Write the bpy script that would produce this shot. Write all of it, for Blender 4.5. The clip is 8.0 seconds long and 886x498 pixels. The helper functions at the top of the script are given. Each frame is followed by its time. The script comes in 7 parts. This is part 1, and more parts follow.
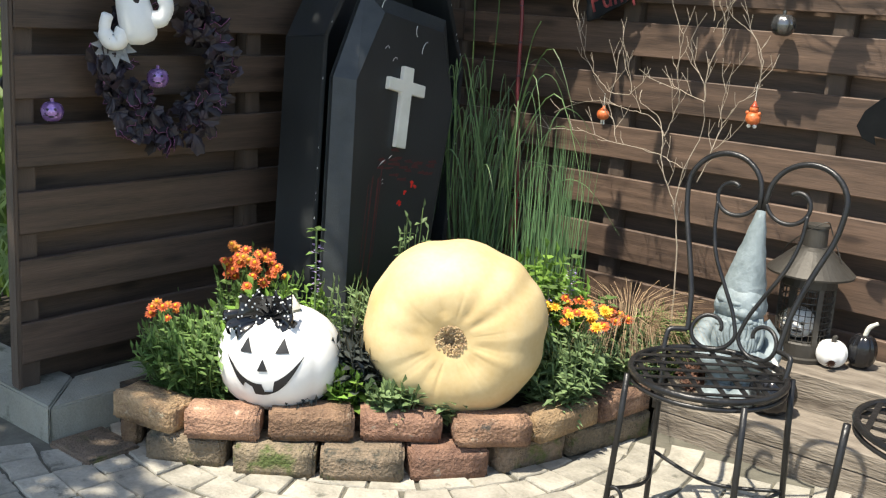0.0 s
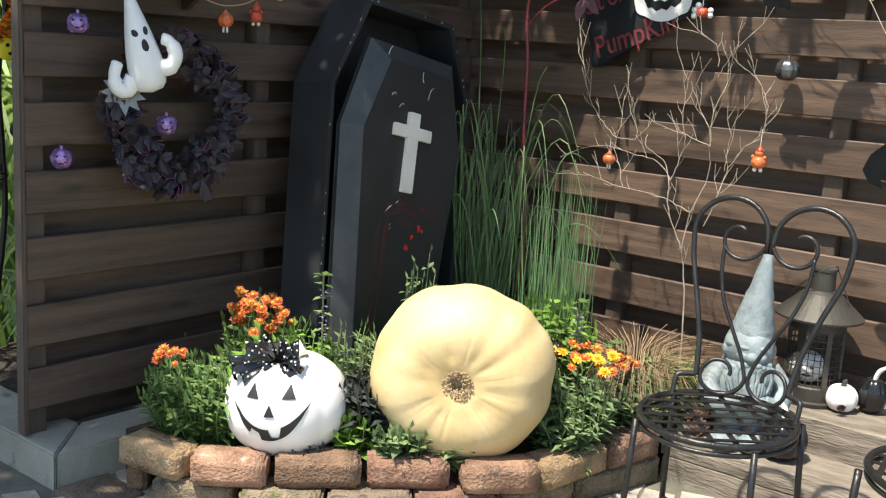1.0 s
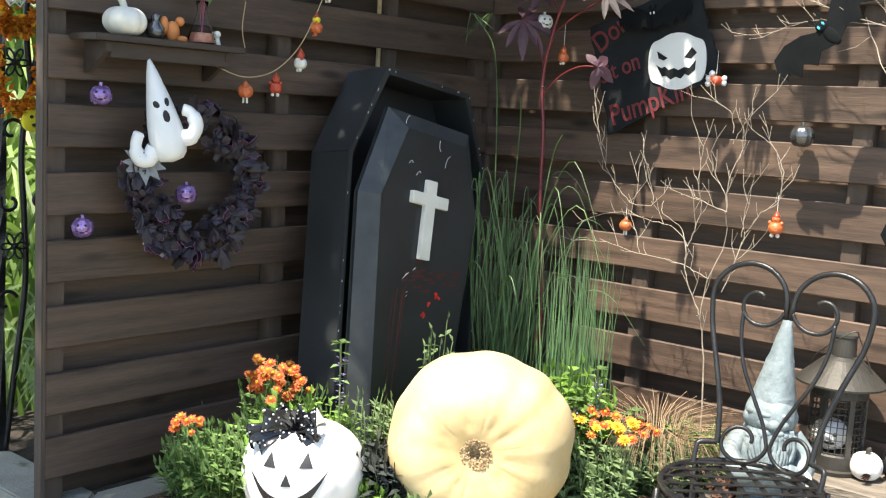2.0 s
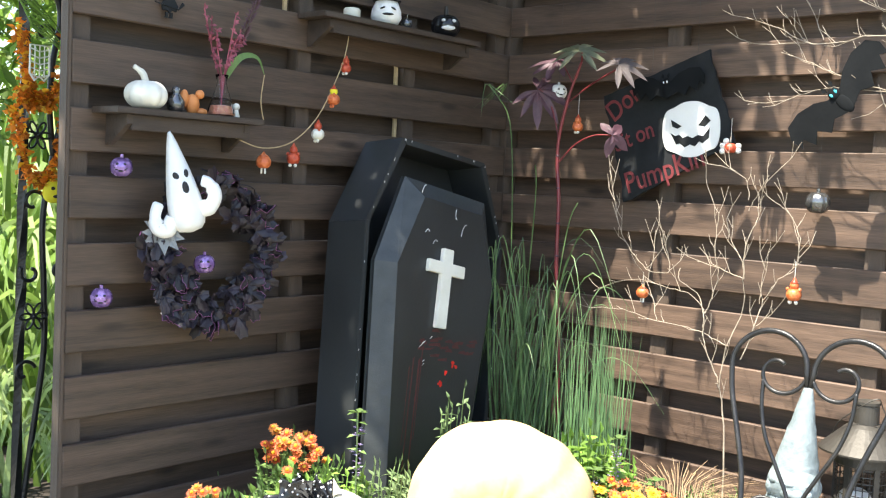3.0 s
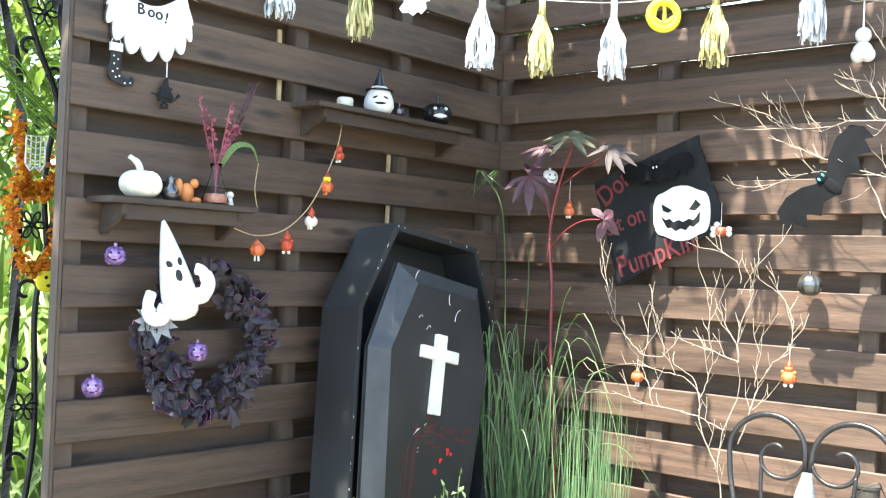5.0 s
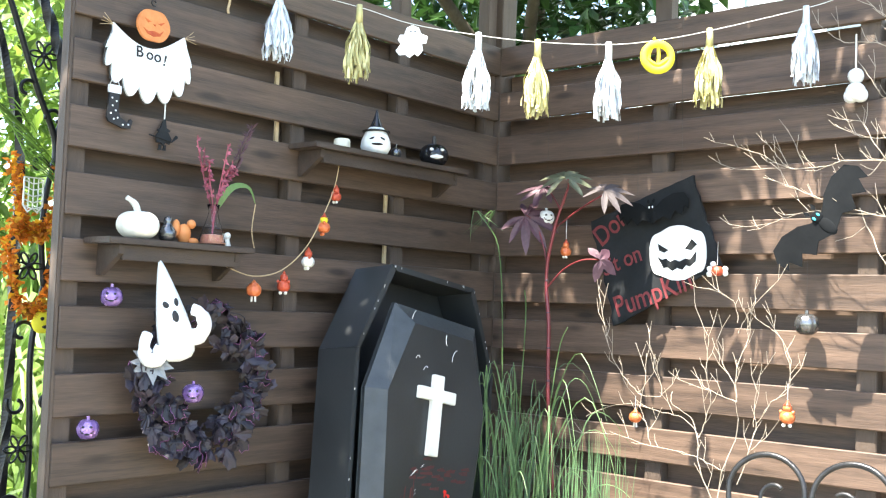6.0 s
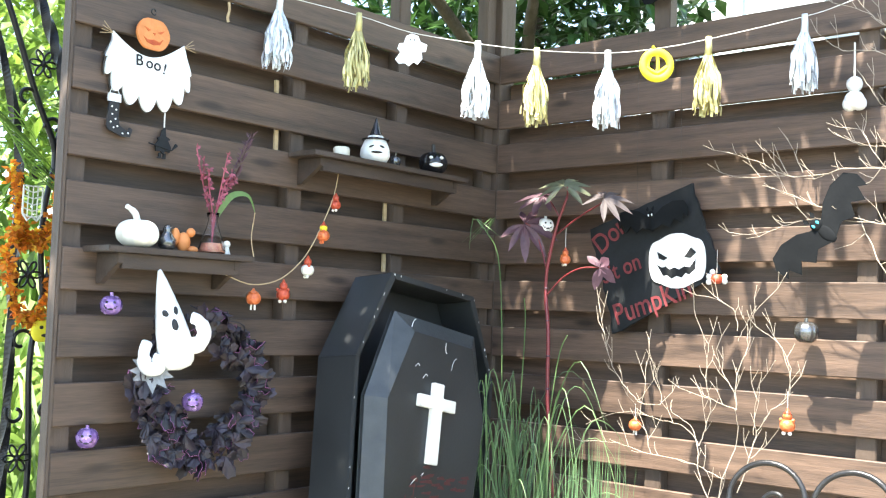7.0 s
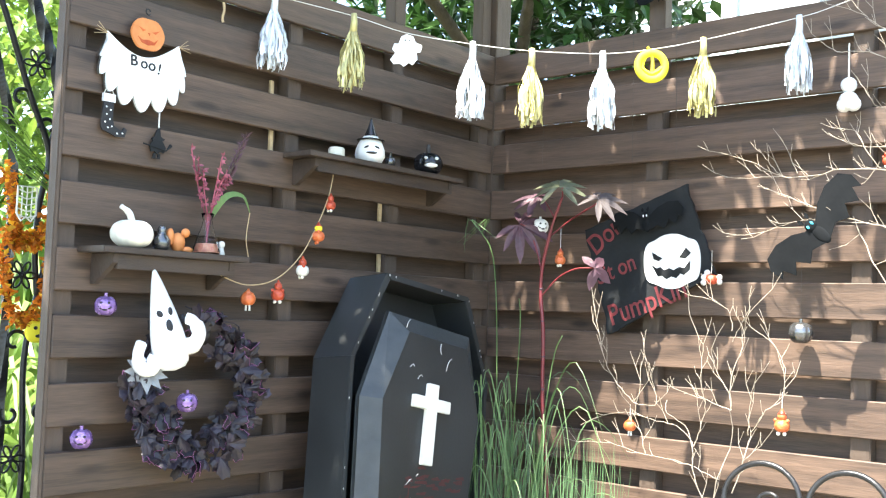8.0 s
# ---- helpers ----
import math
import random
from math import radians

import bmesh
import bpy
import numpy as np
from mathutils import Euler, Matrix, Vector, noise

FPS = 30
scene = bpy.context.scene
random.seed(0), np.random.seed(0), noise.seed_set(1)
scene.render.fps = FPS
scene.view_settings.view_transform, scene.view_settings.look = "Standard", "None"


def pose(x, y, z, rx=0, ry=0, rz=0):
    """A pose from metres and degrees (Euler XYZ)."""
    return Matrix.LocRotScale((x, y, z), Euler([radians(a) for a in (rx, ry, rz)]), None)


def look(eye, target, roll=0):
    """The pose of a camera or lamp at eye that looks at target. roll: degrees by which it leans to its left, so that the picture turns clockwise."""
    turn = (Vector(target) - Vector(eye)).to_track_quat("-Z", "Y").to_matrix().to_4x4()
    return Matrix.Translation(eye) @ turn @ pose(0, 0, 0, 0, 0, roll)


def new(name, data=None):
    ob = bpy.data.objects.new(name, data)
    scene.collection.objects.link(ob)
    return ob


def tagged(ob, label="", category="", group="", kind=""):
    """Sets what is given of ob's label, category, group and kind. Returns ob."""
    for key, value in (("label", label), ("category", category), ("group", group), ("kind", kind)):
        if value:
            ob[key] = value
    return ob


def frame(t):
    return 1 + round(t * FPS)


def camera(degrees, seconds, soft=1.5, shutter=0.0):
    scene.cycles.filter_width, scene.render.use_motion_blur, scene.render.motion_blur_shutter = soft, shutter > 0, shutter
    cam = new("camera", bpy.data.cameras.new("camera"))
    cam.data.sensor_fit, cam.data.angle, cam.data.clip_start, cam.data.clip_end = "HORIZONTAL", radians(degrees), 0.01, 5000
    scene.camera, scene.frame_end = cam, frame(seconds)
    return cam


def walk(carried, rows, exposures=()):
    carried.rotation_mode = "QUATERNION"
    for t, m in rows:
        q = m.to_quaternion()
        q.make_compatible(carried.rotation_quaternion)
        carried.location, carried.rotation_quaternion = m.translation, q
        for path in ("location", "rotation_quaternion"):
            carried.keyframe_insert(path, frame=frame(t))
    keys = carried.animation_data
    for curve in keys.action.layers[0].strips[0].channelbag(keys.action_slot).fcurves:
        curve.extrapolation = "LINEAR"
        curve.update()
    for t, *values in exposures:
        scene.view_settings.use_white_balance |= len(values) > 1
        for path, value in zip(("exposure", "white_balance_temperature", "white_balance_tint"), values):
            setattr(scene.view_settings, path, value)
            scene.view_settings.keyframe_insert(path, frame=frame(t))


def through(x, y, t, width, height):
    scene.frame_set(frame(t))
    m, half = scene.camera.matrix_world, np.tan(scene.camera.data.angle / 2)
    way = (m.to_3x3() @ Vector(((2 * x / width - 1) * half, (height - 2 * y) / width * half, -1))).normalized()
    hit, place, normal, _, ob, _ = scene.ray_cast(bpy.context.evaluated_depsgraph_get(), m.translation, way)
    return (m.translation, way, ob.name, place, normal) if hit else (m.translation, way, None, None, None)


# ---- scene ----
cam = camera(46.0, 8.0, soft=1.2)
PATH = [
    (0, (2.688, -3.43, 1.269), (1.479, -1.904, 0.812), 3.8),
    (0.5, (2.687, -3.428, 1.271), (1.471, -1.904, 0.825), 3.7),
    (1, (2.689, -3.43, 1.272), (1.454, -1.902, 0.896), 3.5),
    (1.5, (2.689, -3.433, 1.272), (1.436, -1.906, 0.959), 3.3),
    (3, (2.692, -3.44, 1.277), (1.379, -1.937, 1.152), 2.7),
    (3.5, (2.691, -3.443, 1.278), (1.379, -1.936, 1.205), 2.5),
    (4, (2.694, -3.443, 1.278), (1.379, -1.936, 1.245), 2.4),
    (4.5, (2.695, -3.443, 1.277), (1.38, -1.936, 1.279), 2.3),
    (5, (2.693, -3.444, 1.281), (1.383, -1.934, 1.318), 2.2),
    (6.5, (2.698, -3.446, 1.279), (1.392, -1.937, 1.41), 2.0),
    (7, (2.693, -3.448, 1.282), (1.389, -1.937, 1.411), 2.0),
    (7.5, (2.693, -3.449, 1.282), (1.394, -1.935, 1.411), 2.0),
    (8, (2.693, -3.447, 1.281), (1.396, -1.93, 1.412), 2.0),
]
EXPOSURE = [(0.0, 0.84, 6750, 8), (0.5, 0.84, 6750, 8), (1.5, 1.12, 6750, 8), (3.0, 1.92, 6700, 8), (4.5, 2.40, 6600, 8), (6.5, 2.62, 6550, 8), (8.0, 2.62, 6550, 8)]
walk(cam, [(t, look(eye, target, roll)) for t, eye, target, roll in PATH], EXPOSURE)

# ---- light ----
SUN = Vector((-0.06, -0.45, 1.0)).normalized()
world = bpy.data.worlds.new("sky")
scene.world = world
world.use_nodes = True
wn = world.node_tree.nodes
sky = wn.new("ShaderNodeTexSky")
sky.sky_type, sky.sun_disc = "NISHITA", False
sky.sun_elevation = math.asin(SUN.z)
sky.sun_rotation = math.atan2(SUN.x, SUN.y)
world.node_tree.links.new(sky.outputs[0], wn["Background"].inputs[0])
wn["Background"].inputs[1].default_value = 0.15
sun = new("sun", bpy.data.lights.new("sun", "SUN"))
sun.data.energy, sun.data.angle, sun.data.color = 5.0, radians(0.6), (1.0, 0.94, 0.84)
sun.matrix_world = look((0, 0, 6), tuple(Vector((0, 0, 6)) - SUN))


# ---- materials ----
def surf(name, a, b, scale=8.0, rough=0.6, stretch=(1, 1, 1), bump=0.2, metal=0.0, fine=90.0, blotch=0.35, coat=0.0, through=0.0, jitter=0.0, vary=0.0, knots=None, hue=0.0, patches=()):
    """Two-scale procedural surface: colour a to b by noise, fine grain, bump and gloss variation."""
    m = bpy.data.materials.new(name)
    m.use_nodes = True
    nt = m.node_tree
    n, ln = nt.nodes, nt.links.new
    p = n["Principled BSDF"]
    tc, info = n.new("ShaderNodeTexCoord"), n.new("ShaderNodeObjectInfo")
    off, add = n.new("ShaderNodeVectorMath"), n.new("ShaderNodeVectorMath")
    off.operation, add.operation = "SCALE", "ADD"
    off.inputs[0].default_value = (13.1, 7.7, 5.3)
    ln(info.outputs["Random"], off.inputs["Scale"])
    ln(tc.outputs["Object"], add.inputs[0])
    ln(off.outputs[0], add.inputs[1])
    mp = n.new("ShaderNodeMapping")
    mp.inputs["Scale"].default_value = stretch
    ln(add.outputs[0], mp.inputs[0])
    big, small = n.new("ShaderNodeTexNoise"), n.new("ShaderNodeTexNoise")
    big.inputs["Scale"].default_value, big.inputs["Detail"].default_value = scale, 5
    small.inputs["Scale"].default_value, small.inputs["Detail"].default_value = fine, 3
    ln(mp.outputs[0], big.inputs[0])
    ln(mp.outputs[0], small.inputs[0])
    mix = n.new("ShaderNodeMath")
    mix.operation = "MULTIPLY_ADD"
    ln(small.outputs[0], mix.inputs[0])
    mix.inputs[1].default_value = blotch
    sub = n.new("ShaderNodeMath")
    sub.operation = "MULTIPLY_ADD"
    ln(big.outputs[0], sub.inputs[0])
    sub.inputs[1].default_value, sub.inputs[2].default_value = 1.7, -0.35 - blotch / 2
    ln(sub.outputs[0], mix.inputs[2])
    ramp = n.new("ShaderNodeMix")
    ramp.data_type = "RGBA"
    ramp.inputs["A"].default_value, ramp.inputs["B"].default_value = (*a, 1), (*b, 1)
    ln(mix.outputs[0], ramp.inputs["Factor"])
    colour = ramp.outputs["Result"]
    if knots:
        km, vo, kr, kx = n.new("ShaderNodeMapping"), n.new("ShaderNodeTexVoronoi"), n.new("ShaderNodeMapRange"), n.new("ShaderNodeMix")
        km.inputs["Scale"].default_value = knots
        ln(add.outputs[0], km.inputs[0])
        ln(km.outputs[0], vo.inputs["Vector"])
        vo.inputs["Scale"].default_value = 1.0
        kr.inputs["From Min"].default_value, kr.inputs["From Max"].default_value = 0.07, 0.19
        kr.inputs["To Min"].default_value, kr.inputs["To Max"].default_value = 0.75, 0.0
        ln(vo.outputs["Distance"], kr.inputs[0])
        kx.data_type = "RGBA"
        ln(kr.outputs[0], kx.inputs["Factor"])
        ln(colour, kx.inputs["A"])
        kx.inputs["B"].default_value = (a[0] * 0.45, a[1] * 0.42, a[2] * 0.4, 1)
        colour = kx.outputs["Result"]
    for tint, size, low in patches:
        pn, pr, px = n.new("ShaderNodeTexNoise"), n.new("ShaderNodeMapRange"), n.new("ShaderNodeMix")
        pn.inputs["Scale"].default_value, pn.inputs["Detail"].default_value, pn.inputs["Roughness"].default_value = size, 6, 0.65
        ln(add.outputs[0], pn.inputs[0])
        pr.inputs["From Min"].default_value, pr.inputs["From Max"].default_value = low, low + 0.10
        ln(pn.outputs[0], pr.inputs[0])
        px.data_type = "RGBA"
        ln(pr.outputs[0], px.inputs["Factor"])
        ln(colour, px.inputs["A"])
        px.inputs["B"].default_value = (*tint, 1)
        colour = px.outputs["Result"]
    if hue:
        hh, hr, hm = n.new("ShaderNodeHueSaturation"), n.new("ShaderNodeMapRange"), n.new("ShaderNodeMath")
        hm.operation = "FRACT"
        sc = n.new("ShaderNodeMath")
        sc.operation = "MULTIPLY"
        sc.inputs[1].default_value = 7.3
        ln(info.outputs["Random"], sc.inputs[0])
        ln(sc.outputs[0], hm.inputs[0])
        ln(hm.outputs[0], hr.inputs[0])
        hr.inputs["To Min"].default_value, hr.inputs["To Max"].default_value = 0.5 - hue * 0.3, 0.5 + hue
        ln(hr.outputs[0], hh.inputs["Hue"])
        ln(colour, hh.inputs["Color"])
        colour = hh.outputs[0]
    if vary:
        hv, vr = n.new("ShaderNodeHueSaturation"), n.new("ShaderNodeMapRange")
        ln(info.outputs["Random"], vr.inputs[0])
        vr.inputs["To Min"].default_value, vr.inputs["To Max"].default_value = 1 - vary, 1 + vary
        ln(vr.outputs[0], hv.inputs["Value"])
        ln(colour, hv.inputs["Color"])
        colour = hv.outputs[0]
    if jitter:
        geo, hsv, val = n.new("ShaderNodeNewGeometry"), n.new("ShaderNodeHueSaturation"), n.new("ShaderNodeMapRange")
        ln(geo.outputs["Random Per Island"], val.inputs[0])
        val.inputs["To Min"].default_value, val.inputs["To Max"].default_value = 1 - jitter, 1 + jitter
        ln(val.outputs[0], hsv.inputs["Value"])
        ln(colour, hsv.inputs["Color"])
        colour = hsv.outputs[0]
    ln(colour, p.inputs["Base Color"])
    rr = n.new("ShaderNodeMapRange")
    ln(big.outputs[0], rr.inputs[0])
    rr.inputs["To Min"].default_value, rr.inputs["To Max"].default_value = max(rough - 0.12, 0.03), min(rough + 0.12, 1)
    ln(rr.outputs[0], p.inputs["Roughness"])
    p.inputs["Metallic"].default_value = metal
    p.inputs["Coat Weight"].default_value = coat
    bp = n.new("ShaderNodeBump")
    bp.inputs["Strength"].default_value, bp.inputs["Distance"].default_value = bump, 0.01
    ln(mix.outputs[0], bp.inputs["Height"])
    ln(bp.outputs[0], p.inputs["Normal"])
    if through:
        tr, ms = n.new("ShaderNodeBsdfTranslucent"), n.new("ShaderNodeMixShader")
        ln(colour, tr.inputs[0])
        ms.inputs[0].default_value = through
        ln(p.outputs[0], ms.inputs[1])
        ln(tr.outputs[0], ms.inputs[2])
        ln(ms.outputs[0], n["Material Output"].inputs[0])
    return m


def glass(name, colour, rough=0.02):
    m = bpy.data.materials.new(name)
    m.use_nodes = True
    p = m.node_tree.nodes["Principled BSDF"]
    p.inputs["Base Color"].default_value = (*colour, 1)
    p.inputs["Roughness"].default_value = rough
    p.inputs["Transmission Weight"].default_value = 1
    p.inputs["IOR"].default_value = 1.2
    return m


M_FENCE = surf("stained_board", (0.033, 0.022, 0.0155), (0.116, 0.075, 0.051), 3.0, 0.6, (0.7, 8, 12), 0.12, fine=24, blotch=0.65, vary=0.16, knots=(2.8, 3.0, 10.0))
# right fence boards: paler, slightly redder base than the left ones
M_FENCE_R = surf("paler_board", (0.040, 0.0255, 0.018), (0.148, 0.093, 0.063), 3.0, 0.6, (0.7, 8, 12), 0.12, fine=24, blotch=0.65, vary=0.16, knots=(2.8, 3.0, 10.0))
M_POST = surf("stained_post", (0.050, 0.034, 0.024), (0.10, 0.070, 0.050), 4, 0.7, (9, 9, 1.2), 0.3, fine=60)
M_SHELF = surf("stained_shelf", (0.030, 0.021, 0.016), (0.075, 0.052, 0.038), 4, 0.55, (9, 1.2, 9), 0.25, fine=60)
M_COFFIN = surf("black_paint", (0.013, 0.0145, 0.015), (0.030, 0.033, 0.034), 3.0, 0.45, (1, 1, 1), 0.1, fine=120, blotch=0.3)
M_COFEDGE = surf("brushed_black_paint", (0.022, 0.026, 0.028), (0.048, 0.054, 0.056), 3.0, 0.5, (6, 6, 0.7), 0.2, fine=70, blotch=0.5)
M_SCUFF = surf("chipped_paint", (0.45, 0.45, 0.43), (0.7, 0.7, 0.68), 20, 0.7)
M_WHITE = surf("white_paint", (0.70, 0.70, 0.68), (0.82, 0.82, 0.80), 6, 0.45, bump=0.08)
M_CREAM = surf("cream_paint", (0.62, 0.60, 0.52), (0.80, 0.78, 0.70), 8, 0.5, bump=0.1)
M_BLACK = surf("matt_black", (0.006, 0.006, 0.007), (0.016, 0.016, 0.018), 10, 0.6, bump=0.1)
M_GLOSSBLACK = surf("gloss_black", (0.006, 0.006, 0.007), (0.016, 0.016, 0.018), 10, 0.18, bump=0.05)
M_CARD = surf("black_card", (0.009, 0.010, 0.011), (0.021, 0.023, 0.025), 14, 0.75, bump=0.1)
M_CARD.node_tree.nodes["Principled BSDF"].inputs["Specular IOR Level"].default_value = 0.2
M_FELT = surf("black_felt", (0.006, 0.007, 0.008), (0.012, 0.013, 0.014), 14, 0.95, bump=0.1)
M_FELT.node_tree.nodes["Principled BSDF"].inputs["Specular IOR Level"].default_value = 0.08
M_RED = surf("red_paint", (0.11, 0.014, 0.018), (0.20, 0.032, 0.034), 20, 0.6)
M_BLOOD = surf("bright_red_paint", (0.55, 0.015, 0.012), (0.7, 0.03, 0.02), 30, 0.35)
M_DRIP = surf("faded_red_paint", (0.05, 0.016, 0.017), (0.085, 0.02, 0.02), 30, 0.5)
M_BRICK = surf("old_brick", (0.13, 0.068, 0.046), (0.40, 0.235, 0.15), 13, 0.9, bump=1.0, fine=110, blotch=1.0, vary=0.30, hue=0.03, patches=(((0.075, 0.062, 0.05), 17, 0.60), ((0.46, 0.38, 0.29), 22, 0.64)))
M_BRICKDK = surf("mossy_brick", (0.075, 0.060, 0.042), (0.26, 0.185, 0.13), 12, 0.92, bump=1.0, fine=110, blotch=1.0, vary=0.25, hue=0.03, patches=(((0.05, 0.048, 0.038), 13, 0.58), ((0.085, 0.10, 0.028), 9, 0.57)))
M_PAVE = surf("paving_stone", (0.20, 0.185, 0.15), (0.43, 0.40, 0.335), 11, 0.85, bump=0.5, fine=100, blotch=0.7, vary=0.16, patches=(((0.13, 0.125, 0.10), 14, 0.60),))
M_JOINT = surf("paving_joint", (0.075, 0.070, 0.052), (0.15, 0.14, 0.11), 20, 0.95, bump=0.5)
M_CONC = surf("concrete", (0.20, 0.195, 0.16), (0.36, 0.35, 0.29), 7, 0.9, bump=0.5, fine=160, blotch=0.7, patches=(((0.12, 0.125, 0.09), 9, 0.58),))
M_SOIL = surf("dark_soil", (0.018, 0.014, 0.010), (0.05, 0.038, 0.028), 30, 0.95, bump=1.0)
M_GROUND = surf("garden_ground", (0.04, 0.05, 0.02), (0.09, 0.10, 0.045), 3, 0.95, bump=0.6)
M_PUMPKIN = surf("pumpkin_skin", (0.50, 0.345, 0.14), (0.64, 0.53, 0.315), 5.5, 0.68, (1, 1, 1), 0.12, fine=70, blotch=0.4)
M_CORK = surf("cut_stem", (0.16, 0.09, 0.045), (0.62, 0.46, 0.26), 60, 0.9, bump=1.0, fine=200)
M_IRON = surf("black_iron", (0.010, 0.010, 0.011), (0.028, 0.027, 0.026), 18, 0.36, bump=0.25, metal=0.3, fine=150)
M_GNOME = surf("grey_stone_paint", (0.095, 0.125, 0.135), (0.27, 0.32, 0.335), 16, 0.6, bump=0.4, fine=70, blotch=0.5)
M_ZINC = surf("dull_zinc", (0.035, 0.032, 0.028), (0.080, 0.073, 0.062), 9, 0.55, bump=0.2, metal=0.4)
M_OLDWOOD = surf("weathered_sleeper", (0.085, 0.066, 0.050), (0.31, 0.265, 0.21), 6, 0.9, (0.8, 4.5, 5.5), 0.6, fine=34, blotch=0.8, vary=0.2, patches=(((0.045, 0.035, 0.028), 11, 0.62),))
M_TWIG = surf("bleached_twig", (0.22, 0.175, 0.13), (0.42, 0.355, 0.275), 20, 0.8, bump=0.3)
M_REDSTEM = surf("red_stem", (0.10, 0.012, 0.018), (0.20, 0.030, 0.032), 14, 0.4, bump=0.1)
M_PINKSTEM = surf("pinkish_red_stem", (0.17, 0.022, 0.045), (0.36, 0.10, 0.13), 14, 0.45, bump=0.1, jitter=0.4)
M_CASTOR = surf("purple_leaf", (0.050, 0.022, 0.032), (0.125, 0.060, 0.078), 20, 0.5, through=0.2, bump=0.2)
M_CASTORM = surf("dull_purple_green_leaf", (0.055, 0.042, 0.045), (0.105, 0.085, 0.082), 18, 0.65, through=0.15, bump=0.2)
M_CASTORG = surf("bronze_green_leaf", (0.07, 0.08, 0.045), (0.14, 0.15, 0.09), 20, 0.5, through=0.2, bump=0.2)
M_LEAF = surf("green_leaf", (0.085, 0.155, 0.038), (0.18, 0.285, 0.085), 20, 0.55, through=0.25, jitter=0.4)
M_LEAFLT = surf("light_green_leaf", (0.12, 0.24, 0.035), (0.23, 0.37, 0.07), 20, 0.55, through=0.3, jitter=0.35)
M_LEAFDK = surf("dark_leaf", (0.022, 0.028, 0.027), (0.060, 0.070, 0.062), 20, 0.45, through=0.1, jitter=0.4)
M_LEAFGY = surf("grey_green_leaf", (0.10, 0.165, 0.06), (0.21, 0.29, 0.13), 20, 0.6, through=0.25, jitter=0.35)
M_GRASS = surf("tall_grass", (0.050, 0.105, 0.030), (0.165, 0.255, 0.10), 15, 0.5, through=0.25, jitter=0.4)
M_RUSH = surf("rush_stem", (0.06, 0.13, 0.05), (0.13, 0.22, 0.09), 15, 0.5, jitter=0.4)
M_STRIPE = surf("variegated_leaf", (0.12, 0.22, 0.05), (0.42, 0.52, 0.22), 12, 0.5, through=0.3, jitter=0.4)
M_GARDEN = surf("sunny_leaf", (0.08, 0.17, 0.025), (0.24, 0.34, 0.06), 3, 0.5, through=0.35, jitter=0.5)
M_TREE = surf("tree_leaf", (0.022, 0.065, 0.014), (0.06, 0.13, 0.03), 10, 0.35, through=0.25, jitter=0.5)
M_DRY = surf("dry_grass", (0.16, 0.095, 0.05), (0.34, 0.25, 0.15), 15, 0.8, jitter=0.4)
M_ORANGE = surf("orange_petal", (0.40, 0.10, 0.018), (0.60, 0.23, 0.04), 30, 0.6, through=0.2, jitter=0.35)
M_YELLOW = surf("yellow_petal", (0.75, 0.36, 0.01), (0.85, 0.52, 0.04), 30, 0.6, through=0.2, jitter=0.3)
M_RUST = surf("rust_petal", (0.38, 0.05, 0.015), (0.62, 0.14, 0.03), 30, 0.6, through=0.2, jitter=0.35)
M_LEI = surf("orange_silk", (0.52, 0.13, 0.012), (0.80, 0.30, 0.025), 30, 0.6, through=0.3, jitter=0.45)
M_LILAC = surf("lilac_petal", (0.28, 0.18, 0.42), (0.50, 0.40, 0.62), 30, 0.6, jitter=0.3)
M_WREATH = surf("purple_black_fabric", (0.006, 0.005, 0.008), (0.026, 0.017, 0.028), 25, 0.55, bump=0.3, vary=0.5)
M_GLITTER = surf("purple_glitter", (0.10, 0.025, 0.07), (0.30, 0.12, 0.26), 200, 0.3, metal=0.3)
M_PURPLE = surf("purple_foil", (0.18, 0.085, 0.31), (0.42, 0.28, 0.56), 45, 0.25, metal=0.5)
M_SILVER = surf("silver_foil", (0.55, 0.58, 0.62), (0.82, 0.85, 0.88), 25, 0.35, metal=0.25, jitter=0.3)
M_GOLD = surf("gold_foil", (0.38, 0.34, 0.12), (0.64, 0.58, 0.29), 25, 0.38, metal=0.3, jitter=0.3)
M_YELPLAS = surf("yellow_felt", (0.78, 0.66, 0.02), (0.85, 0.74, 0.05), 25, 0.7)
M_ORNAM = surf("orange_resin", (0.42, 0.07, 0.025), (0.72, 0.21, 0.06), 70, 0.4, bump=0.3)
M_ORNRED = surf("red_resin", (0.30, 0.03, 0.015), (0.58, 0.10, 0.04), 70, 0.4, bump=0.3)
M_PAINTOR = surf("orange_paint", (0.52, 0.17, 0.045), (0.66, 0.26, 0.08), 25, 0.6)
M_STRING = surf("white_string", (0.55, 0.53, 0.48), (0.75, 0.73, 0.68), 60, 0.8)
M_JUTE = surf("jute_string", (0.34, 0.24, 0.13), (0.50, 0.38, 0.22), 60, 0.9)
M_PEWTER = surf("pewter", (0.10, 0.10, 0.10), (0.22, 0.22, 0.22), 20, 0.22, metal=0.8)
M_GREYRUFF = surf("grey_ruff", (0.16, 0.17, 0.18), (0.28, 0.29, 0.30), 20, 0.7)
M_CYAN = surf("blue_gem", (0.05, 0.45, 0.60), (0.10, 0.60, 0.75), 20, 0.15)
M_SIDING = surf("pale_siding", (0.60, 0.66, 0.66), (0.74, 0.79, 0.79), 2, 0.5, bump=0.05)
M_PANEL = surf("pale_green_panel", (0.48, 0.56, 0.52), (0.60, 0.67, 0.63), 2, 0.5, bump=0.05)
M_PANE = surf("dark_pane", (0.10, 0.12, 0.12), (0.16, 0.19, 0.19), 2, 0.05, bump=0.0)
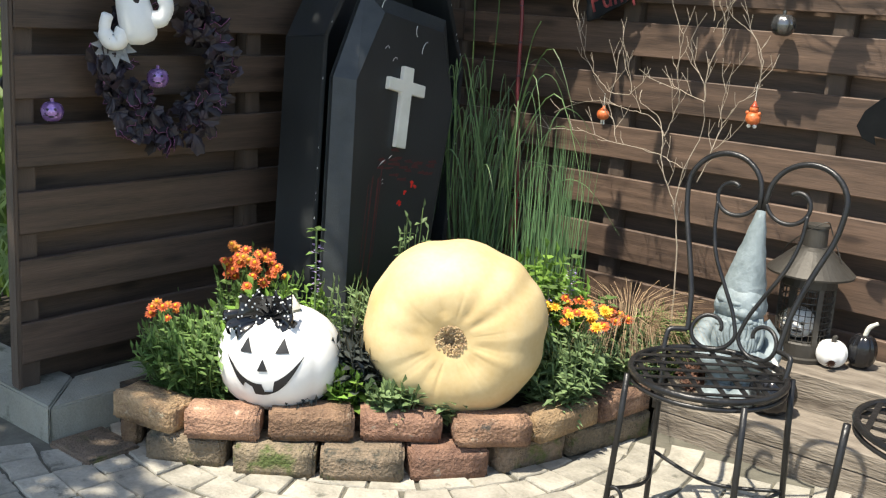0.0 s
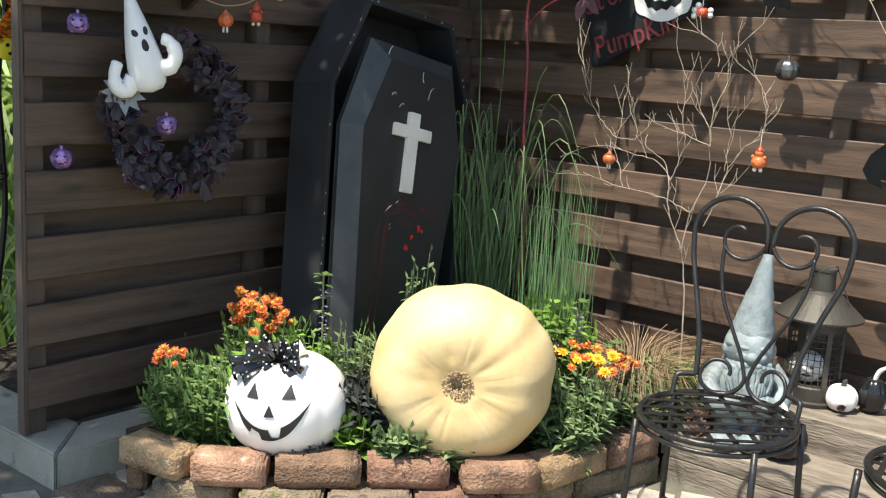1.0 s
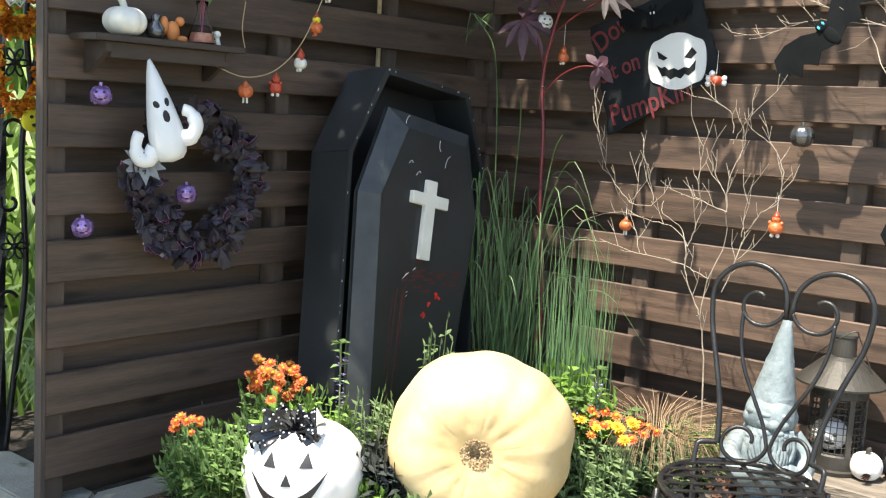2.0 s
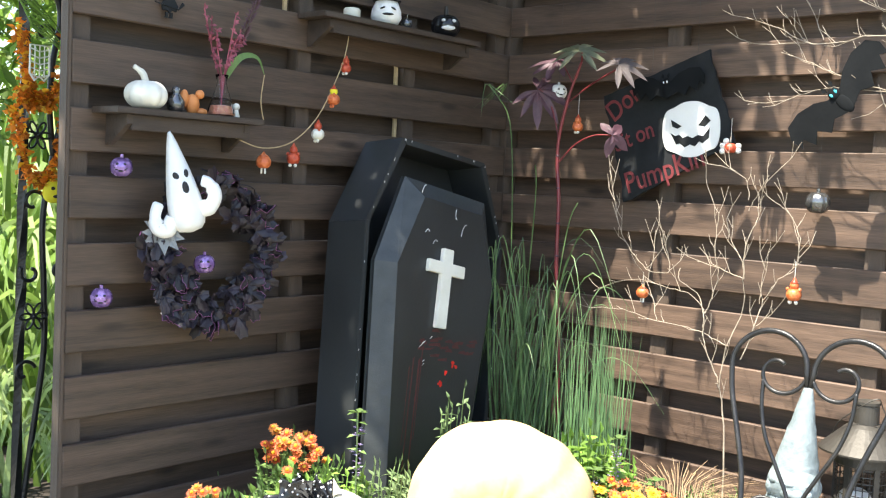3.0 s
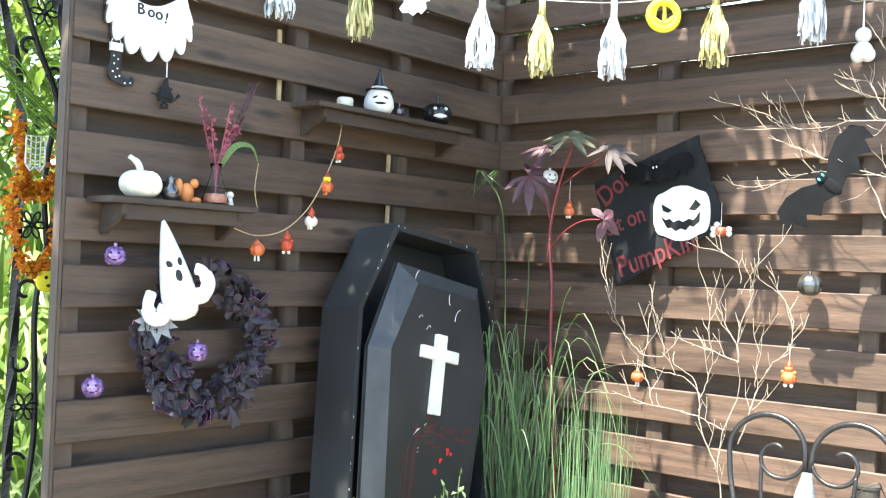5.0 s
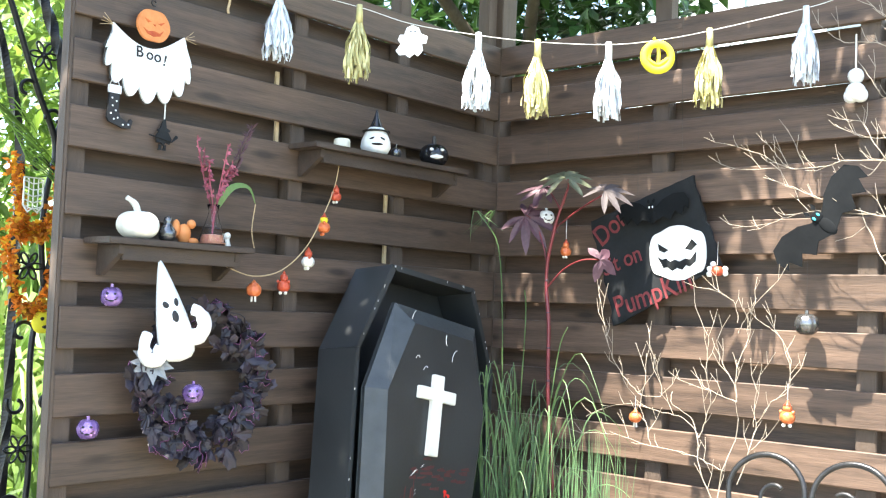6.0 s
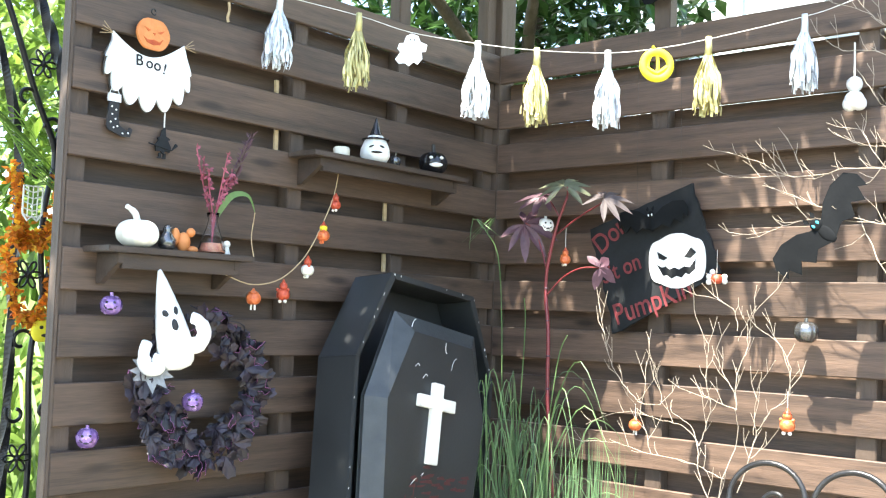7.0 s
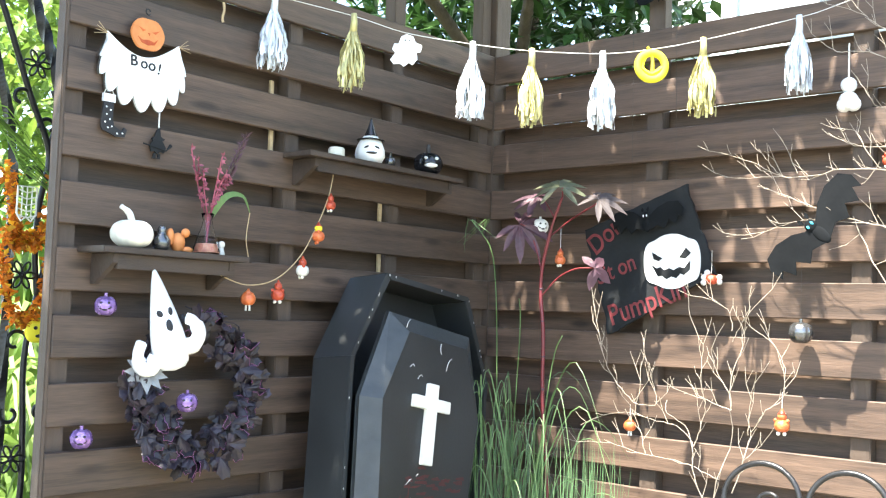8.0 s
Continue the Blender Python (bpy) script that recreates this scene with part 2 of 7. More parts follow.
M_BARK = surf("bark", (0.06, 0.045, 0.03), (0.15, 0.12, 0.085), 14, 0.9, bump=1.0)
M_CONE = surf("pine_cone", (0.05, 0.022, 0.013), (0.13, 0.06, 0.035), 40, 0.8, bump=0.6, jitter=0.3)
M_GLASS = glass("clear_glass", (1.0, 1.0, 1.0))
M_WATER = surf("pink_gravel", (0.40, 0.10, 0.08), (0.62, 0.34, 0.20), 60, 0.4)
M_SPOT = surf("spotted_ribbon_white", (0.65, 0.65, 0.65), (0.8, 0.8, 0.8), 30, 0.5)
M_BOXWOOD = surf("pale_candle", (0.60, 0.56, 0.44), (0.74, 0.70, 0.58), 20, 0.6)


# ---- building helpers ----
class G:
    """Gathers vertices and faces for one mesh."""

    def __init__(self):
        self.v, self.f = [], []

    def add(self, verts, faces):
        k = len(self.v)
        self.v += [tuple(p) for p in verts]
        self.f += [tuple(i + k for i in q) for q in faces]
        return self

    def tube(self, pts, radii, n=8, caps=True):
        pts = [Vector(p) for p in pts]
        if not hasattr(radii, "__len__"):
            radii = [radii] * len(pts)
        rings, last = [], None
        for i, p in enumerate(pts):
            d = (pts[min(i + 1, len(pts) - 1)] - pts[max(i - 1, 0)]).normalized()
            if last is None:
                a = d.orthogonal().normalized()
            else:
                a = (last - d * last.dot(d))
                a = a.normalized() if a.length > 1e-5 else d.orthogonal().normalized()
            last = a
            b = d.cross(a)
            rings.append([p + radii[i] * (math.cos(2 * math.pi * j / n) * a + math.sin(2 * math.pi * j / n) * b) for j in range(n)])
        faces = [(i * n + j, i * n + (j + 1) % n, (i + 1) * n + (j + 1) % n, (i + 1) * n + j) for i in range(len(pts) - 1) for j in range(n)]
        if caps:
            faces += [tuple(range(n - 1, -1, -1)), tuple((len(pts) - 1) * n + j for j in range(n))]
        return self.add([q for r in rings for q in r], faces)

    def lathe(self, prof, n=24, m=Matrix(), ribs=0, depth=0.0, squash=1.0):
        """prof: (radius, height) from bottom to top; ribs: grooves like a pumpkin's."""
        vs, k = [], len(prof)
        for j in range(n):
            a = 2 * math.pi * j / n
            r = 1 - depth * (1 - abs(math.sin(a * ribs / 2)) ** 0.6) if ribs else 1
            vs += [m @ Vector((p * r * math.cos(a), p * r * math.sin(a) * squash, h)) for p, h in prof]
        fs = [(j * k + i, ((j + 1) % n) * k + i, ((j + 1) % n) * k + i + 1, j * k + i + 1) for j in range(n) for i in range(k - 1)]
        fs += [tuple(j * k for j in range(n - 1, -1, -1)), tuple(j * k + k - 1 for j in range(n))]
        return self.add(vs, fs)

    def ball(self, c, r, n=12, m=None):
        r = r if hasattr(r, "__len__") else (r, r, r)
        prof = [(math.sin(math.pi * i / 8), -math.cos(math.pi * i / 8)) for i in range(9)]
        prof[0], prof[-1] = (0.02, -1), (0.02, 1)
        mm = Matrix.Translation(c) @ (m or Matrix()) @ Matrix.Diagonal((*r, 1))
        return self.lathe(prof, n, mm)

    def prism(self, outline, z0, z1, m=Matrix(), inset=0.0, centre=None):
        """An outline extruded from z0 to z1; inset shrinks the z1 side about its centre."""
        k = len(outline)
        c = centre or (sum(p[0] for p in outline) / k, sum(p[1] for p in outline) / k)
        top = [(c[0] + (x - c[0]) * (1 - inset), c[1] + (y - c[1]) * (1 - inset)) for x, y in outline]
        vs = [m @ Vector((x, y, z0)) for x, y in outline] + [m @ Vector((x, y, z1)) for x, y in top]
        return self.add(vs, [tuple(range(k - 1, -1, -1)), tuple(range(k, 2 * k))] + [(i, (i + 1) % k, k + (i + 1) % k, k + i) for i in range(k)])

    def box(self, a, b, m=Matrix()):
        (x0, y0, z0), (x1, y1, z1) = a, b
        return self.prism([(x0, y0), (x1, y0), (x1, y1), (x0, y1)], z0, z1, m)

    def leaf(self, p, d, up, length, width, droop=0.3, fold=0.15):
        p, d = Vector(p), Vector(d).normalized()
        side = d.cross(Vector(up))
        side = side.normalized() if side.length > 1e-4 else d.orthogonal().normalized()
        nrm = side.cross(d)
        mid = p + d * length * 0.45 - nrm * droop * length * 0.12
        tip = p + d * length - nrm * droop * length * 0.5
        l, r = mid + side * width / 2 + nrm * fold * width, mid - side * width / 2 + nrm * fold * width
        return self.add([p, l, mid, r, tip], [(0, 2, 1), (0, 3, 2), (1, 2, 4), (2, 3, 4)])

    def blade(self, pts, width, n=Vector((0, 0, 1))):
        """A ribbon along pts that narrows to its tip."""
        pts = [Vector(p) for p in pts]
        k, vs = len(pts), []
        for i, p in enumerate(pts):
            d = pts[min(i + 1, k - 1)] - pts[max(i - 1, 0)]
            s = d.cross(n)
            s = s.normalized() if s.length > 1e-6 else Vector((1, 0, 0))
            w = width * (1 - (i / (k - 1)) ** 2 * 0.92) / 2
            vs += [p + s * w, p - s * w]
        return self.add(vs, [(2 * i, 2 * i + 1, 2 * i + 3, 2 * i + 2) for i in range(k - 1)])

    def mesh(self, name, material, smooth=False):
        me = bpy.data.meshes.new(name)
        me.from_pydata(self.v, [], self.f)
        me.materials.append(material)
        me.polygons.foreach_set("use_smooth", [smooth] * len(me.polygons))
        me.update()
        return me


def soften(me, width, segments=2):
    """Rounds a mesh's sharp edges."""
    bm = bmesh.new()
    bm.from_mesh(me)
    bmesh.ops.recalc_face_normals(bm, faces=bm.faces)
    edges = [e for e in bm.edges if len(e.link_faces) == 2 and e.calc_face_angle(0) > 0.5]
    bmesh.ops.bevel(bm, geom=edges, offset=width, segments=segments, affect="EDGES", clamp_overlap=True)
    bm.to_mesh(me)
    bm.free()
    return me


def thing(name, label, category, m=Matrix(), group="", kind=""):
    ob = new(name)
    ob.matrix_basis = m
    return tagged(ob, label, category, group, kind)


def part(name, g, material, parent=None, label="", smooth=False, bevel=0.0, m=None):
    me = g.mesh(name, material, smooth)
    if bevel:
        soften(me, bevel)
    ob = new(name, me)
    if m is not None:
        ob.matrix_basis = m
    ob.parent = parent
    return tagged(ob, label)


def again(ob, parent, m):
    """Another object on the same mesh."""
    o = ob.copy()
    scene.collection.objects.link(o)
    o.parent, o.matrix_basis = parent, m
    return o


def lettering(name, body, size, m, material, parent, depth=0.0015, bold=0.0):
    cu = bpy.data.curves.new(name, "FONT")
    cu.body, cu.size, cu.extrude, cu.offset = body, size, depth, bold
    tmp = new(name + "_curve", cu)
    me = bpy.data.meshes.new_from_object(tmp.evaluated_get(bpy.context.evaluated_depsgraph_get()))
    bpy.data.objects.remove(tmp)
    bpy.data.curves.remove(cu)
    me.materials.clear()
    me.materials.append(material)
    ob = new(name, me)
    ob.parent, ob.matrix_basis = parent, m
    return ob


R = random.Random(7)


def smooth_path(pts, n=6):
    """Points of a curve through pts."""
    pts = [Vector(p) for p in pts]
    out = []
    for i in range(len(pts) - 1):
        a, b, c, d = pts[max(i - 1, 0)], pts[i], pts[i + 1], pts[min(i + 2, len(pts) - 1)]
        for j in range(n):
            t = j / n
            out.append(0.5 * ((2 * b) + (c - a) * t + (2 * a - 5 * b + 4 * c - d) * t * t + (3 * b - a - 3 * c + d) * t ** 3))
    return out + [pts[-1]]


ON_LEFT = Matrix(((0, 0, 1, 0), (1, 0, 0, 0), (0, 1, 0, 0), (0, 0, 0, 1)))   # drawing x,y,depth on the left fence: y, z, +x
ON_RIGHT = Matrix(((1, 0, 0, 0), (0, 0, -1, 0), (0, 1, 0, 0), (0, 0, 0, 1)))  # drawing x,y,depth on the right fence: x, z, -y
PITCH, BOARD, LOW = 0.19, 0.1205, 0.30


def top(k):
    return LOW + PITCH * (11 - k)


# ---- ground ----
tagged(part("ground", G().add([(-60, -60, -0.05), (60, -60, -0.05), (60, 60, -0.05), (-60, 60, -0.05)], [(0, 1, 2, 3)]), M_GROUND), "mossy green garden ground reaching far away", "ground", kind="structure")
pavement = tagged(part("pavement", G().box((-1.6, -6, -0.045), (6, -0.5, -0.009)), M_JOINT), "pale stone paving with dark joints laid in arcs", "pavement", kind="structure")
tagged(part("flower_bed_soil", G().prism([(0.17, -1.74), (0.50, -1.72), (0.65, -1.58), (0.82, -1.41), (0.99, -1.24), (1.14, -1.06), (1.18, -0.8), (1.24, -0.56), (1.29, -0.3), (1.29, -0.02), (0.17, -0.02)], -0.03, 0.125), M_SOIL), "dark moist soil of a raised flower bed", "soil", kind="structure")
tagged(part("soil_outside", G().box((-6, -1.74, -0.04), (-0.03, 6, 0.06)), M_SOIL), "dark soil behind the fence", "soil", kind="structure")

# ---- fences ----
def board_mesh(length, width, thick, material):
    g = G().box((0, -thick, 0), (length, 0, width))
    return soften(g.mesh("board", material), 0.003, 1)


def fence(name, length, m, posts, tall, label):
    """Boards in two staggered layers on posts; local x along the fence, the front towards -y."""
    f = thing(name, label, "fence", m, kind="structure")
    board_mat = M_FENCE_R if name == "fence_right" else M_FENCE
    front, back, narrow = board_mesh(length, BOARD, 0.02, board_mat), board_mesh(length - (0.06 if name == "fence_left" else 0), 0.122, 0.016, board_mat), board_mesh(length, 0.096, 0.016, board_mat)
    for k in range(12):
        slim = name == "fence_right" and k < 2
        for me, y, z in ((front, 0.02, top(k) - BOARD), (narrow if slim else back, 0.094, top(k) - BOARD - (PITCH - BOARD) / 2 - ((0.0505 if k else 0.048) if slim else 0.061))):
            o = new("board", me)
            o.parent = f
            o.matrix_basis = pose(R.uniform(-0.002, 0.002) + (0.06 if y > 0.05 and name == "fence_left" else 0), y + R.uniform(-0.0015, 0.0015), z + R.uniform(-0.002, 0.002), 0, R.uniform(-0.06, 0.06), 0)
    for x, w in posts:
        h = tall.get(x, top(0) - 0.01)
        part("post", G().box((x - w / 2, 0.0215, 0.02), (x + w / 2, 0.076, h)), M_POST, f, bevel=0.003)
    return f


fl = fence("fence_left", 1.945, pose(0, -1.945, 0, 0, 0, 90), [(0.035, 0.062), (0.855, 0.062), (1.375, 0.062), (1.91, 0.06)], {1.375: 3.0, 1.91: 3.0}, "dark brown stained wooden fence of staggered horizontal boards")
part("end_board", G().box((-0.014, 0.0, 0.105), (-0.001, 0.040, top(0))), M_POST, fl, bevel=0.003)
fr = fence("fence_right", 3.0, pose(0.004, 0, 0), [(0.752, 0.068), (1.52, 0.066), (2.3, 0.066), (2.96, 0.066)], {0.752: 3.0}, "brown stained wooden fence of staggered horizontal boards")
part("post", G().box((-0.112, 0.001, 0.02), (-0.001, 0.10, 3.0)), M_POST, fr, bevel=0.003)
rafter = tagged(part("pergola_beam", G().box((-0.14, -0.9, 2.92), (-0.04, 0.12, 3.02)), M_POST, bevel=0.004), "dark stained pergola beam on tall fence posts", "beam", kind="structure")

# ---- kerb and railway sleepers ----
kerb = thing("concrete_kerb", "grey concrete kerb blocks under the fence end", "kerb", kind="structure")
part("block", G().prism([(0.165, -1.96), (0.165, -0.95), (-0.016, -0.95), (-0.016, -1.775)], -0.03, 0.1), M_CONC, kerb, bevel=0.006)
part("block", G().prism([(0.165, -0.947), (0.165, -0.02), (-0.016, -0.02), (-0.016, -0.947)], -0.03, 0.1), M_CONC, kerb, bevel=0.006)
part("block", G().prism([(0.162, -1.962), (-0.018, -1.777), (-0.75, -1.777), (-0.75, -1.965)], -0.03, 0.1), M_CONC, kerb, bevel=0.006)
part("block", G().prism([(-0.754, -1.965), (-0.754, -1.777), (-1.6, -1.777), (-1.6, -1.965)], -0.03, 0.1), M_CONC, kerb, bevel=0.006)
part("footing", G().box((0.17, -1.97, -0.03), (0.36, -1.80, 0.006)), M_BRICKDK, kerb, "dark mossy paver beside the kerb", bevel=0.006)


def sleeper(x0, x1, y0, y1, z0, z1, label):
    g = G()
    n, rows = 40, []
    for i in range(n + 1):
        x = x0 + (x1 - x0) * i / n
        ring = []
        for (y, z) in ((y0, z0), (y0, (z0 + z1) / 2), (y0 + 0.004, z1 - 0.004), (y0 + 0.012, z1), ((y0 + y1) / 2, z1), (y1, z1), (y1, z0)):
            w = noise.noise(Vector((x * 7, y * 31, z * 31))) * 0.006
            ring.append((x, y + w, z + w * 0.5))
        rows.append(ring)
    k = len(rows[0])
    g.add([p for r in rows for p in r], [(i * k + j, i * k + (j + 1) % k, (i + 1) * k + (j + 1) % k, (i + 1) * k + j) for i in range(n) for j in range(k)] + [tuple(range(k)), tuple(n * k + j for j in range(k - 1, -1, -1))])
    s = part("timber_sleeper", g, M_OLDWOOD)
    bm = bmesh.new()
    bm.from_mesh(s.data)
    bmesh.ops.recalc_face_normals(bm, faces=bm.faces)
    bm.to_mesh(s.data)
    bm.free()
    return tagged(s, label, "sleeper", "timber steps along the fence")


sleeper(1.30, 3.0, -0.555, -0.345, -0.03, 0.062, "weathered pale railway sleeper as the lowest step")
sleeper(1.292, 3.0, -0.55, -0.345, 0.065, 0.125, "weathered cracked railway sleeper on the lower one")
sleeper(1.36, 3.0, -0.342, -0.012, -0.03, 0.235, "weathered brown railway sleeper as upper step")

# ---- brick edging ----
edging = thing("brick_edging", "curved two-course edging of worn reddish bricks", "edging")


def brick_mesh(length, depth, h, seed, material):
    rr = random.Random(seed)
    g = G().box((0, 0, 0), (length, depth, h))
    me = g.mesh("brick", material)
    bm = bmesh.new()
    bm.from_mesh(me)
    bmesh.ops.recalc_face_normals(bm, faces=bm.faces)
    bmesh.ops.bevel(bm, geom=bm.edges[:], offset=0.009, segments=2, affect="EDGES")
    bmesh.ops.subdivide_edges(bm, edges=[e for e in bm.edges if e.calc_length() > 0.03], cuts=3, use_grid_fill=True)
    for v in bm.verts:
        q = v.co * 26 + Vector((seed * 3.1, 0, 0))
        v.co += v.normal * (noise.noise(q) * 0.004 + noise.noise(q * 3) * 0.0018)
        v.co.z += rr.uniform(-0.0006, 0.0006)
    bm.to_mesh(me)
    bm.free()
    for p in me.polygons:
        p.use_smooth = True
    return me


def lay_brick(a, b, z, h, depth, seed, material, tilt=0.0):
    a, b = Vector(a), Vector(b)
    d = b - a
    o = new("brick", brick_mesh(d.length, depth, h, seed, material))
    o.parent = edging
    o.matrix_basis = pose(a.x, a.y, z, tilt, 0, math.degrees(math.atan2(d.y, d.x)))


UPPER = [((0.292, -1.85), (0.505, -1.81)), ((0.545, -1.797), (0.700, -1.667)), ((0.710, -1.643), (0.873, -1.477)), ((0.882, -1.460), (1.043, -1.303)),
         ((1.090, -1.300), (1.232, -1.140)), ((1.240, -1.106), (1.274, -0.850)), ((1.282, -0.838), (1.322, -0.619))]
LOWER = [((0.300, -1.825), (0.34, -1.787)), ((0.430, -1.835), (0.618, -1.722)), ((0.660, -1.722), (0.831, -1.579)), ((0.845, -1.574), (1.013, -1.422)),
         ((1.024, -1.400), (1.152, -1.222)), ((1.166, -1.180), (1.230, -0.953)), ((1.236, -0.935), (1.322, -0.604))]
for n, (a, b) in enumerate(UPPER):
    lay_brick(a, b, 0.083, 0.082, 0.108, n + 1, M_BRICK, R.uniform(-2, 2))
for n, (a, b) in enumerate(LOWER):
    lay_brick(a, b, -0.012, 0.092, 0.16, n + 11, M_BRICKDK if n in (1, 2, 3, 5, 6) else M_BRICK, R.uniform(-1, 1))

# ---- coffin against the left fence ----
def hexagon(t, s, b, drop, length, grow=0.0):
    return [(-b - grow, -length - grow), (b + grow, -length - grow), (s + grow, -drop), (t + grow, grow), (-t - grow, grow), (-s - grow, -drop)]


def leaning(y, z, x, roll, lean=5.5):
    """Frame with local x to the right, y up along the coffin and z out of its front; origin at the middle of its top."""
    out = Vector((math.cos(radians(lean)), 0, math.sin(radians(lean))))
    right = (Matrix.Rotation(radians(roll), 3, out) @ Vector((0, 1, 0))).normalized()
    up = out.cross(right)
    m = Matrix((right, up, out)).transposed().to_4x4()
    m.translation = (x, y, z)
    return m


coffin = thing("coffin", "open black painted wooden coffin leaning in the fence corner", "coffin", leaning(-0.652, 1.393, 0.248, -8.8))
outer = hexagon(0.222, 0.362, 0.335, 0.305, 1.29)
inner = hexagon(0.222, 0.362, 0.335, 0.305, 1.29, -0.02)
names = ["foot_panel", "side_panel", "shoulder_panel", "head_panel", "shoulder_panel", "side_panel"]
for i in range(6):
    a, b, c, d = outer[i], outer[(i + 1) % 6], inner[(i + 1) % 6], inner[i]
    part(names[i], G().prism([a, b, c, d], -0.165, 0.0), M_COFFIN, coffin, bevel=0.002)
part("back_panel", G().prism([(x * 0.995, y) for x, y in hexagon(0.222, 0.362, 0.335, 0.305, 1.29, -0.001)], -0.180, -0.1655), M_COFFIN, coffin)
rimg = G()
for i in (2, 3, 4, 5, 1):
    a, b = Vector(outer[i]), Vector(outer[(i + 1) % 6])
    for _ in range(6):
        q = a.lerp(b, R.random())
        s = R.uniform(0.0006, 0.0022)
        rimg.prism([(q.x * 0.985 - s, q.y - 0.008), (q.x * 0.985 + s * 0.5, q.y - 0.010), (q.x * 0.985 + s, q.y - 0.004), (q.x * 0.985, q.y - 0.002 + s * 0.3)], 0.0005, 0.0012)
tagged(part("chipped_edge", rimg, M_SCUFF, coffin, "pale chips along the rim"), kind="stuff")

LID = coffin.matrix_basis.inverted() @ leaning(-0.690, 1.258, 0.338, -11.5)
lo = hexagon(0.213, 0.308, 0.235, 0.300, 1.165)
li = hexagon(0.213, 0.308, 0.235, 0.300, 1.165, -0.060)
li = [(x, y) for x, y in li]
lid = part("lid", G().prism([(x, y) for x, y in li], -0.02, 0.0008), M_COFFIN, coffin, "bevelled black lid set askew", m=LID)
part("lid_base", G().prism(lo, -0.062, -0.046), M_COFEDGE, lid)
bev = ["foot_bevel", "side_bevel", "shoulder_bevel", "head_bevel", "shoulder_bevel", "side_bevel"]
for i in range(6):
    a, b, c, d = lo[i], lo[(i + 1) % 6], li[(i + 1) % 6], li[i]
    vs = [(*a, -0.046), (*b, -0.046), (*c, 0.0), (*d, 0.0)] + [(*a, -0.058), (*b, -0.058), (*c, -0.02), (*d, -0.02)]
    part(bev[i], G().add(vs, [(0, 1, 2, 3), (7, 6, 5, 4), (0, 4, 5, 1), (1, 5, 6, 2), (2, 6, 7, 3), (3, 7, 4, 0)]), M_COFEDGE, lid)
cross = [(-0.025, -0.140), (0.025, -0.140), (0.025, 0.042), (0.092, 0.042), (0.092, 0.083), (0.025, 0.083), (0.025, 0.130), (-0.025, 0.130), (-0.025, 0.083), (-0.092, 0.083), (-0.092, 0.042), (-0.025, 0.042)]
part("cross", G().prism([(x - 0.022, y - 0.345) for x, y in cross], 0.001, 0.020), M_CREAM, lid, "cream white wooden cross", bevel=0.002)
g = G()
for cx, cy, r in ((0.085, -0.600, 0.012), (0.020, -0.668, 0.011), (0.045, -0.630, 0.007)):
    for _ in range(6):
        x, y, s = cx + R.uniform(-1, 1) * r * 0.9, cy + R.uniform(-1, 1) * r * 0.7, r * R.uniform(0.4, 0.9)
        g.prism([(x + s * R.uniform(0.6, 1) * math.cos(a), y + s * R.uniform(0.6, 1) * math.sin(a)) for a in [i * math.pi / 4 for i in range(8)]], 0.001, 0.0014 + R.random() * 0.0006)
tagged(part("red_splash", g, M_BLOOD, lid, "bright red paint splash"), kind="stuff")
g = G()
for x0, y0, ln, w in ((-0.125, -0.60, 0.42, 0.007), (-0.098, -0.60, 0.36, 0.009), (-0.085, -0.56, 0.30, 0.004), (-0.14, -0.63, 0.25, 0.004)):
    g.prism([(x0, y0), (x0 + w, y0 + 0.01), (x0 + w * 0.8, y0 - ln), (x0 + w * 0.2, y0 - ln)], 0.001, 0.0013)
for i in range(26):
    x, y = R.uniform(-0.11, 0.16), R.gauss(-0.54, 0.02)
    y += 0.10 * x
    g.prism([(x, y), (x + R.uniform(0.02, 0.05), y + 0.008), (x + R.uniform(0.02, 0.05), y - 0.004), (x, y - 0.006)], 0.001, 0.00115 + i * 1e-5)
part("faded_red_smear", g, M_DRIP, lid, "faded dark red smears and drips")
g = G()
for x, y, a, s in ((-0.128, -0.17, 0, 1), (-0.083, -0.20, 0.2, 1), (0.02, -0.075, 2.6, 0.8), (0.068, -0.13, 1.2, 1.3), (-0.16, -0.03, 1, 0.8)):
    g.tube([(x + s * 0.013 * math.cos(a + t * 0.5), y + s * 0.016 * math.sin(a + t * 0.6) - 0.004 * t, 0.0015) for t in range(5)], 0.0012, 5)
for x, y, s in ((-0.09, -0.545, 1.0), (-0.05, -0.52, 0.5), (-0.075, -0.60, 0.3), (-0.074, -0.612, 0.3)):
    g.prism([(x - 0.012 * s, y - 0.014 * s), (x + 0.004 * s, y), (x + 0.018 * s, y + 0.012 * s), (x + 0.004 * s, y + 0.006 * s)], 0.001, 0.0018)
tagged(part("pale_scuff", g, M_SCUFF, lid, "pale scuffs and bits of tape"), kind="stuff")


# ---- pumpkins ----
def pumpkin_profile(r, h, dip=0.14):
    return [(max(0.03, math.sin(math.pi * i / 16)) ** 0.75 * r if 0 < i < 16 else r * 0.05, -h / 2 * math.cos(math.pi * i / 16) * (1 if i not in (0, 1, 15, 16) else (1 - dip if i in (0, 16) else 1 - dip * 0.25))) for i in range(17)]


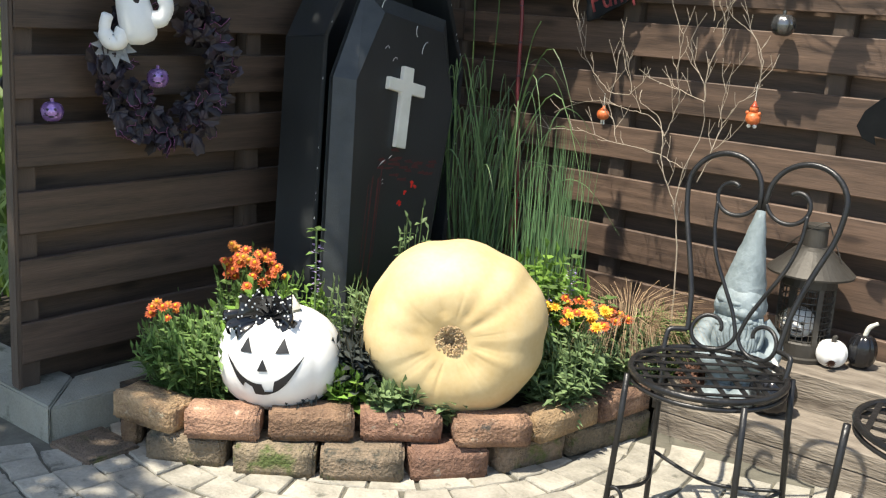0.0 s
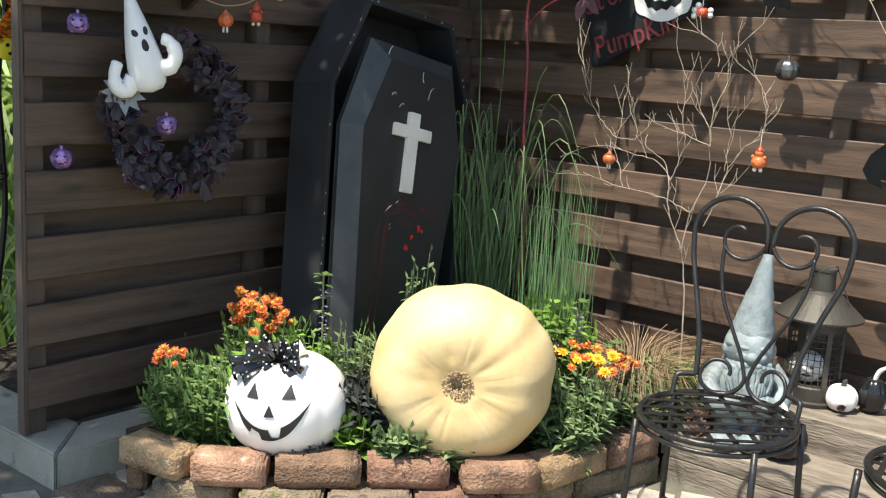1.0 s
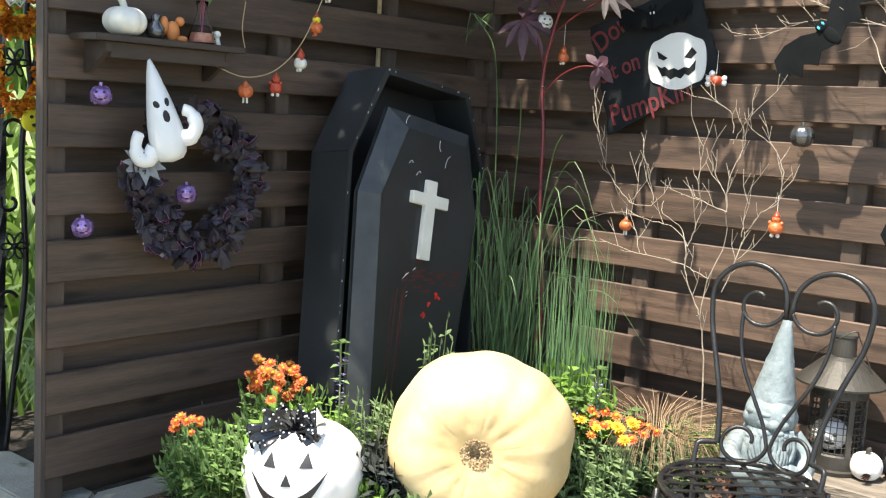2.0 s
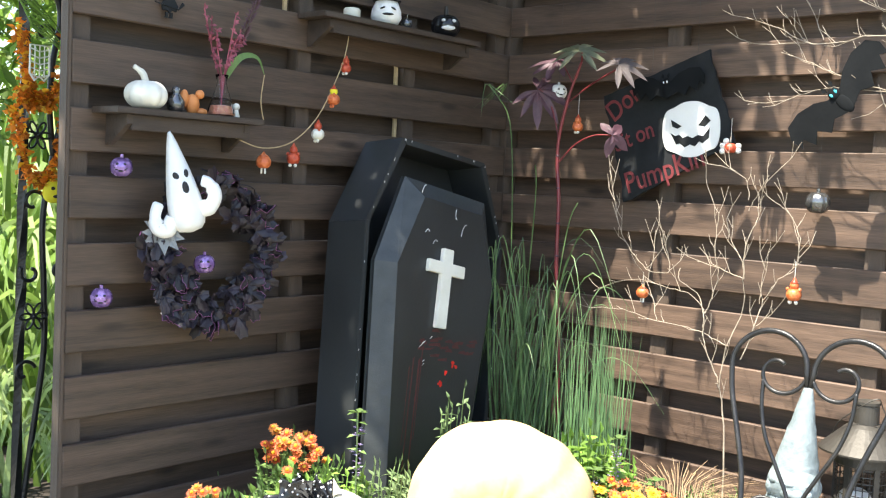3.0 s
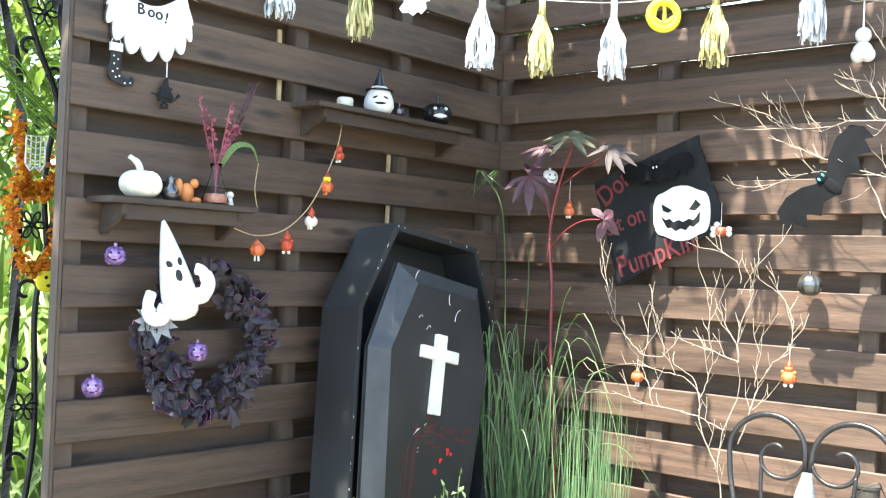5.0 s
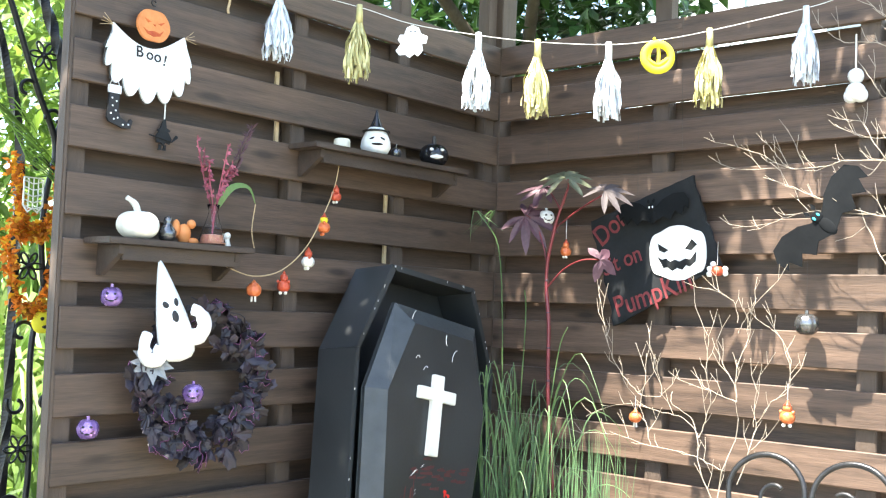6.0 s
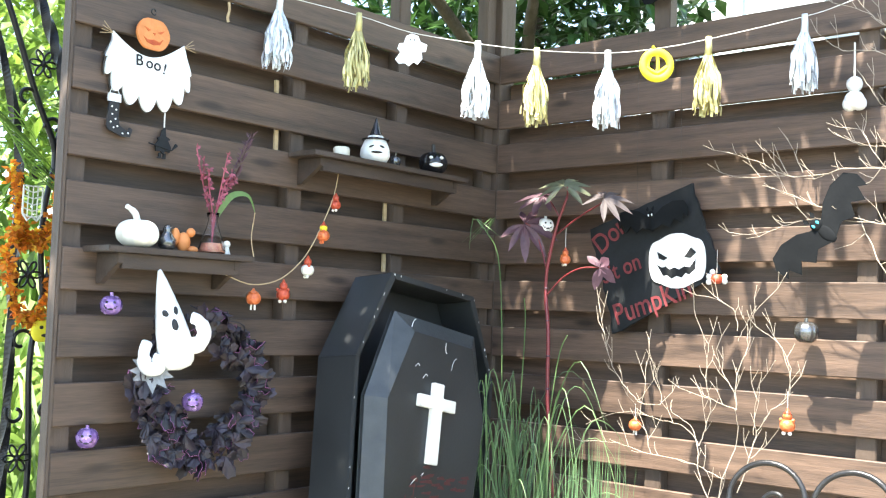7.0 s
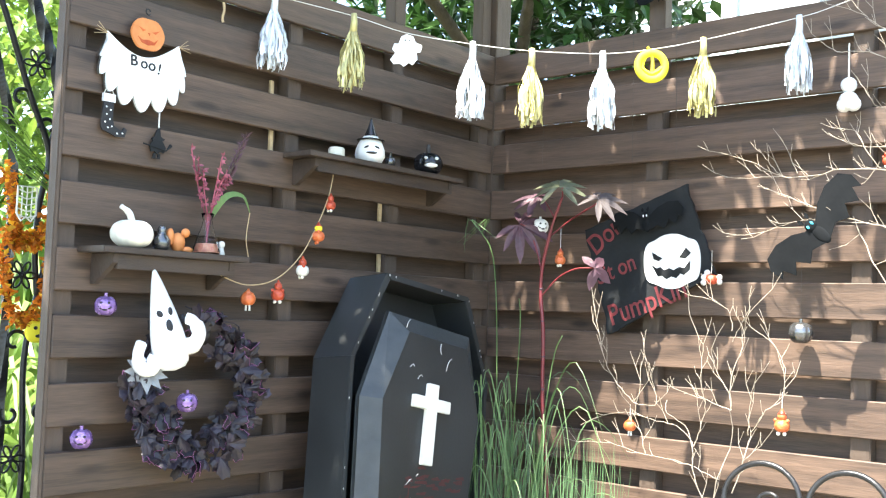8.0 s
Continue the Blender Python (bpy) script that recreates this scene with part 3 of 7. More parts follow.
big = thing("giant_pumpkin", "giant pale yellow pumpkin lying with its cut stem facing out", "pumpkin")
PC = Vector((0.937, -1.140, 0.373))
aim = Vector((0.55, -0.82, 0.02)).normalized()
mq = aim.to_track_quat("Z", "Y").to_matrix().to_4x4()
mq.translation = PC
rp = random.Random(3)
CREASES = [(2 * math.pi * i / 10 + rp.uniform(-0.17, 0.17), rp.uniform(0.5, 1.0), rp.uniform(0.13, 0.24)) for i in range(10)]
WRINKLES = [(rp.uniform(0, 6.283), rp.uniform(0.15, 0.5), rp.uniform(0.03, 0.06)) for _ in range(22)]


def dents(a, marks):
    out = 0.0
    for c, deep, wide in marks:
        d = (a - c + math.pi) % (2 * math.pi) - math.pi
        out += deep * math.exp(-(d / wide) ** 2)
    return out


g, n, k = G(), 220, 61
vs = []
for j in range(n):
    a = 2 * math.pi * j / n
    broad, fine = dents(a, CREASES), dents(a, WRINKLES)
    for i in range(k):
        b = math.pi * i / (k - 1)
        near = max(0.0, (b - 1.9) / 1.24)
        r = 0.268 * max(0.03, math.sin(b)) ** 0.72
        h = -0.212 * math.cos(b)
        if b > 2.3:
            h -= 0.052 * ((b - 2.3) / 0.84) ** 2
        if b > 2.95:
            broad_, fine_ = 0.0, 0.0
        else:
            broad_, fine_ = broad, fine
        w = 1 - broad_ * (0.040 * math.sin(b) ** 0.5 + 0.016 * near) - fine_ * 0.022 * near * near
        h -= broad_ * 0.007 * near + fine_ * 0.005 * near * near
        p = mq @ Vector((r * w * math.cos(a), r * w * math.sin(a), h))
        p += (p - PC).normalized() * (noise.noise(p * 5) * 0.010 + noise.noise(p * 14) * 0.0018 + noise.noise(p * 45) * 0.0005)
        p.z = max(p.z, 0.108)
        p.z = PC.z + (p.z - PC.z) * 0.93 if p.z > PC.z else p.z
        vs.append(p)
g.add(vs, [(j * k + i, ((j + 1) % n) * k + i, ((j + 1) % n) * k + i + 1, j * k + i + 1) for j in range(n) for i in range(k - 1)])
part("skin", g, M_PUMPKIN, big, smooth=True)
g = G()
for _ in range(420):
    a, r = R.uniform(0, 6.283), 0.012 + 0.031 * math.sqrt(R.random())
    q = mq @ Vector((r * math.cos(a), r * math.sin(a), 0.150 + R.uniform(0, 0.010) + 0.30 * r))
    g.ball(q, (R.uniform(0.0015, 0.0055), R.uniform(0.0015, 0.0035), R.uniform(0.0015, 0.0055)), 5, pose(0, 0, 0, R.uniform(0, 180), R.uniform(0, 180), 0))
part("cut_stem", g.lathe([(0.034, 0.125), (0.046, 0.150), (0.044, 0.163), (0.030, 0.156), (0.012, 0.146)], 28, mq), M_CORK, big, "rough brown corky stem scar")

jack = thing("white_jack_o_lantern", "white craft pumpkin with painted black grin and polka-dot bow", "pumpkin")
JC = Vector((0.585, -1.49, 0.262))
jaim = Vector((0.52, -0.855, 0)).normalized()
jm = Matrix((Vector((0.855, 0.52, 0)), -jaim, Vector((0, 0, 1)))).transposed().to_4x4() @ pose(0, 0, 0, 0, -3, 0)
jm.translation = JC
part("body", G().lathe(pumpkin_profile(0.178, 0.285, 0.2), 120, jm, 9, 0.035), M_WHITE, jack, smooth=True)
part("stem", G().tube([jm @ Vector((0.02, 0, 0.105)), jm @ Vector((0.025, 0, 0.145)), jm @ Vector((0.05, 0.01, 0.16))], [0.026, 0.02, 0.024], 10), M_CREAM, jack)


def on_jack(x, z, lift=0.0032):
    """A point of the pumpkin's front at local x, z."""
    rr = 0.178 * max(0.05, math.sin(math.acos(max(-0.98, min(0.98, z / 0.1425))))) ** 0.75
    a = -math.acos(max(-0.99, min(0.99, x / rr)))
    rr *= 1 - 0.035 * (1 - abs(math.sin(a * 4.5)) ** 0.6)
    return jm @ Vector((x, -math.sqrt(max(rr * rr - x * x, 0)) - lift, z))


def face_patch(name, outline, fn, material, parent, steps=7):
    """Fills an outline given as pairs of lower and upper points along it, laid on a round face."""
    g = G()
    vs = []
    for (x0, z0), (x1, z1) in outline:
        vs += [fn(x0 + (x1 - x0) * t / steps, z0 + (z1 - z0) * t / steps) for t in range(steps + 1)]
    k = steps + 1
    g.add(vs, [(i * k + j, (i + 1) * k + j, (i + 1) * k + j + 1, i * k + j + 1) for i in range(len(outline) - 1) for j in range(steps)])
    return part(name, g, material, parent)


def lerp_cols(a, b, n):
    return [((a[0][0] + (b[0][0] - a[0][0]) * i / n, a[0][1] + (b[0][1] - a[0][1]) * i / n), (a[1][0] + (b[1][0] - a[1][0]) * i / n, a[1][1] + (b[1][1] - a[1][1]) * i / n)) for i in range(n + 1)]


for cx, cz in ((-0.046, 0.060), (0.054, 0.060)):
    face_patch("eye", lerp_cols(((cx - 0.020, cz), (cx - 0.001, cz + 0.036)), ((cx + 0.018, cz), (cx + 0.001, cz + 0.036)), 6), on_jack, M_BLACK, jack)
face_patch("nose", lerp_cols(((-0.012, 0.014), (0.002, 0.046)), ((0.017, 0.014), (0.004, 0.046)), 4), on_jack, M_BLACK, jack)
mouth = []
for i in range(33):
    x = -0.108 + 0.216 * i / 32
    u = (x / 0.108) ** 2
    lo_, hi_ = -0.056 + 0.102 * u ** 1.1, -0.022 + 0.070 * u
    if 0.002 < x < 0.028:
        hi_ = -0.046
    if -0.050 < x < -0.024:
        lo_ += 0.020
    mouth.append(((x, lo_), (x, max(hi_, lo_ + 0.001))))
face_patch("mouth", mouth, on_jack, M_BLACK, jack)
# polka-dot bow
bow = thing("polka_dot_bow", "black satin ribbon bow with white dots on the white pumpkin", "bow")
dots = G()
bc = jm @ Vector((-0.005, -0.065, 0.140))
for a0, ln, w, lift in ((2.9, 0.085, 0.085, 0.01), (0.3, 0.080, 0.08, 0.015), (2.2, 0.065, 0.08, 0.03), (0.9, 0.065, 0.075, 0.03), (3.6, 0.11, 0.07, -0.045), (-0.7, 0.085, 0.07, -0.045), (1.6, 0.055, 0.075, 0.035), (3.3, 0.125, 0.06, -0.03), (5.0, 0.065, 0.065, -0.03), (4.3, 0.05, 0.07, -0.02)):
    d = (jm.to_3x3() @ Vector((math.cos(a0), -0.35, math.sin(a0) * 0.55 + lift * 4))).normalized()
    s = d.cross(Vector((0.5, -0.8, 0.3))).normalized()
    rows, nn = [], 8
    for i in range(nn + 1):
        t = i / nn
        c = bc + d * ln * math.sin(t * math.pi * 0.62) + Vector((0, 0, 0.02 * math.sin(t * math.pi))) + jaim * 0.018 * math.sin(t * math.pi)
        for j in range(5):
            e = (j - 2) / 2
            rows.append(c + s * e * w * (0.25 + 0.75 * math.sin(min(t * 1.6, 1.57))) / 2 + jaim * 0.008 * math.cos(e * 5 + a0 * 3))
    part("ribbon_loop", G().add(rows, [(i * 5 + j, i * 5 + j + 1, (i + 1) * 5 + j + 1, (i + 1) * 5 + j) for i in range(nn) for j in range(4)]), M_GLOSSBLACK, bow, smooth=True)
    for _ in range(9):
        i, j = R.randint(2, nn - 1), R.randint(0, 3)
        q = (rows[i * 5 + j] + rows[i * 5 + j + 1]) / 2
        dots.ball(q + jaim * 0.0005, (0.0030, 0.0030, 0.0030), 6)
part("dots", dots, M_SPOT, bow)
part("felt_ball", G().ball(jm @ Vector((-0.095, -0.085, 0.085)), 0.014), M_SPOT, bow, smooth=True)


# ---- iron chairs ----
def coil(c, r0, r1, a0, a1, n, fn):
    return [fn(c[0] + (r0 + (r1 - r0) * i / n) * math.cos(a0 + (a1 - a0) * i / n), c[1] + (r0 + (r1 - r0) * i / n) * math.sin(a0 + (a1 - a0) * i / n)) for i in range(n + 1)]


def iron_chair(m, label, back=True):
    """A round wrought-iron chair; local x across, -y to its front, the seat's middle at the origin."""
    c = thing("iron_chair", label, "chair", m, "iron garden chairs")
    ring = [(0.192 * math.cos(a), 0.210 * math.sin(a), 0.45) for a in [2 * math.pi * i / 48 for i in range(49)]]
    part("seat_rim", G().tube(ring, 0.0085, 8, False), M_IRON, c, smooth=True)
    part("seat_rim", G().tube([(x, y, 0.43) for x, y, _ in ring], 0.006, 8, False), M_IRON, c, smooth=True)
    for i in range(-3, 4):
        for sx, z in ((1, 0.452), (-1, 0.447)):
            o = i * 0.054
            h = math.sqrt(max(0.192 ** 2 - o * o, 0)) * 0.99
            ca, sa = math.cos(0.65 * sx + (0.0 if sx > 0 else -0.25)), math.sin(0.65 * sx + (0.0 if sx > 0 else -0.25))
            a, b = Vector((-h * ca - o * sa, (-h * sa + o * ca) * 1.06, z)), Vector((h * ca - o * sa, (h * sa + o * ca) * 1.06, z))
            d = (b - a).normalized()
            s = Vector((-d.y, d.x, 0)) * 0.0065
            part("seat_slat", G().add([a + s, a - s, b - s, b + s, a + s + Vector((0, 0, 0.003)), a - s + Vector((0, 0, 0.003)), b - s + Vector((0, 0, 0.003)), b + s + Vector((0, 0, 0.003))], [(3, 2, 1, 0), (4, 5, 6, 7), (0, 1, 5, 4), (1, 2, 6, 5), (2, 3, 7, 6), (3, 0, 4, 7)]), M_IRON, c)
    legs = ((-0.155, -0.145), (0.155, -0.155), (-0.175, 0.13), (0.175, 0.13))
    for x, y in legs:
        part("leg", G().tube([(x, y, 0.445), (x * 1.03, y * 1.05, 0.3), (x * 1.1, y * 1.22, 0.0)], 0.0085, 8), M_IRON, c, smooth=True)
    low = [(x * 1.06, y * 1.13, 0.15) for x, y in legs]
    for i, j in ((0, 2), (2, 3), (3, 1)):
        p, q = Vector(low[i]), Vector(low[j])
        part("stretcher", G().tube(smooth_path([p, p.lerp(q, 0.5) * 0.75 + Vector((0, 0, 0.015)), q]), 0.0055, 6), M_IRON, c, smooth=True)
    p = Vector(low[0])
    part("scroll", G().tube(coil((p.x + 0.012, p.z - 0.012), 0.006, 0.032, 5.5, -1.6, 24, lambda u, w: (u, p.y, w)), 0.0055, 6), M_IRON, c, smooth=True)
    if back:
        def bp(u, w):
            return (u * 1.12, 0.165 + (w - 0.45) * 0.20 - 3.2 * u * u * max(0.0, (0.75 - w) / 0.3), w)
        for s in (-1, 1):
            side = [bp(s * u, w) for u, w in ((0.112, 0.500), (0.114, 0.53), (0.124, 0.60), (0.150, 0.69), (0.180, 0.78), (0.190, 0.85))]
            arc = coil((s * 0.098, 0.855), 0.093, 0.090, 0 if s > 0 else math.pi, math.pi if s > 0 else 0, 18, bp)
            inn = coil((s * 0.072, 0.850), 0.066, 0.020, math.pi if s > 0 else 0, (math.pi + 5.2) if s > 0 else -5.2, 36, bp)
            part("back_rail", G().tube(smooth_path(side, 5) + arc[1:] + [bp(s * 0.004, 0.82)], 0.0076, 8), M_IRON, c, smooth=True)
            part("scroll", G().tube([bp(s * 0.005, 0.84)] + inn[2:], 0.0058, 8), M_IRON, c, smooth=True)
            heart = [bp(s * u, w) for u, w in ((0.108, 0.825), (0.104, 0.76), (0.085, 0.69), (0.050, 0.62), (0.020, 0.56), (0.004, 0.51))]
            curl = coil((s * 0.062, 0.512), 0.060, 0.022, math.pi if s > 0 else 0, (math.pi + 6.4) if s > 0 else -6.4, 36, bp)
            part("back_scroll", G().tube(smooth_path(heart, 5) + curl[1:], 0.0055, 8), M_IRON, c, smooth=True)
            part("back_foot", G().tube(smooth_path([bp(s * 0.112, 0.502), bp(s * 0.145, 0.500), bp(s * 0.150, 0.485), bp(s * 0.148, 0.445)], 5), 0.007, 8), M_IRON, c, smooth=True)
    return c


iron_chair(pose(1.724, -1.160, 0, 0, 0, 3) @ Matrix.Diagonal((0.94, 0.94, 1, 1)), "black wrought-iron garden chair with heart scroll back and lattice seat")
iron_chair(pose(2.275, -1.13, 0, 0, 0, 60), "black wrought-iron round stool with lattice seat", back=False)


# ---- gnome ----
def gnome():
    m = pose(1.488, -0.43, 0.125, 0, 0, 30) @ Matrix.Diagonal((0.80, 0.82, 0.86, 1))
    g = G()
    g.lathe([(0.02, 0.0), (0.095, 0.06), (0.118, 0.13), (0.112, 0.20), (0.092, 0.27), (0.06, 0.32), (0.02, 0.33)], 24, m @ pose(0, 0, 0.05), squash=0.85)
    g.ball(m @ Vector((0, -0.02, 0.36)), (0.075, 0.07, 0.075), 16)
    rings = [(0.076, 0.368), (0.092, 0.374), (0.095, 0.388), (0.086, 0.402), (0.082, 0.42), (0.078, 0.44), (0.074, 0.46), (0.067, 0.485), (0.064, 0.505), (0.056, 0.53), (0.051, 0.555), (0.044, 0.58), (0.038, 0.605), (0.031, 0.635), (0.024, 0.665), (0.018, 0.690), (0.013, 0.705), (0.003, 0.712)]
    k, n, vs = len(rings), 36, []
    for j in range(n):
        a = 2 * math.pi * j / n
        for i, (r, h) in enumerate(rings):
            w = r * (1 + 0.10 * noise.noise(Vector((math.cos(a) * 1.2, math.sin(a) * 1.2, h * 34 + a * 0.6))) + 0.03 * math.sin(h * 160 + 2.2 * math.sin(a)))
            vs.append(m @ Vector((w * math.cos(a) + (h - 0.37) * 0.10, w * math.sin(a) + (h - 0.37) * 0.03, h)))
    g.add(vs, [(j * k + i, ((j + 1) % n) * k + i, ((j + 1) % n) * k + i + 1, j * k + i + 1) for j in range(n) for i in range(k - 1)])
    for s in (-1, 1):
        g.ball(m @ Vector((s * 0.052, -0.06, 0.035)), (0.048, 0.075, 0.036), 14)
        g.tube([m @ Vector((s * 0.045, -0.01, 0.05)), m @ Vector((s * 0.045, -0.005, 0.12))], 0.042, 12)
        g.tube(smooth_path([m @ Vector((s * 0.085, 0.0, 0.29)), m @ Vector((s * 0.135, -0.03, 0.22)), m @ Vector((s * 0.105, -0.09, 0.17)), m @ Vector((s * 0.05, -0.105, 0.19))]), [0.032] * 18 + [0.03], 10)
        g.ball(m @ Vector((s * 0.048, -0.108, 0.19)), 0.026, 10)
        g.ball(m @ Vector((s * 0.080, -0.02, 0.355)), (0.016, 0.022, 0.028), 8)
        g.ball(m @ Vector((s * 0.030, -0.085, 0.345)), (0.024, 0.020, 0.018), 8)
        g.ball(m @ Vector((s * 0.028, -0.082, 0.378)), (0.024, 0.016, 0.010), 8)
        for i in range(4):
            g.ball(m @ Vector((s * (0.020 + 0.018 * i), -0.095 + 0.006 * i, 0.318 - 0.006 * i)), (0.020, 0.016, 0.012), 8)
    g.ball(m @ Vector((0, -0.10, 0.345)), (0.020, 0.022, 0.019), 10)
    for i in range(90):
        a, h = R.uniform(-1, 1), R.random()
        q = m @ Vector((a * 0.075 * (1 - 0.5 * h), -0.082 - 0.028 * (1 - a * a) + 0.01 * h, 0.31 - 0.12 * h))
        g.ball(q, (R.uniform(0.007, 0.013), 0.009, R.uniform(0.010, 0.018)), 6)
    for i in range(26):
        u = -1 + 2 * i / 25
        q = [Vector((u * 0.070, -0.070 - 0.030 * (1 - u * u), 0.325)), Vector((u * 0.086 + 0.008 * math.sin(i * 2), -0.086 - 0.032 * (1 - u * u), 0.275)), Vector((u * 0.066 + 0.010 * math.sin(i * 3 + 1), -0.100 - 0.030 * (1 - u * u), 0.225)), Vector((u * 0.030, -0.104 - 0.02 * (1 - u * u), 0.165 + 0.05 * u * u))]
        path = smooth_path([m @ v for v in q], 4)
        g.tube(path, [0.0085 - 0.0055 * t / len(path) for t in range(len(path))], 6)
    g.lathe([(0.122, 0.165), (0.126, 0.175), (0.122, 0.185)], 24, m, squash=0.88)
    return tagged(part("garden_gnome", g, M_GNOME, smooth=True), "tall blue-grey stone garden gnome with pointed hat on the sleeper", "statue")


gnome()


# ---- lantern and things on the sleepers ----
def small_pumpkin(name, x, y, z, r, h, material, label, stem_mat, ribs=10, stem_h=0.03, bend=0.01, cat="pumpkin", group=""):
    p = thing(name, label, cat, pose(x, y, z), group)
    part("body", G().lathe([(a, b + h / 2) for a, b in pumpkin_profile(r, h, 0.2)], 50, Matrix(), ribs, 0.09), material, p, smooth=True)
    part("stem", G().tube(smooth_path([(0, 0, h * 0.84), (bend * 0.3, 0, h + stem_h * 0.5), (bend, 0, h + stem_h)], 4), [r * 0.16] * 6 + [r * 0.12] * 3, 8), stem_mat, p, smooth=True)
    return p


LAN = (1.598, -0.165)
lantern = thing("metal_lantern", "dull zinc lantern with wide conical roof and wire mesh sides", "lantern", pose(LAN[0], LAN[1], 0.235) @ Matrix.Diagonal((0.95, 0.95, 1.06, 1)))
part("base", G().lathe([(0.0, 0.0), (0.098, 0.0), (0.100, 0.012), (0.090, 0.016), (0.090, 0.055), (0.086, 0.06), (0.0, 0.06)], 32), M_ZINC, lantern, smooth=False)
part("roof", G().lathe([(0.105, 0.262), (0.142, 0.262), (0.143, 0.268), (0.062, 0.335), (0.045, 0.345)], 40), M_ZINC, lantern, smooth=False)
part("chimney", G().lathe([(0.040, 0.33), (0.038, 0.400), (0.041, 0.402), (0.041, 0.410), (0.034, 0.411), (0.0, 0.405)], 28), M_ZINC, lantern)
part("collar", G().lathe([(0.088, 0.225), (0.092, 0.228), (0.092, 0.262), (0.088, 0.264)], 32), M_ZINC, lantern)
for i in range(6):
    a = i * math.pi / 3 + 0.3
    part("upright", G().box((-0.009, -0.004, 0.055), (0.009, 0.004, 0.235), pose(0.087 * math.cos(a), 0.087 * math.sin(a), 0, 0, 0, math.degrees(a) + 90)), M_ZINC, lantern)
mg = G()
for i in range(26):
    a = 2 * math.pi * i / 26
    mg.tube([(0.084 * math.cos(a), 0.084 * math.sin(a), 0.055), (0.084 * math.cos(a), 0.084 * math.sin(a), 0.23)], 0.0019, 4)
for i in range(9):
    mg.tube([(0.0845 * math.cos(2 * math.pi * j / 32), 0.0845 * math.sin(2 * math.pi * j / 32), 0.065 + 0.0195 * i) for j in range(33)], 0.0019, 4, False)
part("wire_mesh", mg, M_ZINC, lantern)
part("wire_handle", G().tube(smooth_path([(-0.1, -0.02, 0.30), (-0.07, -0.05, 0.345), (0.0, -0.07, 0.40), (0.05, -0.06, 0.43), (0.06, -0.03, 0.40), (0.1, 0, 0.30)]), 0.002, 5), M_ZINC, lantern)
sk = thing("small_white_pumpkin", "small white painted pumpkin face inside the lantern", "pumpkin", pose(LAN[0] - 0.012, LAN[1] - 0.02, 0.300))
part("body", G().lathe([(a, b + 0.05) for a, b in pumpkin_profile(0.054, 0.1, 0.15)], 30, Matrix(), 8, 0.05), M_WHITE, sk, smooth=True)
for dx, dz, w in ((-0.018, 0.062, 0.007), (0.016, 0.062, 0.007), (0, 0.035, 0.018)):
    part("painted_mark", G().ball((dx * 1.0 + 0.018, -0.049, dz), (w, 0.006, 0.006), 8), M_BLACK, sk)
small_pumpkin("white_pumpkin", 1.710, -0.195, 0.235, 0.049, 0.086, M_WHITE, "small white ribbed pumpkin on the sleeper", M_ZINC, 9, 0.015)
small_pumpkin("black_pumpkin", 1.783, -0.135, 0.235, 0.046, 0.115, M_GLOSSBLACK, "small glossy dark pumpkin with curled pale stem", M_CREAM, 10, 0.04, 0.035)
small_pumpkin("black_pumpkin", 1.635, -0.452, 0.125, 0.072, 0.130, M_GLOSSBLACK, "glossy black pumpkin behind the chair", M_CREAM, 12, 0.04, -0.02)


def pine_cone(x, y, z, r):
    c = thing("pine_cone", "reddish brown open pine cone", "pine cone", pose(x, y, z, R.uniform(-50, 50), R.uniform(-50, 50), 0), "pine cones on the sleeper")
    g = G()
    for i in range(46):
        a, h = i * 2.4, (i / 46)
        rr = r * math.sin(math.pi * (0.12 + 0.8 * h))
        g.leaf((0.3 * rr * math.cos(a), 0.3 * rr * math.sin(a), r * 1.6 * h), (math.cos(a), math.sin(a), 0.5), (0, 0, 1), rr, rr * 0.75, 0.3, 0.2)
    tagged(part("scale_mass", g, M_CONE, c), kind="stuff")


for x, y, r in ((1.365, -0.46, 0.03), (1.40, -0.505, 0.028), (1.375, -0.41, 0.03), (1.425, -0.45, 0.026), (1.35, -0.50, 0.026), (1.735, -0.255, 0.014), (1.33, -0.43, 0.024)):
    pine_cone(x, y, 0.125 + r if x < 1.7 else 0.25, r)


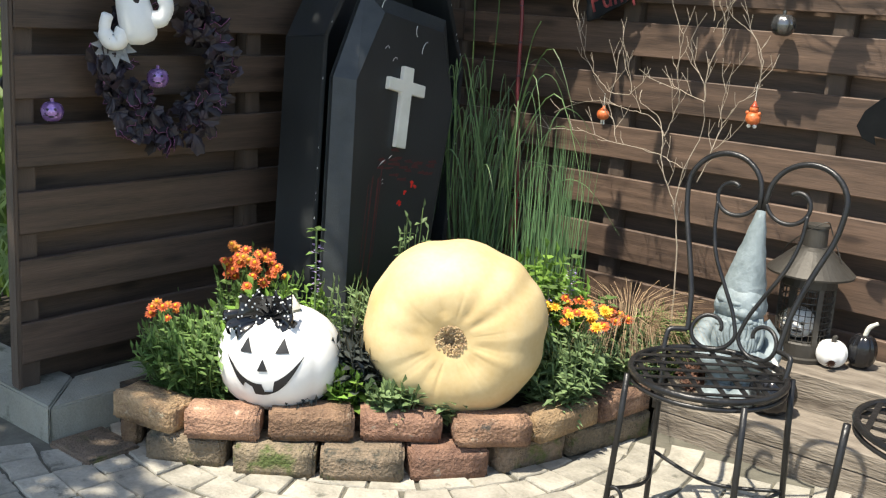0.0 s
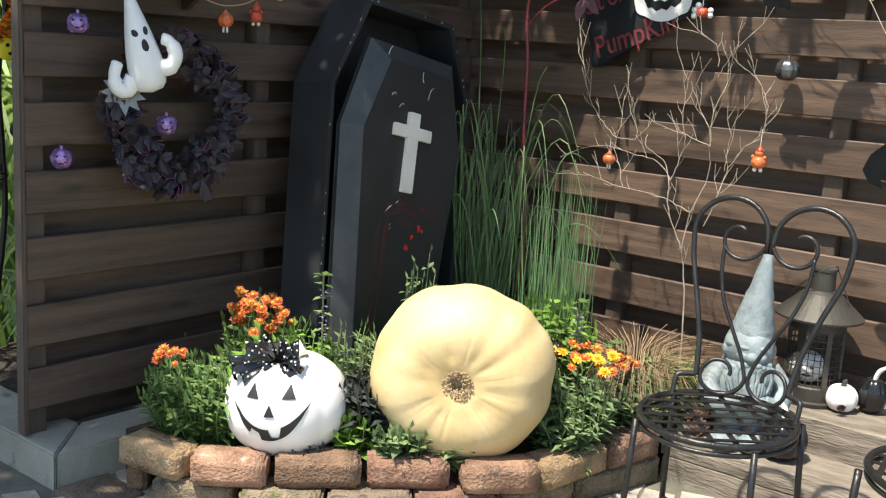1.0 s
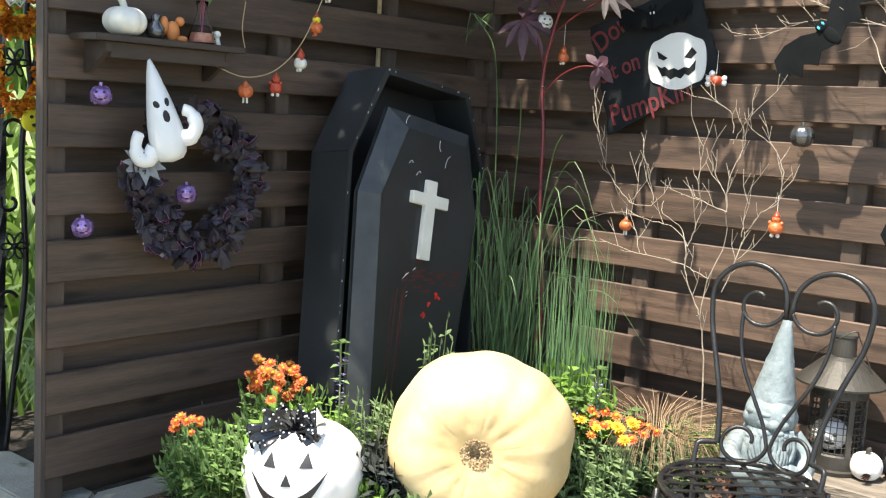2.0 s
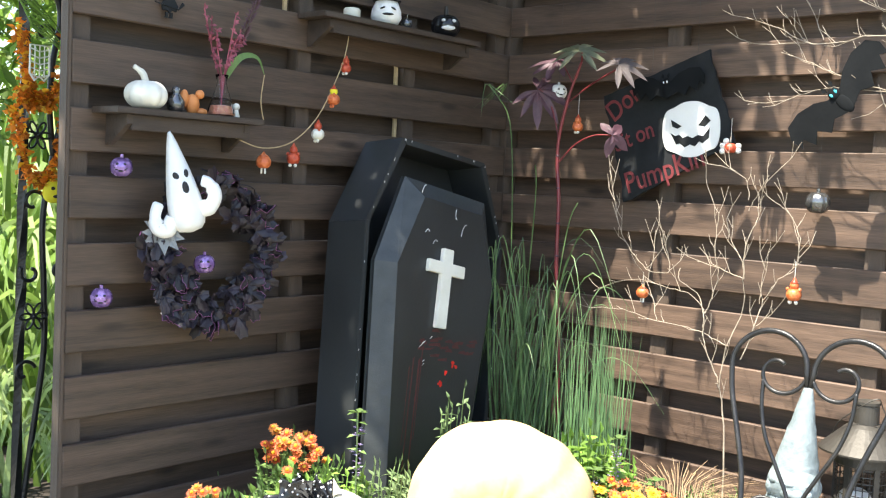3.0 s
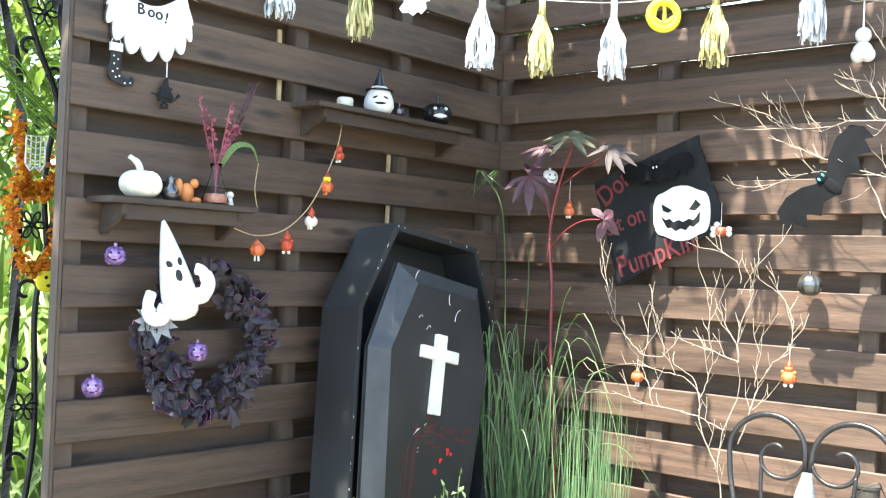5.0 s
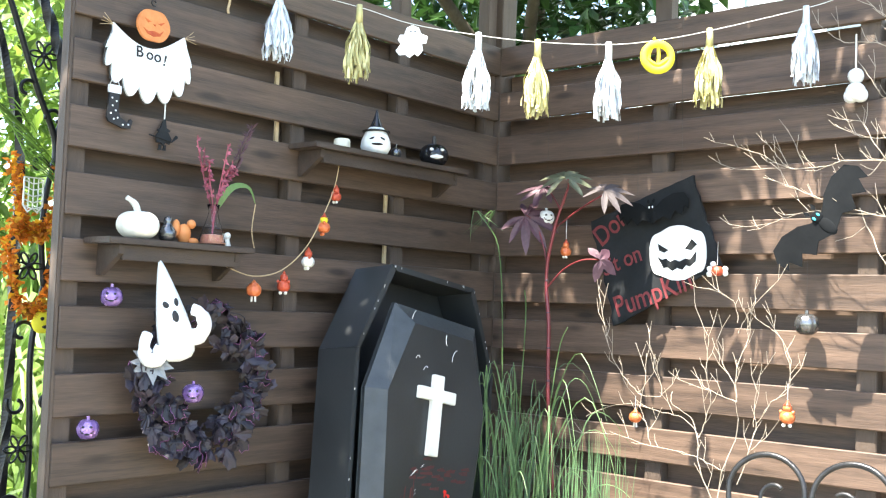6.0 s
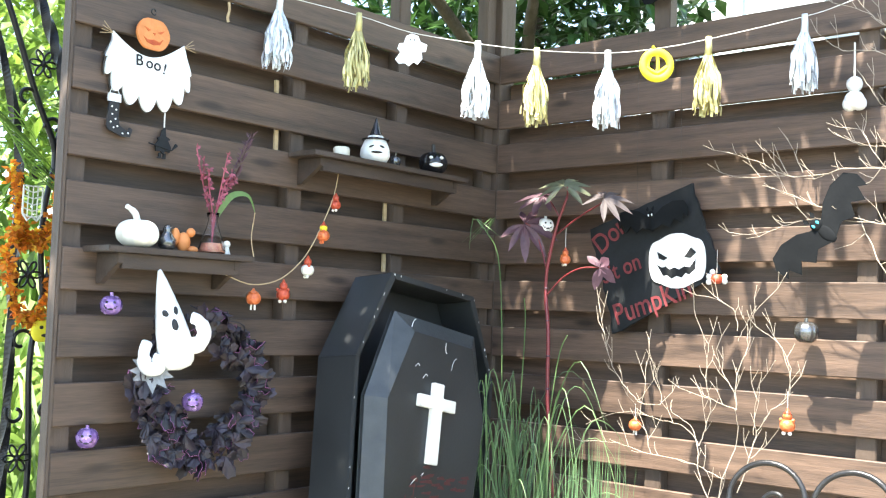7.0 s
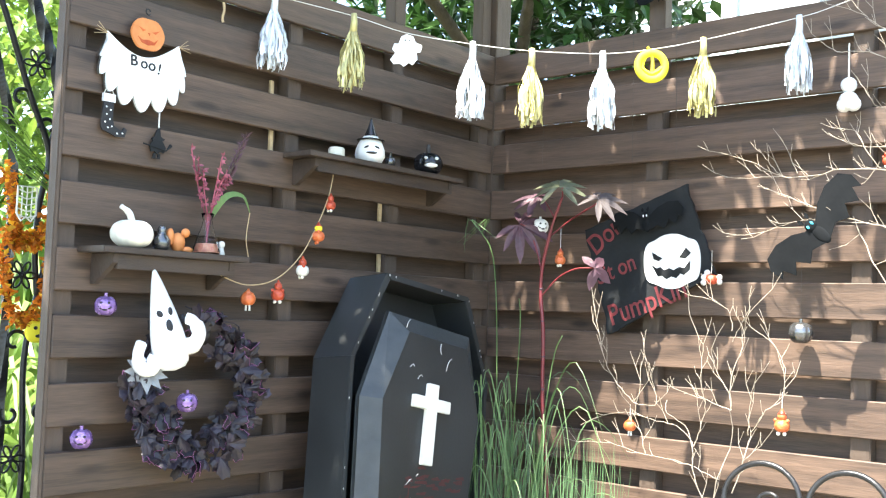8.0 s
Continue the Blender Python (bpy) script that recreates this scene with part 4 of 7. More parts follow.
# ---- plants in the bed ----
def bush(name, label, x, y, r, h, stems, leaf_len, leaf_w, material, z=0.11, category="plant", pairs=7, lean=0.5):
    p = thing(name, label, category, pose(x, y, z))
    sg, lg, tips = G(), G(), []
    for _ in range(stems):
        a, q = R.uniform(0, 6.283), math.sqrt(R.random())
        base = Vector((q * r * 0.5 * math.cos(a), q * r * 0.5 * math.sin(a), 0))
        tall = h * R.uniform(0.65, 1.0) * (1 - 0.25 * q)
        tip = Vector((q * r * math.cos(a) + R.uniform(-1, 1) * 0.02, q * r * math.sin(a) + R.uniform(-1, 1) * 0.02, tall))
        mid = base.lerp(tip, 0.5) + Vector((0, 0, tall * 0.1)) + Vector((R.uniform(-1, 1), R.uniform(-1, 1), 0)) * 0.01
        path = smooth_path([base, mid, tip], 3)
        sg.tube(path, 0.0018, 4, False)
        for i in range(pairs):
            t = 0.15 + 0.85 * (i + R.random() * 0.5) / pairs
            c = path[min(int(t * (len(path) - 1)), len(path) - 1)]
            for s in (0, math.pi):
                b = i * 1.57 + s + R.uniform(-0.5, 0.5)
                d = Vector((math.cos(b), math.sin(b), R.uniform(-0.1, 0.7)))
                lg.leaf(c, d, (0, 0, 1), leaf_len * R.uniform(0.6, 1.15) * (1.1 - 0.4 * t), leaf_w * R.uniform(0.7, 1.1), R.uniform(0, 0.8))
        lg.leaf(tip, (R.uniform(-0.5, 0.5), R.uniform(-0.5, 0.5), 1), (1, 0, 0), leaf_len * 0.6, leaf_w * 0.6)
        tips.append(tip)
    tagged(part("stem_mass", sg, material, p), kind="stuff")
    tagged(part("foliage", lg, material, p), kind="stuff")
    tagged(p, kind="")
    return p, tips


def blossom(parent, c, r, petals, centre):
    g = G()
    up = Vector((0.35, -0.5, 0.8)).normalized()
    q = up.to_track_quat("Z", "Y").to_matrix()
    for ring, n, tilt in ((1.0, 13, 0.15), (0.75, 11, 0.6), (0.45, 8, 1.2)):
        for i in range(n):
            a = 2 * math.pi * i / n + R.uniform(-0.15, 0.15)
            d = q @ Vector((math.cos(a), math.sin(a), tilt))
            g.leaf(c, d, q @ Vector((0, 0, 1)), r * ring * R.uniform(0.85, 1.1), r * 0.42, 0.2, 0.1)
    f = part("flower", g, petals, parent)
    part("flower_centre", G().ball(tuple(Vector(c) + up * r * 0.25), r * 0.28, 6), centre, f)
    return f


def flowers(p, spots, r, petals, centre):
    for s in spots:
        blossom(p, Vector(s), r * R.uniform(0.8, 1.15), R.choice(petals), centre)


def cluster(cx, cy, cz, sx, sy, sz, n):
    return [(cx + R.uniform(-sx, sx), cy + R.uniform(-sy, sy), cz + R.uniform(-sz, sz)) for _ in range(n)]


p, _ = bush("chrysanthemum", "bushy green plant topped with bronze-orange chrysanthemum flowers", 0.32, -1.35, 0.13, 0.41, 100, 0.05, 0.02, M_LEAF)
flowers(p, cluster(0.01, -0.02, 0.355, 0.075, 0.085, 0.055, 44), 0.0195, [M_ORANGE, M_RUST, M_RUST, M_ORANGE, M_RUST], M_YELLOW)
bush("leafy_plant", "dense green narrow-leaved plant in the bed", 0.37, -1.62, 0.17, 0.27, 170, 0.055, 0.020, M_LEAF)
bush("leafy_plant", "dense green narrow-leaved plant in the bed", 0.46, -1.60, 0.10, 0.22, 60, 0.05, 0.020, M_LEAF)
bush("leafy_plant", "upright green plant beside the white pumpkin", 0.40, -1.45, 0.13, 0.32, 60, 0.05, 0.016, M_LEAFGY)
p, _ = bush("zinnia", "small plant with reddish orange flowers", 0.285, -1.66, 0.07, 0.25, 22, 0.05, 0.013, M_LEAFGY)
flowers(p, cluster(0.0, -0.02, 0.255, 0.035, 0.045, 0.022, 9), 0.018, [M_RUST, M_ORANGE], M_YELLOW)
bush("sage", "tall grey-green sage behind the white pumpkin", 0.58, -1.24, 0.13, 0.38, 60, 0.055, 0.014, M_LEAFGY)
bush("leafy_plant", "fresh green broad-leaved plant behind the pumpkin", 0.47, -1.34, 0.12, 0.36, 44, 0.055, 0.032, M_LEAFLT, pairs=5)
bush("leafy_plant", "fresh green broad-leaved plant in the bed", 0.42, -1.47, 0.11, 0.33, 30, 0.06, 0.036, M_LEAFLT, pairs=5)
bush("dark_pepper_plant", "purple-black leaved ornamental pepper plant between the pumpkins", 0.752, -1.315, 0.115, 0.27, 95, 0.070, 0.034, M_LEAFDK)
bush("herb", "low light-green herb on the bed's rim", 0.765, -1.385, 0.065, 0.13, 34, 0.052, 0.036, M_LEAFLT, pairs=3, z=0.13)
bush("herb", "low grey-green herb in front of the giant pumpkin", 0.905, -1.335, 0.085, 0.14, 50, 0.050, 0.036, M_LEAFGY, pairs=3, z=0.13)
bush("herb", "low green herb in front of the giant pumpkin", 1.010, -1.240, 0.055, 0.13, 24, 0.048, 0.034, M_LEAFGY, pairs=3, z=0.13)
bush("herb", "small herb at the bed's rim", 0.72, -1.53, 0.04, 0.08, 14, 0.03, 0.02, M_LEAFDK, pairs=4)
p, _ = bush("marigold", "green marigold plant with yellow and orange flowers", 1.14, -0.83, 0.14, 0.26, 130, 0.058, 0.020, M_LEAFGY)
flowers(p, cluster(0.0, 0.0, 0.285, 0.10, 0.09, 0.025, 24), 0.019, [M_YELLOW, M_YELLOW, M_ORANGE, M_RUST], M_YELLOW)
p, _ = bush("marigold", "green marigold plant with rusty orange flowers", 1.19, -0.60, 0.13, 0.23, 80, 0.055, 0.018, M_LEAFGY)
flowers(p, cluster(-0.01, -0.05, 0.25, 0.045, 0.03, 0.02, 10), 0.019, [M_RUST, M_ORANGE], M_YELLOW)
bush("leafy_plant", "bright green broad-leaved plant behind the giant pumpkin", 0.95, -0.70, 0.15, 0.45, 80, 0.07, 0.042, M_LEAFLT, pairs=6)
bush("leafy_plant", "small green shoot above the giant pumpkin", 0.62, -0.98, 0.07, 0.62, 14, 0.05, 0.022, M_LEAFGY, pairs=6)
bush("leafy_plant", "green undergrowth behind the pumpkins", 0.85, -0.55, 0.2, 0.30, 70, 0.06, 0.025, M_LEAF)
bush("leafy_plant", "green undergrowth by the coffin's foot", 0.62, -0.85, 0.2, 0.22, 50, 0.06, 0.022, M_LEAF)
bush("leafy_plant", "fresh green leaves spilling over the brick rim", 1.165, -0.93, 0.10, 0.20, 60, 0.060, 0.022, M_LEAFGY)
bush("leafy_plant", "green undergrowth along the fence", 1.2, -0.36, 0.15, 0.26, 50, 0.05, 0.016, M_LEAF)


def salvia(x, y, h, label):
    p = thing("salvia", label, "plant", pose(x, y, 0.11))
    st, lf, fl_ = G(), G(), G()
    path = smooth_path([(0, 0, 0), (0.01, -0.01, h * 0.5), (-0.005, 0.0, h)], 6)
    st.tube(path, 0.003, 5)
    for i, c in enumerate(path[3:]):
        for s in (0, math.pi):
            b = i * 1.57 + s
            lf.leaf(c, (math.cos(b), math.sin(b), 0.3), (0, 0, 1), 0.04, 0.022, 0.6)
    for i in range(46):
        t = R.uniform(0.62, 0.92)
        c = Vector((0, 0, h * t)) + Vector((R.uniform(-1, 1), R.uniform(-1, 1), 0)) * 0.012
        fl_.leaf(c, (R.uniform(-1, 1), R.uniform(-1, 1), 0.2), (0, 0, 1), 0.014, 0.008)
    for _ in range(6):
        a = R.uniform(0, 6.28)
        lf.leaf((0, 0, h), (math.cos(a), math.sin(a), 0.4), (0, 0, 1), 0.035, 0.022, 0.3)
    part("stem", st, M_LEAFGY, p)
    part("leaves", lf, M_LEAF, p)
    part("flowers", fl_, M_LILAC, p, "pale lilac flower spike")


salvia(0.585, -1.36, 0.50, "slender salvia with lilac flower spike behind the pumpkin")
salvia(1.08, -0.76, 0.43, "slender salvia with lilac flowers beside the giant pumpkin")
salvia(1.05, -0.83, 0.34, "short salvia with pale flowers beside the giant pumpkin")
salvia(1.16, -0.66, 0.30, "short salvia with lilac flowers among dry grass")

dry = thing("dry_grass_tuft", "brown dried ornamental grass tuft in the bed", "grass", pose(1.16, -0.52, 0.11))
g = G()
for _ in range(420):
    a, l = R.uniform(0, 6.28), R.uniform(0.18, 0.36)
    d = Vector((math.cos(a), math.sin(a), 0))
    g.blade([d * 0.02, d * l * 0.35 + Vector((0, 0, l * 0.75)), d * l * 0.75 + Vector((0, 0, l * 0.8)), d * l * 1.0 + Vector((0, 0, l * 0.55))], 0.0022, d.cross(Vector((0, 0, 1))).cross(d))
tagged(part("grass_mass", g, M_DRY, dry), kind="stuff")

lemon = thing("tall_grass_clump", "tall arching green grass clump beside the coffin", "grass", pose(0.40, -0.33, 0.11))
g = G()
for _ in range(105):
    a, l, q = R.uniform(0, 6.28), R.choice((R.uniform(0.45, 0.85), R.uniform(0.75, 1.10))), R.uniform(0.15, 0.55)
    d = Vector((math.cos(a), math.sin(a) * (0.45 if math.sin(a) < 0 else 1), 0))
    b = Vector((R.gauss(0, 0.06), R.gauss(0, 0.06), 0))
    pts = [b, b + d * l * q * 0.25 + Vector((0, 0, l * 0.45)), b + d * l * q * 0.6 + Vector((0, 0, l * 0.85)), b + d * l * q * 0.95 + Vector((0, 0, l * R.uniform(0.85, 1.0))), b + d * l * q * 1.35 + Vector((0, 0, l * R.uniform(0.50, 0.80)))]
    wx = max((Vector((0, 0.03, 0)) + Vector(p_)).y for p_ in pts) - 0.30
    sp = [p_ - Vector((0, max(wx, 0) * (i / 4), 0)) for i, p_ in enumerate(pts)]
    sp = [Vector((max(p_.x, -0.06 if p_.z > 0.1 else -0.3), p_.y, p_.z)) for p_ in sp]
    g.blade(smooth_path(sp, 4), R.uniform(0.003, 0.0068), Vector((0.5, -0.8, 0.3)))
tagged(part("grass_mass", g, M_GRASS, lemon), kind="stuff")
for bx, by, hx, hz in ((-0.10, 0.02, -0.18, 1.50), (0.06, 0.05, 0.18, 1.12), (-0.02, 0.0, 0.02, 1.25)):
    gg = G().tube(smooth_path([(bx, by, 0), (bx * 0.6 + hx * 0.2, by, hz * 0.5), (hx * 0.7, by, hz * 0.9), (hx, by - 0.02, hz)], 5), 0.0022, 4)
    for i in range(5 if hx < -0.1 else 0):
        gg.blade(smooth_path([(hx, by - 0.02, hz), (hx + R.uniform(-0.06, 0.06), by - 0.04, hz + 0.05), (hx + R.uniform(-0.12, 0.12), by - 0.05, hz - R.uniform(0.02, 0.10))], 3), 0.004, Vector((0.5, -0.8, 0.3)))
    part("flower_stalk", gg, M_GRASS, lemon)

rush = thing("rush_clump", "upright dark green rush stems in the bed", "grass", pose(0.76, -0.40, 0.11))
g = G()
for _ in range(150):
    x, y, h = R.gauss(0.0, 0.058), R.gauss(0, 0.05), R.uniform(0.35, 0.80)
    lx = R.gauss(0, 0.03)
    g.blade(smooth_path([(x, y, 0), (x + lx * 0.4, y, h * 0.5), (x + lx, y, h)], 3), R.uniform(0.0025, 0.0055), Vector((0.5, -0.85, 0.1)))
tagged(part("grass_mass", g, M_RUSH, rush), kind="stuff")

# ---- castor plant ----
castor = thing("castor_plant", "tall castor plant with red stem and purple palmate leaves", "plant")
Y0 = -0.25
part("stem", G().tube(smooth_path([(0.52, Y0, 0.1), (0.50, Y0, 0.65), (0.468, Y0, 0.98), (0.462, Y0, 1.23), (0.447, Y0, 1.37), (0.450, Y0, 1.48), (0.487, Y0, 1.63), (0.53, Y0, 1.74)], 5), [0.0075] * 20 + [0.0065] * 10 + [0.005] * 6, 9), M_REDSTEM, castor, smooth=True)
for z, x in ((0.85, 0.480), (1.03, 0.467), (1.15, 0.464), (1.28, 0.457), (1.40, 0.448)):
    part("stem_node", G().lathe([(0.0072, -0.004), (0.0088, 0), (0.0072, 0.004)], 9, pose(x, Y0, z)), M_CASTOR, castor)
for pts in ([(0.450, Y0, 1.45), (0.42, Y0, 1.55), (0.385, Y0, 1.62), (0.365, Y0 - 0.03, 1.645)], [(0.447, Y0, 1.37), (0.52, Y0, 1.44), (0.60, Y0, 1.475), (0.68, Y0, 1.475)], [(0.487, Y0, 1.60), (0.58, Y0, 1.66), (0.70, Y0 - 0.02, 1.71)], [(0.50, Y0, 1.66), (0.46, Y0, 1.72), (0.42, Y0, 1.755)], [(0.51, Y0, 1.68), (0.53, Y0, 1.74), (0.55, Y0 - 0.03, 1.77)]):
    part("leaf_stalk", G().tube(smooth_path(pts, 5), 0.003, 6), M_REDSTEM, castor, smooth=True)


def palmate(c, normal, start, r, lobes, material, droop=0.35):
    """A castor leaf: pointed lobes that join at a broad middle and hang at their tips."""
    n = Vector(normal).normalized()
    a = n.orthogonal().normalized()
    q = Matrix((a, n.cross(a), n)).transposed()
    g, rim = G(), []
    for i in range(lobes):
        t = start + (i - (lobes - 1) / 2) * 5.2 / lobes
        ln = r * (1 - 0.10 * abs(i - (lobes - 1) / 2)) * R.uniform(0.92, 1.06)
        for off, k in ((-0.5, 0.44), (-0.34, 0.66), (-0.18, 0.86), (0, 1.08), (0.18, 0.86), (0.34, 0.66)):
            u = t + off * 5.2 / lobes
            rim.append(Vector(c) + q @ Vector((math.cos(u), math.sin(u), 0)) * ln * k - n * ln * droop * k * k + n * (0.05 * ln if off == 0 else 0) + Vector((0, 0, -0.10 * ln * k ** 3)))
    u = start + 2.6
    rim.append(Vector(c) + q @ Vector((math.cos(u), math.sin(u), 0)) * r * 0.2)
    k = len(rim)
    mid = [Vector(c).lerp(p_, 0.45) + n * 0.004 for p_ in rim]
    g.add([c] + mid + rim, [(0, 1 + i, 1 + i + 1) for i in range(k - 1)] + [(1 + i, 1 + k + i, 2 + k + i, 2 + i) for i in range(k - 1)])
    part("leaf", g, material, castor)


palmate((0.360, -0.28, 1.640), (0.55, -0.75, 0.45), 2.0, 0.135, 8, M_CASTOR)
palmate((0.700, -0.27, 1.722), (0.35, -0.60, 0.75), 0.4, 0.120, 8, M_CASTORM)
palmate((0.535, -0.28, 1.775), (0.30, -0.60, 0.75), 1.2, 0.130, 8, M_CASTORG)
palmate((0.430, -0.26, 1.745), (0.25, -0.45, 0.9), 2.6, 0.115, 7, M_CASTOR, 0.25)
palmate((0.690, -0.27, 1.475), (0.75, -0.50, 0.2), -0.6, 0.075, 4, M_CASTOR)


# ---- bare twigs ----
def twig_tree(name, label, y, limbs, material, seed, thin=0.0012, every=0.032, reach=0.10):
    """Limbs given as (thickness, points x and z) in a shallow spray about the plane y; short twiglets with knobby tips along them."""
    t = thing(name, label, "branch")
    rr = random.Random(seed)
    for r0, side, pts in limbs:
        g = G()
        path = smooth_path([(x, y + rr.uniform(-0.012, 0.012) * min(i, 2), z) for i, (x, z) in enumerate(pts)], 5)
        path = [c + Vector((rr.uniform(-1, 1), rr.uniform(-1, 1), rr.uniform(-1, 1))) * 0.0022 for c in path]
        k = len(path)
        g.tube(path, [max(r0 * 0.68 * (1 - 0.45 * i / k), thin * 0.8) for i in range(k)], 6)
        g.ball(path[-1], thin * 1.2, 5)
        run, flip = 0.0, 1
        for i in range(2, k):
            run += (path[i] - path[i - 1]).length
            if run < every or rr.random() > side:
                continue
            run, flip = 0.0, -flip
            d = (path[i] - path[i - 1]).normalized()
            out = Vector((-d.z, rr.uniform(-0.5, 0.5), d.x)) * flip
            d = (d * 0.75 + out * rr.uniform(0.3, 0.75) + Vector((0, 0, 0.55))).normalized()
            ln = reach * rr.uniform(0.35, 1.15)
            b = path[i] + d * ln * 0.5 + Vector((rr.uniform(-1, 1), rr.uniform(-1, 1), 0)) * 0.006
            c = b + (d + Vector((rr.uniform(-0.3, 0.3), 0, 0.35))).normalized() * ln * 0.5
            g.tube([path[i], b, c], [thin * 0.95, thin * 0.8, thin * 0.62], 5)
            g.ball(c, thin * 1.15, 5)
            if ln > reach * 0.6:
                e = b + (d * 0.6 - out * 0.5 + Vector((0, 0, 0.3))).normalized() * ln * 0.45
                g.tube([b, b.lerp(e, 0.5), e], [thin * 0.75, thin * 0.65, thin * 0.55], 5)
                g.ball(e, thin * 1.05, 5)
        part("branch", g, material, t)
    return t


LOWER_LIMBS = [
    (0.0048, 0.1, [(1.208, 0.10), (1.202, 0.376), (1.178, 0.615), (1.166, 0.673)]),
    (0.0032, 0.1, [(1.166, 0.673), (1.123, 0.772), (1.104, 0.83), (1.102, 0.89), (1.066, 0.954), (1.015, 0.994), (1.005, 1.034)]),
    (0.0032, 0.1, [(1.170, 0.66), (1.187, 0.792), (1.23, 0.92), (1.229, 1.018)]),
    (0.0028, 0.7, [(1.102, 0.89), (1.128, 0.965), (1.145, 1.033), (1.126, 1.088), (1.129, 1.223)]),
    (0.0022, 0.5, [(1.102, 0.895), (1.054, 0.947), (0.964, 0.961), (0.817, 0.978), (0.663, 0.922)]),
    (0.0024, 0.6, [(1.191, 0.795), (1.131, 0.815), (1.069, 0.836), (0.928, 0.848), (0.792, 0.869), (0.708, 0.866)]),
    (0.0022, 0.3, [(0.928, 0.848), (0.90, 0.921), (0.865, 0.976), (0.87, 1.017)]),
    (0.0020, 0.3, [(0.87, 1.017), (0.963, 1.013), (0.955, 1.076), (0.926, 1.191), (0.902, 1.237)]),
    (0.0022, 0.8, [(0.87, 1.023), (0.80, 1.089), (0.756, 1.171), (0.701, 1.351)]),
]
UPPER_LIMBS = [
    (0.0020, 0.7, [(0.87, 1.021), (0.899, 1.049), (0.894, 1.154)]),
    (0.0024, 1.0, [(1.229, 1.018), (1.145, 1.044), (1.064, 1.061)]),
    (0.0026, 1.0, [(1.229, 1.018), (1.216, 1.083), (1.173, 1.136), (1.16, 1.208)]),
    (0.0028, 1.0, [(1.229, 1.018), (1.233, 1.128), (1.266, 1.24), (1.253, 1.317)]),
    (0.0028, 0.7, [(1.239, 0.758), (1.278, 0.871), (1.294, 0.953), (1.349, 1.028), (1.393, 1.064), (1.397, 1.16), (1.357, 1.233), (1.311, 1.269)]),
    (0.0018, 0.4, [(1.272, 0.864), (1.328, 0.919), (1.383, 0.988)]),
    (0.0020, 0.8, [(1.288, 0.947), (1.287, 1.034), (1.319, 1.144)]),
    (0.0018, 0.5, [(1.230, 1.272), (1.211, 1.338), (1.132, 1.376)]),
    (0.0018, 0.8, [(1.231, 1.238), (1.265, 1.295), (1.333, 1.378)]),
    (0.0014, 0.0, [(1.129, 1.223), (1.078, 1.312), (1.075, 1.427)]),
]
twig_tree("bare_twig_tree", "bare bleached twiggy branches standing in the bed, hung with ornaments", -0.30, LOWER_LIMBS + UPPER_LIMBS, M_TWIG, 12)
HANGING_LIMBS = [
    (0.0042, 0.0, [(2.30, 0.10), (2.20, 1.0), (2.05, 1.60), (1.90, 1.75)]),
    (0.0030, 0.9, [(2.05, 1.60), (1.80, 1.74), (1.569, 1.780), (1.449, 1.772), (1.344, 1.774), (1.234, 1.829), (1.125, 1.870)]),
    (0.0028, 0.9, [(2.05, 1.60), (1.80, 1.58), (1.619, 1.613), (1.45, 1.67), (1.345, 1.716), (1.257, 1.747)]),
    (0.0022, 0.8, [(1.62, 1.613), (1.45, 1.629), (1.367, 1.622), (1.26, 1.593), (1.164, 1.585)]),
    (0.0026, 1.0, [(1.90, 1.75), (1.75, 1.83), (1.588, 1.854), (1.529, 1.879), (1.488, 1.903)]),
    (0.0026, 1.0, [(1.90, 1.75), (1.80, 1.95), (1.651, 1.967), (1.625, 2.0), (1.586, 2.065)]),
    (0.0024, 1.0, [(1.80, 1.95), (1.72, 2.08), (1.615, 2.142), (1.526, 2.155), (1.464, 2.20)]),
]
HANGING_TIPS = [
    (0.0018, 0.9, [(1.344, 1.774), (1.30, 1.824), (1.266, 1.869)]),
    (0.0018, 0.9, [(1.397, 1.781), (1.353, 1.873), (1.337, 1.906)]),
    (0.0016, 0.6, [(1.344, 1.774), (1.257, 1.774), (1.155, 1.78)]),
    (0.0022, 1.0, [(1.80, 1.95), (1.75, 2.15), (1.65, 2.217), (1.594, 2.267), (1.514, 2.306)]),
    (0.0030, 0.3, [(1.57, 1.635), (1.61, 1.544), (1.655, 1.466), (1.74, 1.33)]),
    (0.0022, 1.0, [(1.653, 1.779), (1.617, 1.831), (1.568, 1.906), (1.528, 1.909)]),
    (0.0020, 0.9, [(1.65, 1.80), (1.60, 1.74), (1.52, 1.73)]),
]
twig_tree("bare_twig_branch", "bare pale twigs hanging before the fence", -0.20, HANGING_LIMBS + HANGING_TIPS, M_TWIG, 23, 0.0011, 0.036, 0.10)


# ---- shelves ----
def shelf(name, y0, y1, z, label):
    s = thing(name, label, "shelf")
    part("shelf_board", G().box((0.002, y0, z - 0.018), (0.14, y1, z)), M_SHELF, s, bevel=0.002)
    part("front_rail", G().box((0.095, y0 + 0.06, z - 0.062), (0.112, y1 - 0.035, z - 0.0185)), M_SHELF, s, bevel=0.002)
    for y in (y0 + 0.045, y1 - 0.06):
        part("bracket", G().prism([(0.002, -0.105), (0.022, -0.105), (0.115, -0.045), (0.115, -0.0185), (0.002, -0.0185)], 0, 0.018, Matrix.Translation((0, y, z)) @ Matrix(((1, 0, 0, 0), (0, 0, 1, 0), (0, 1, 0, 0), (0, 0, 0, 1)))), M_SHELF, s, bevel=0.0015)
    return s


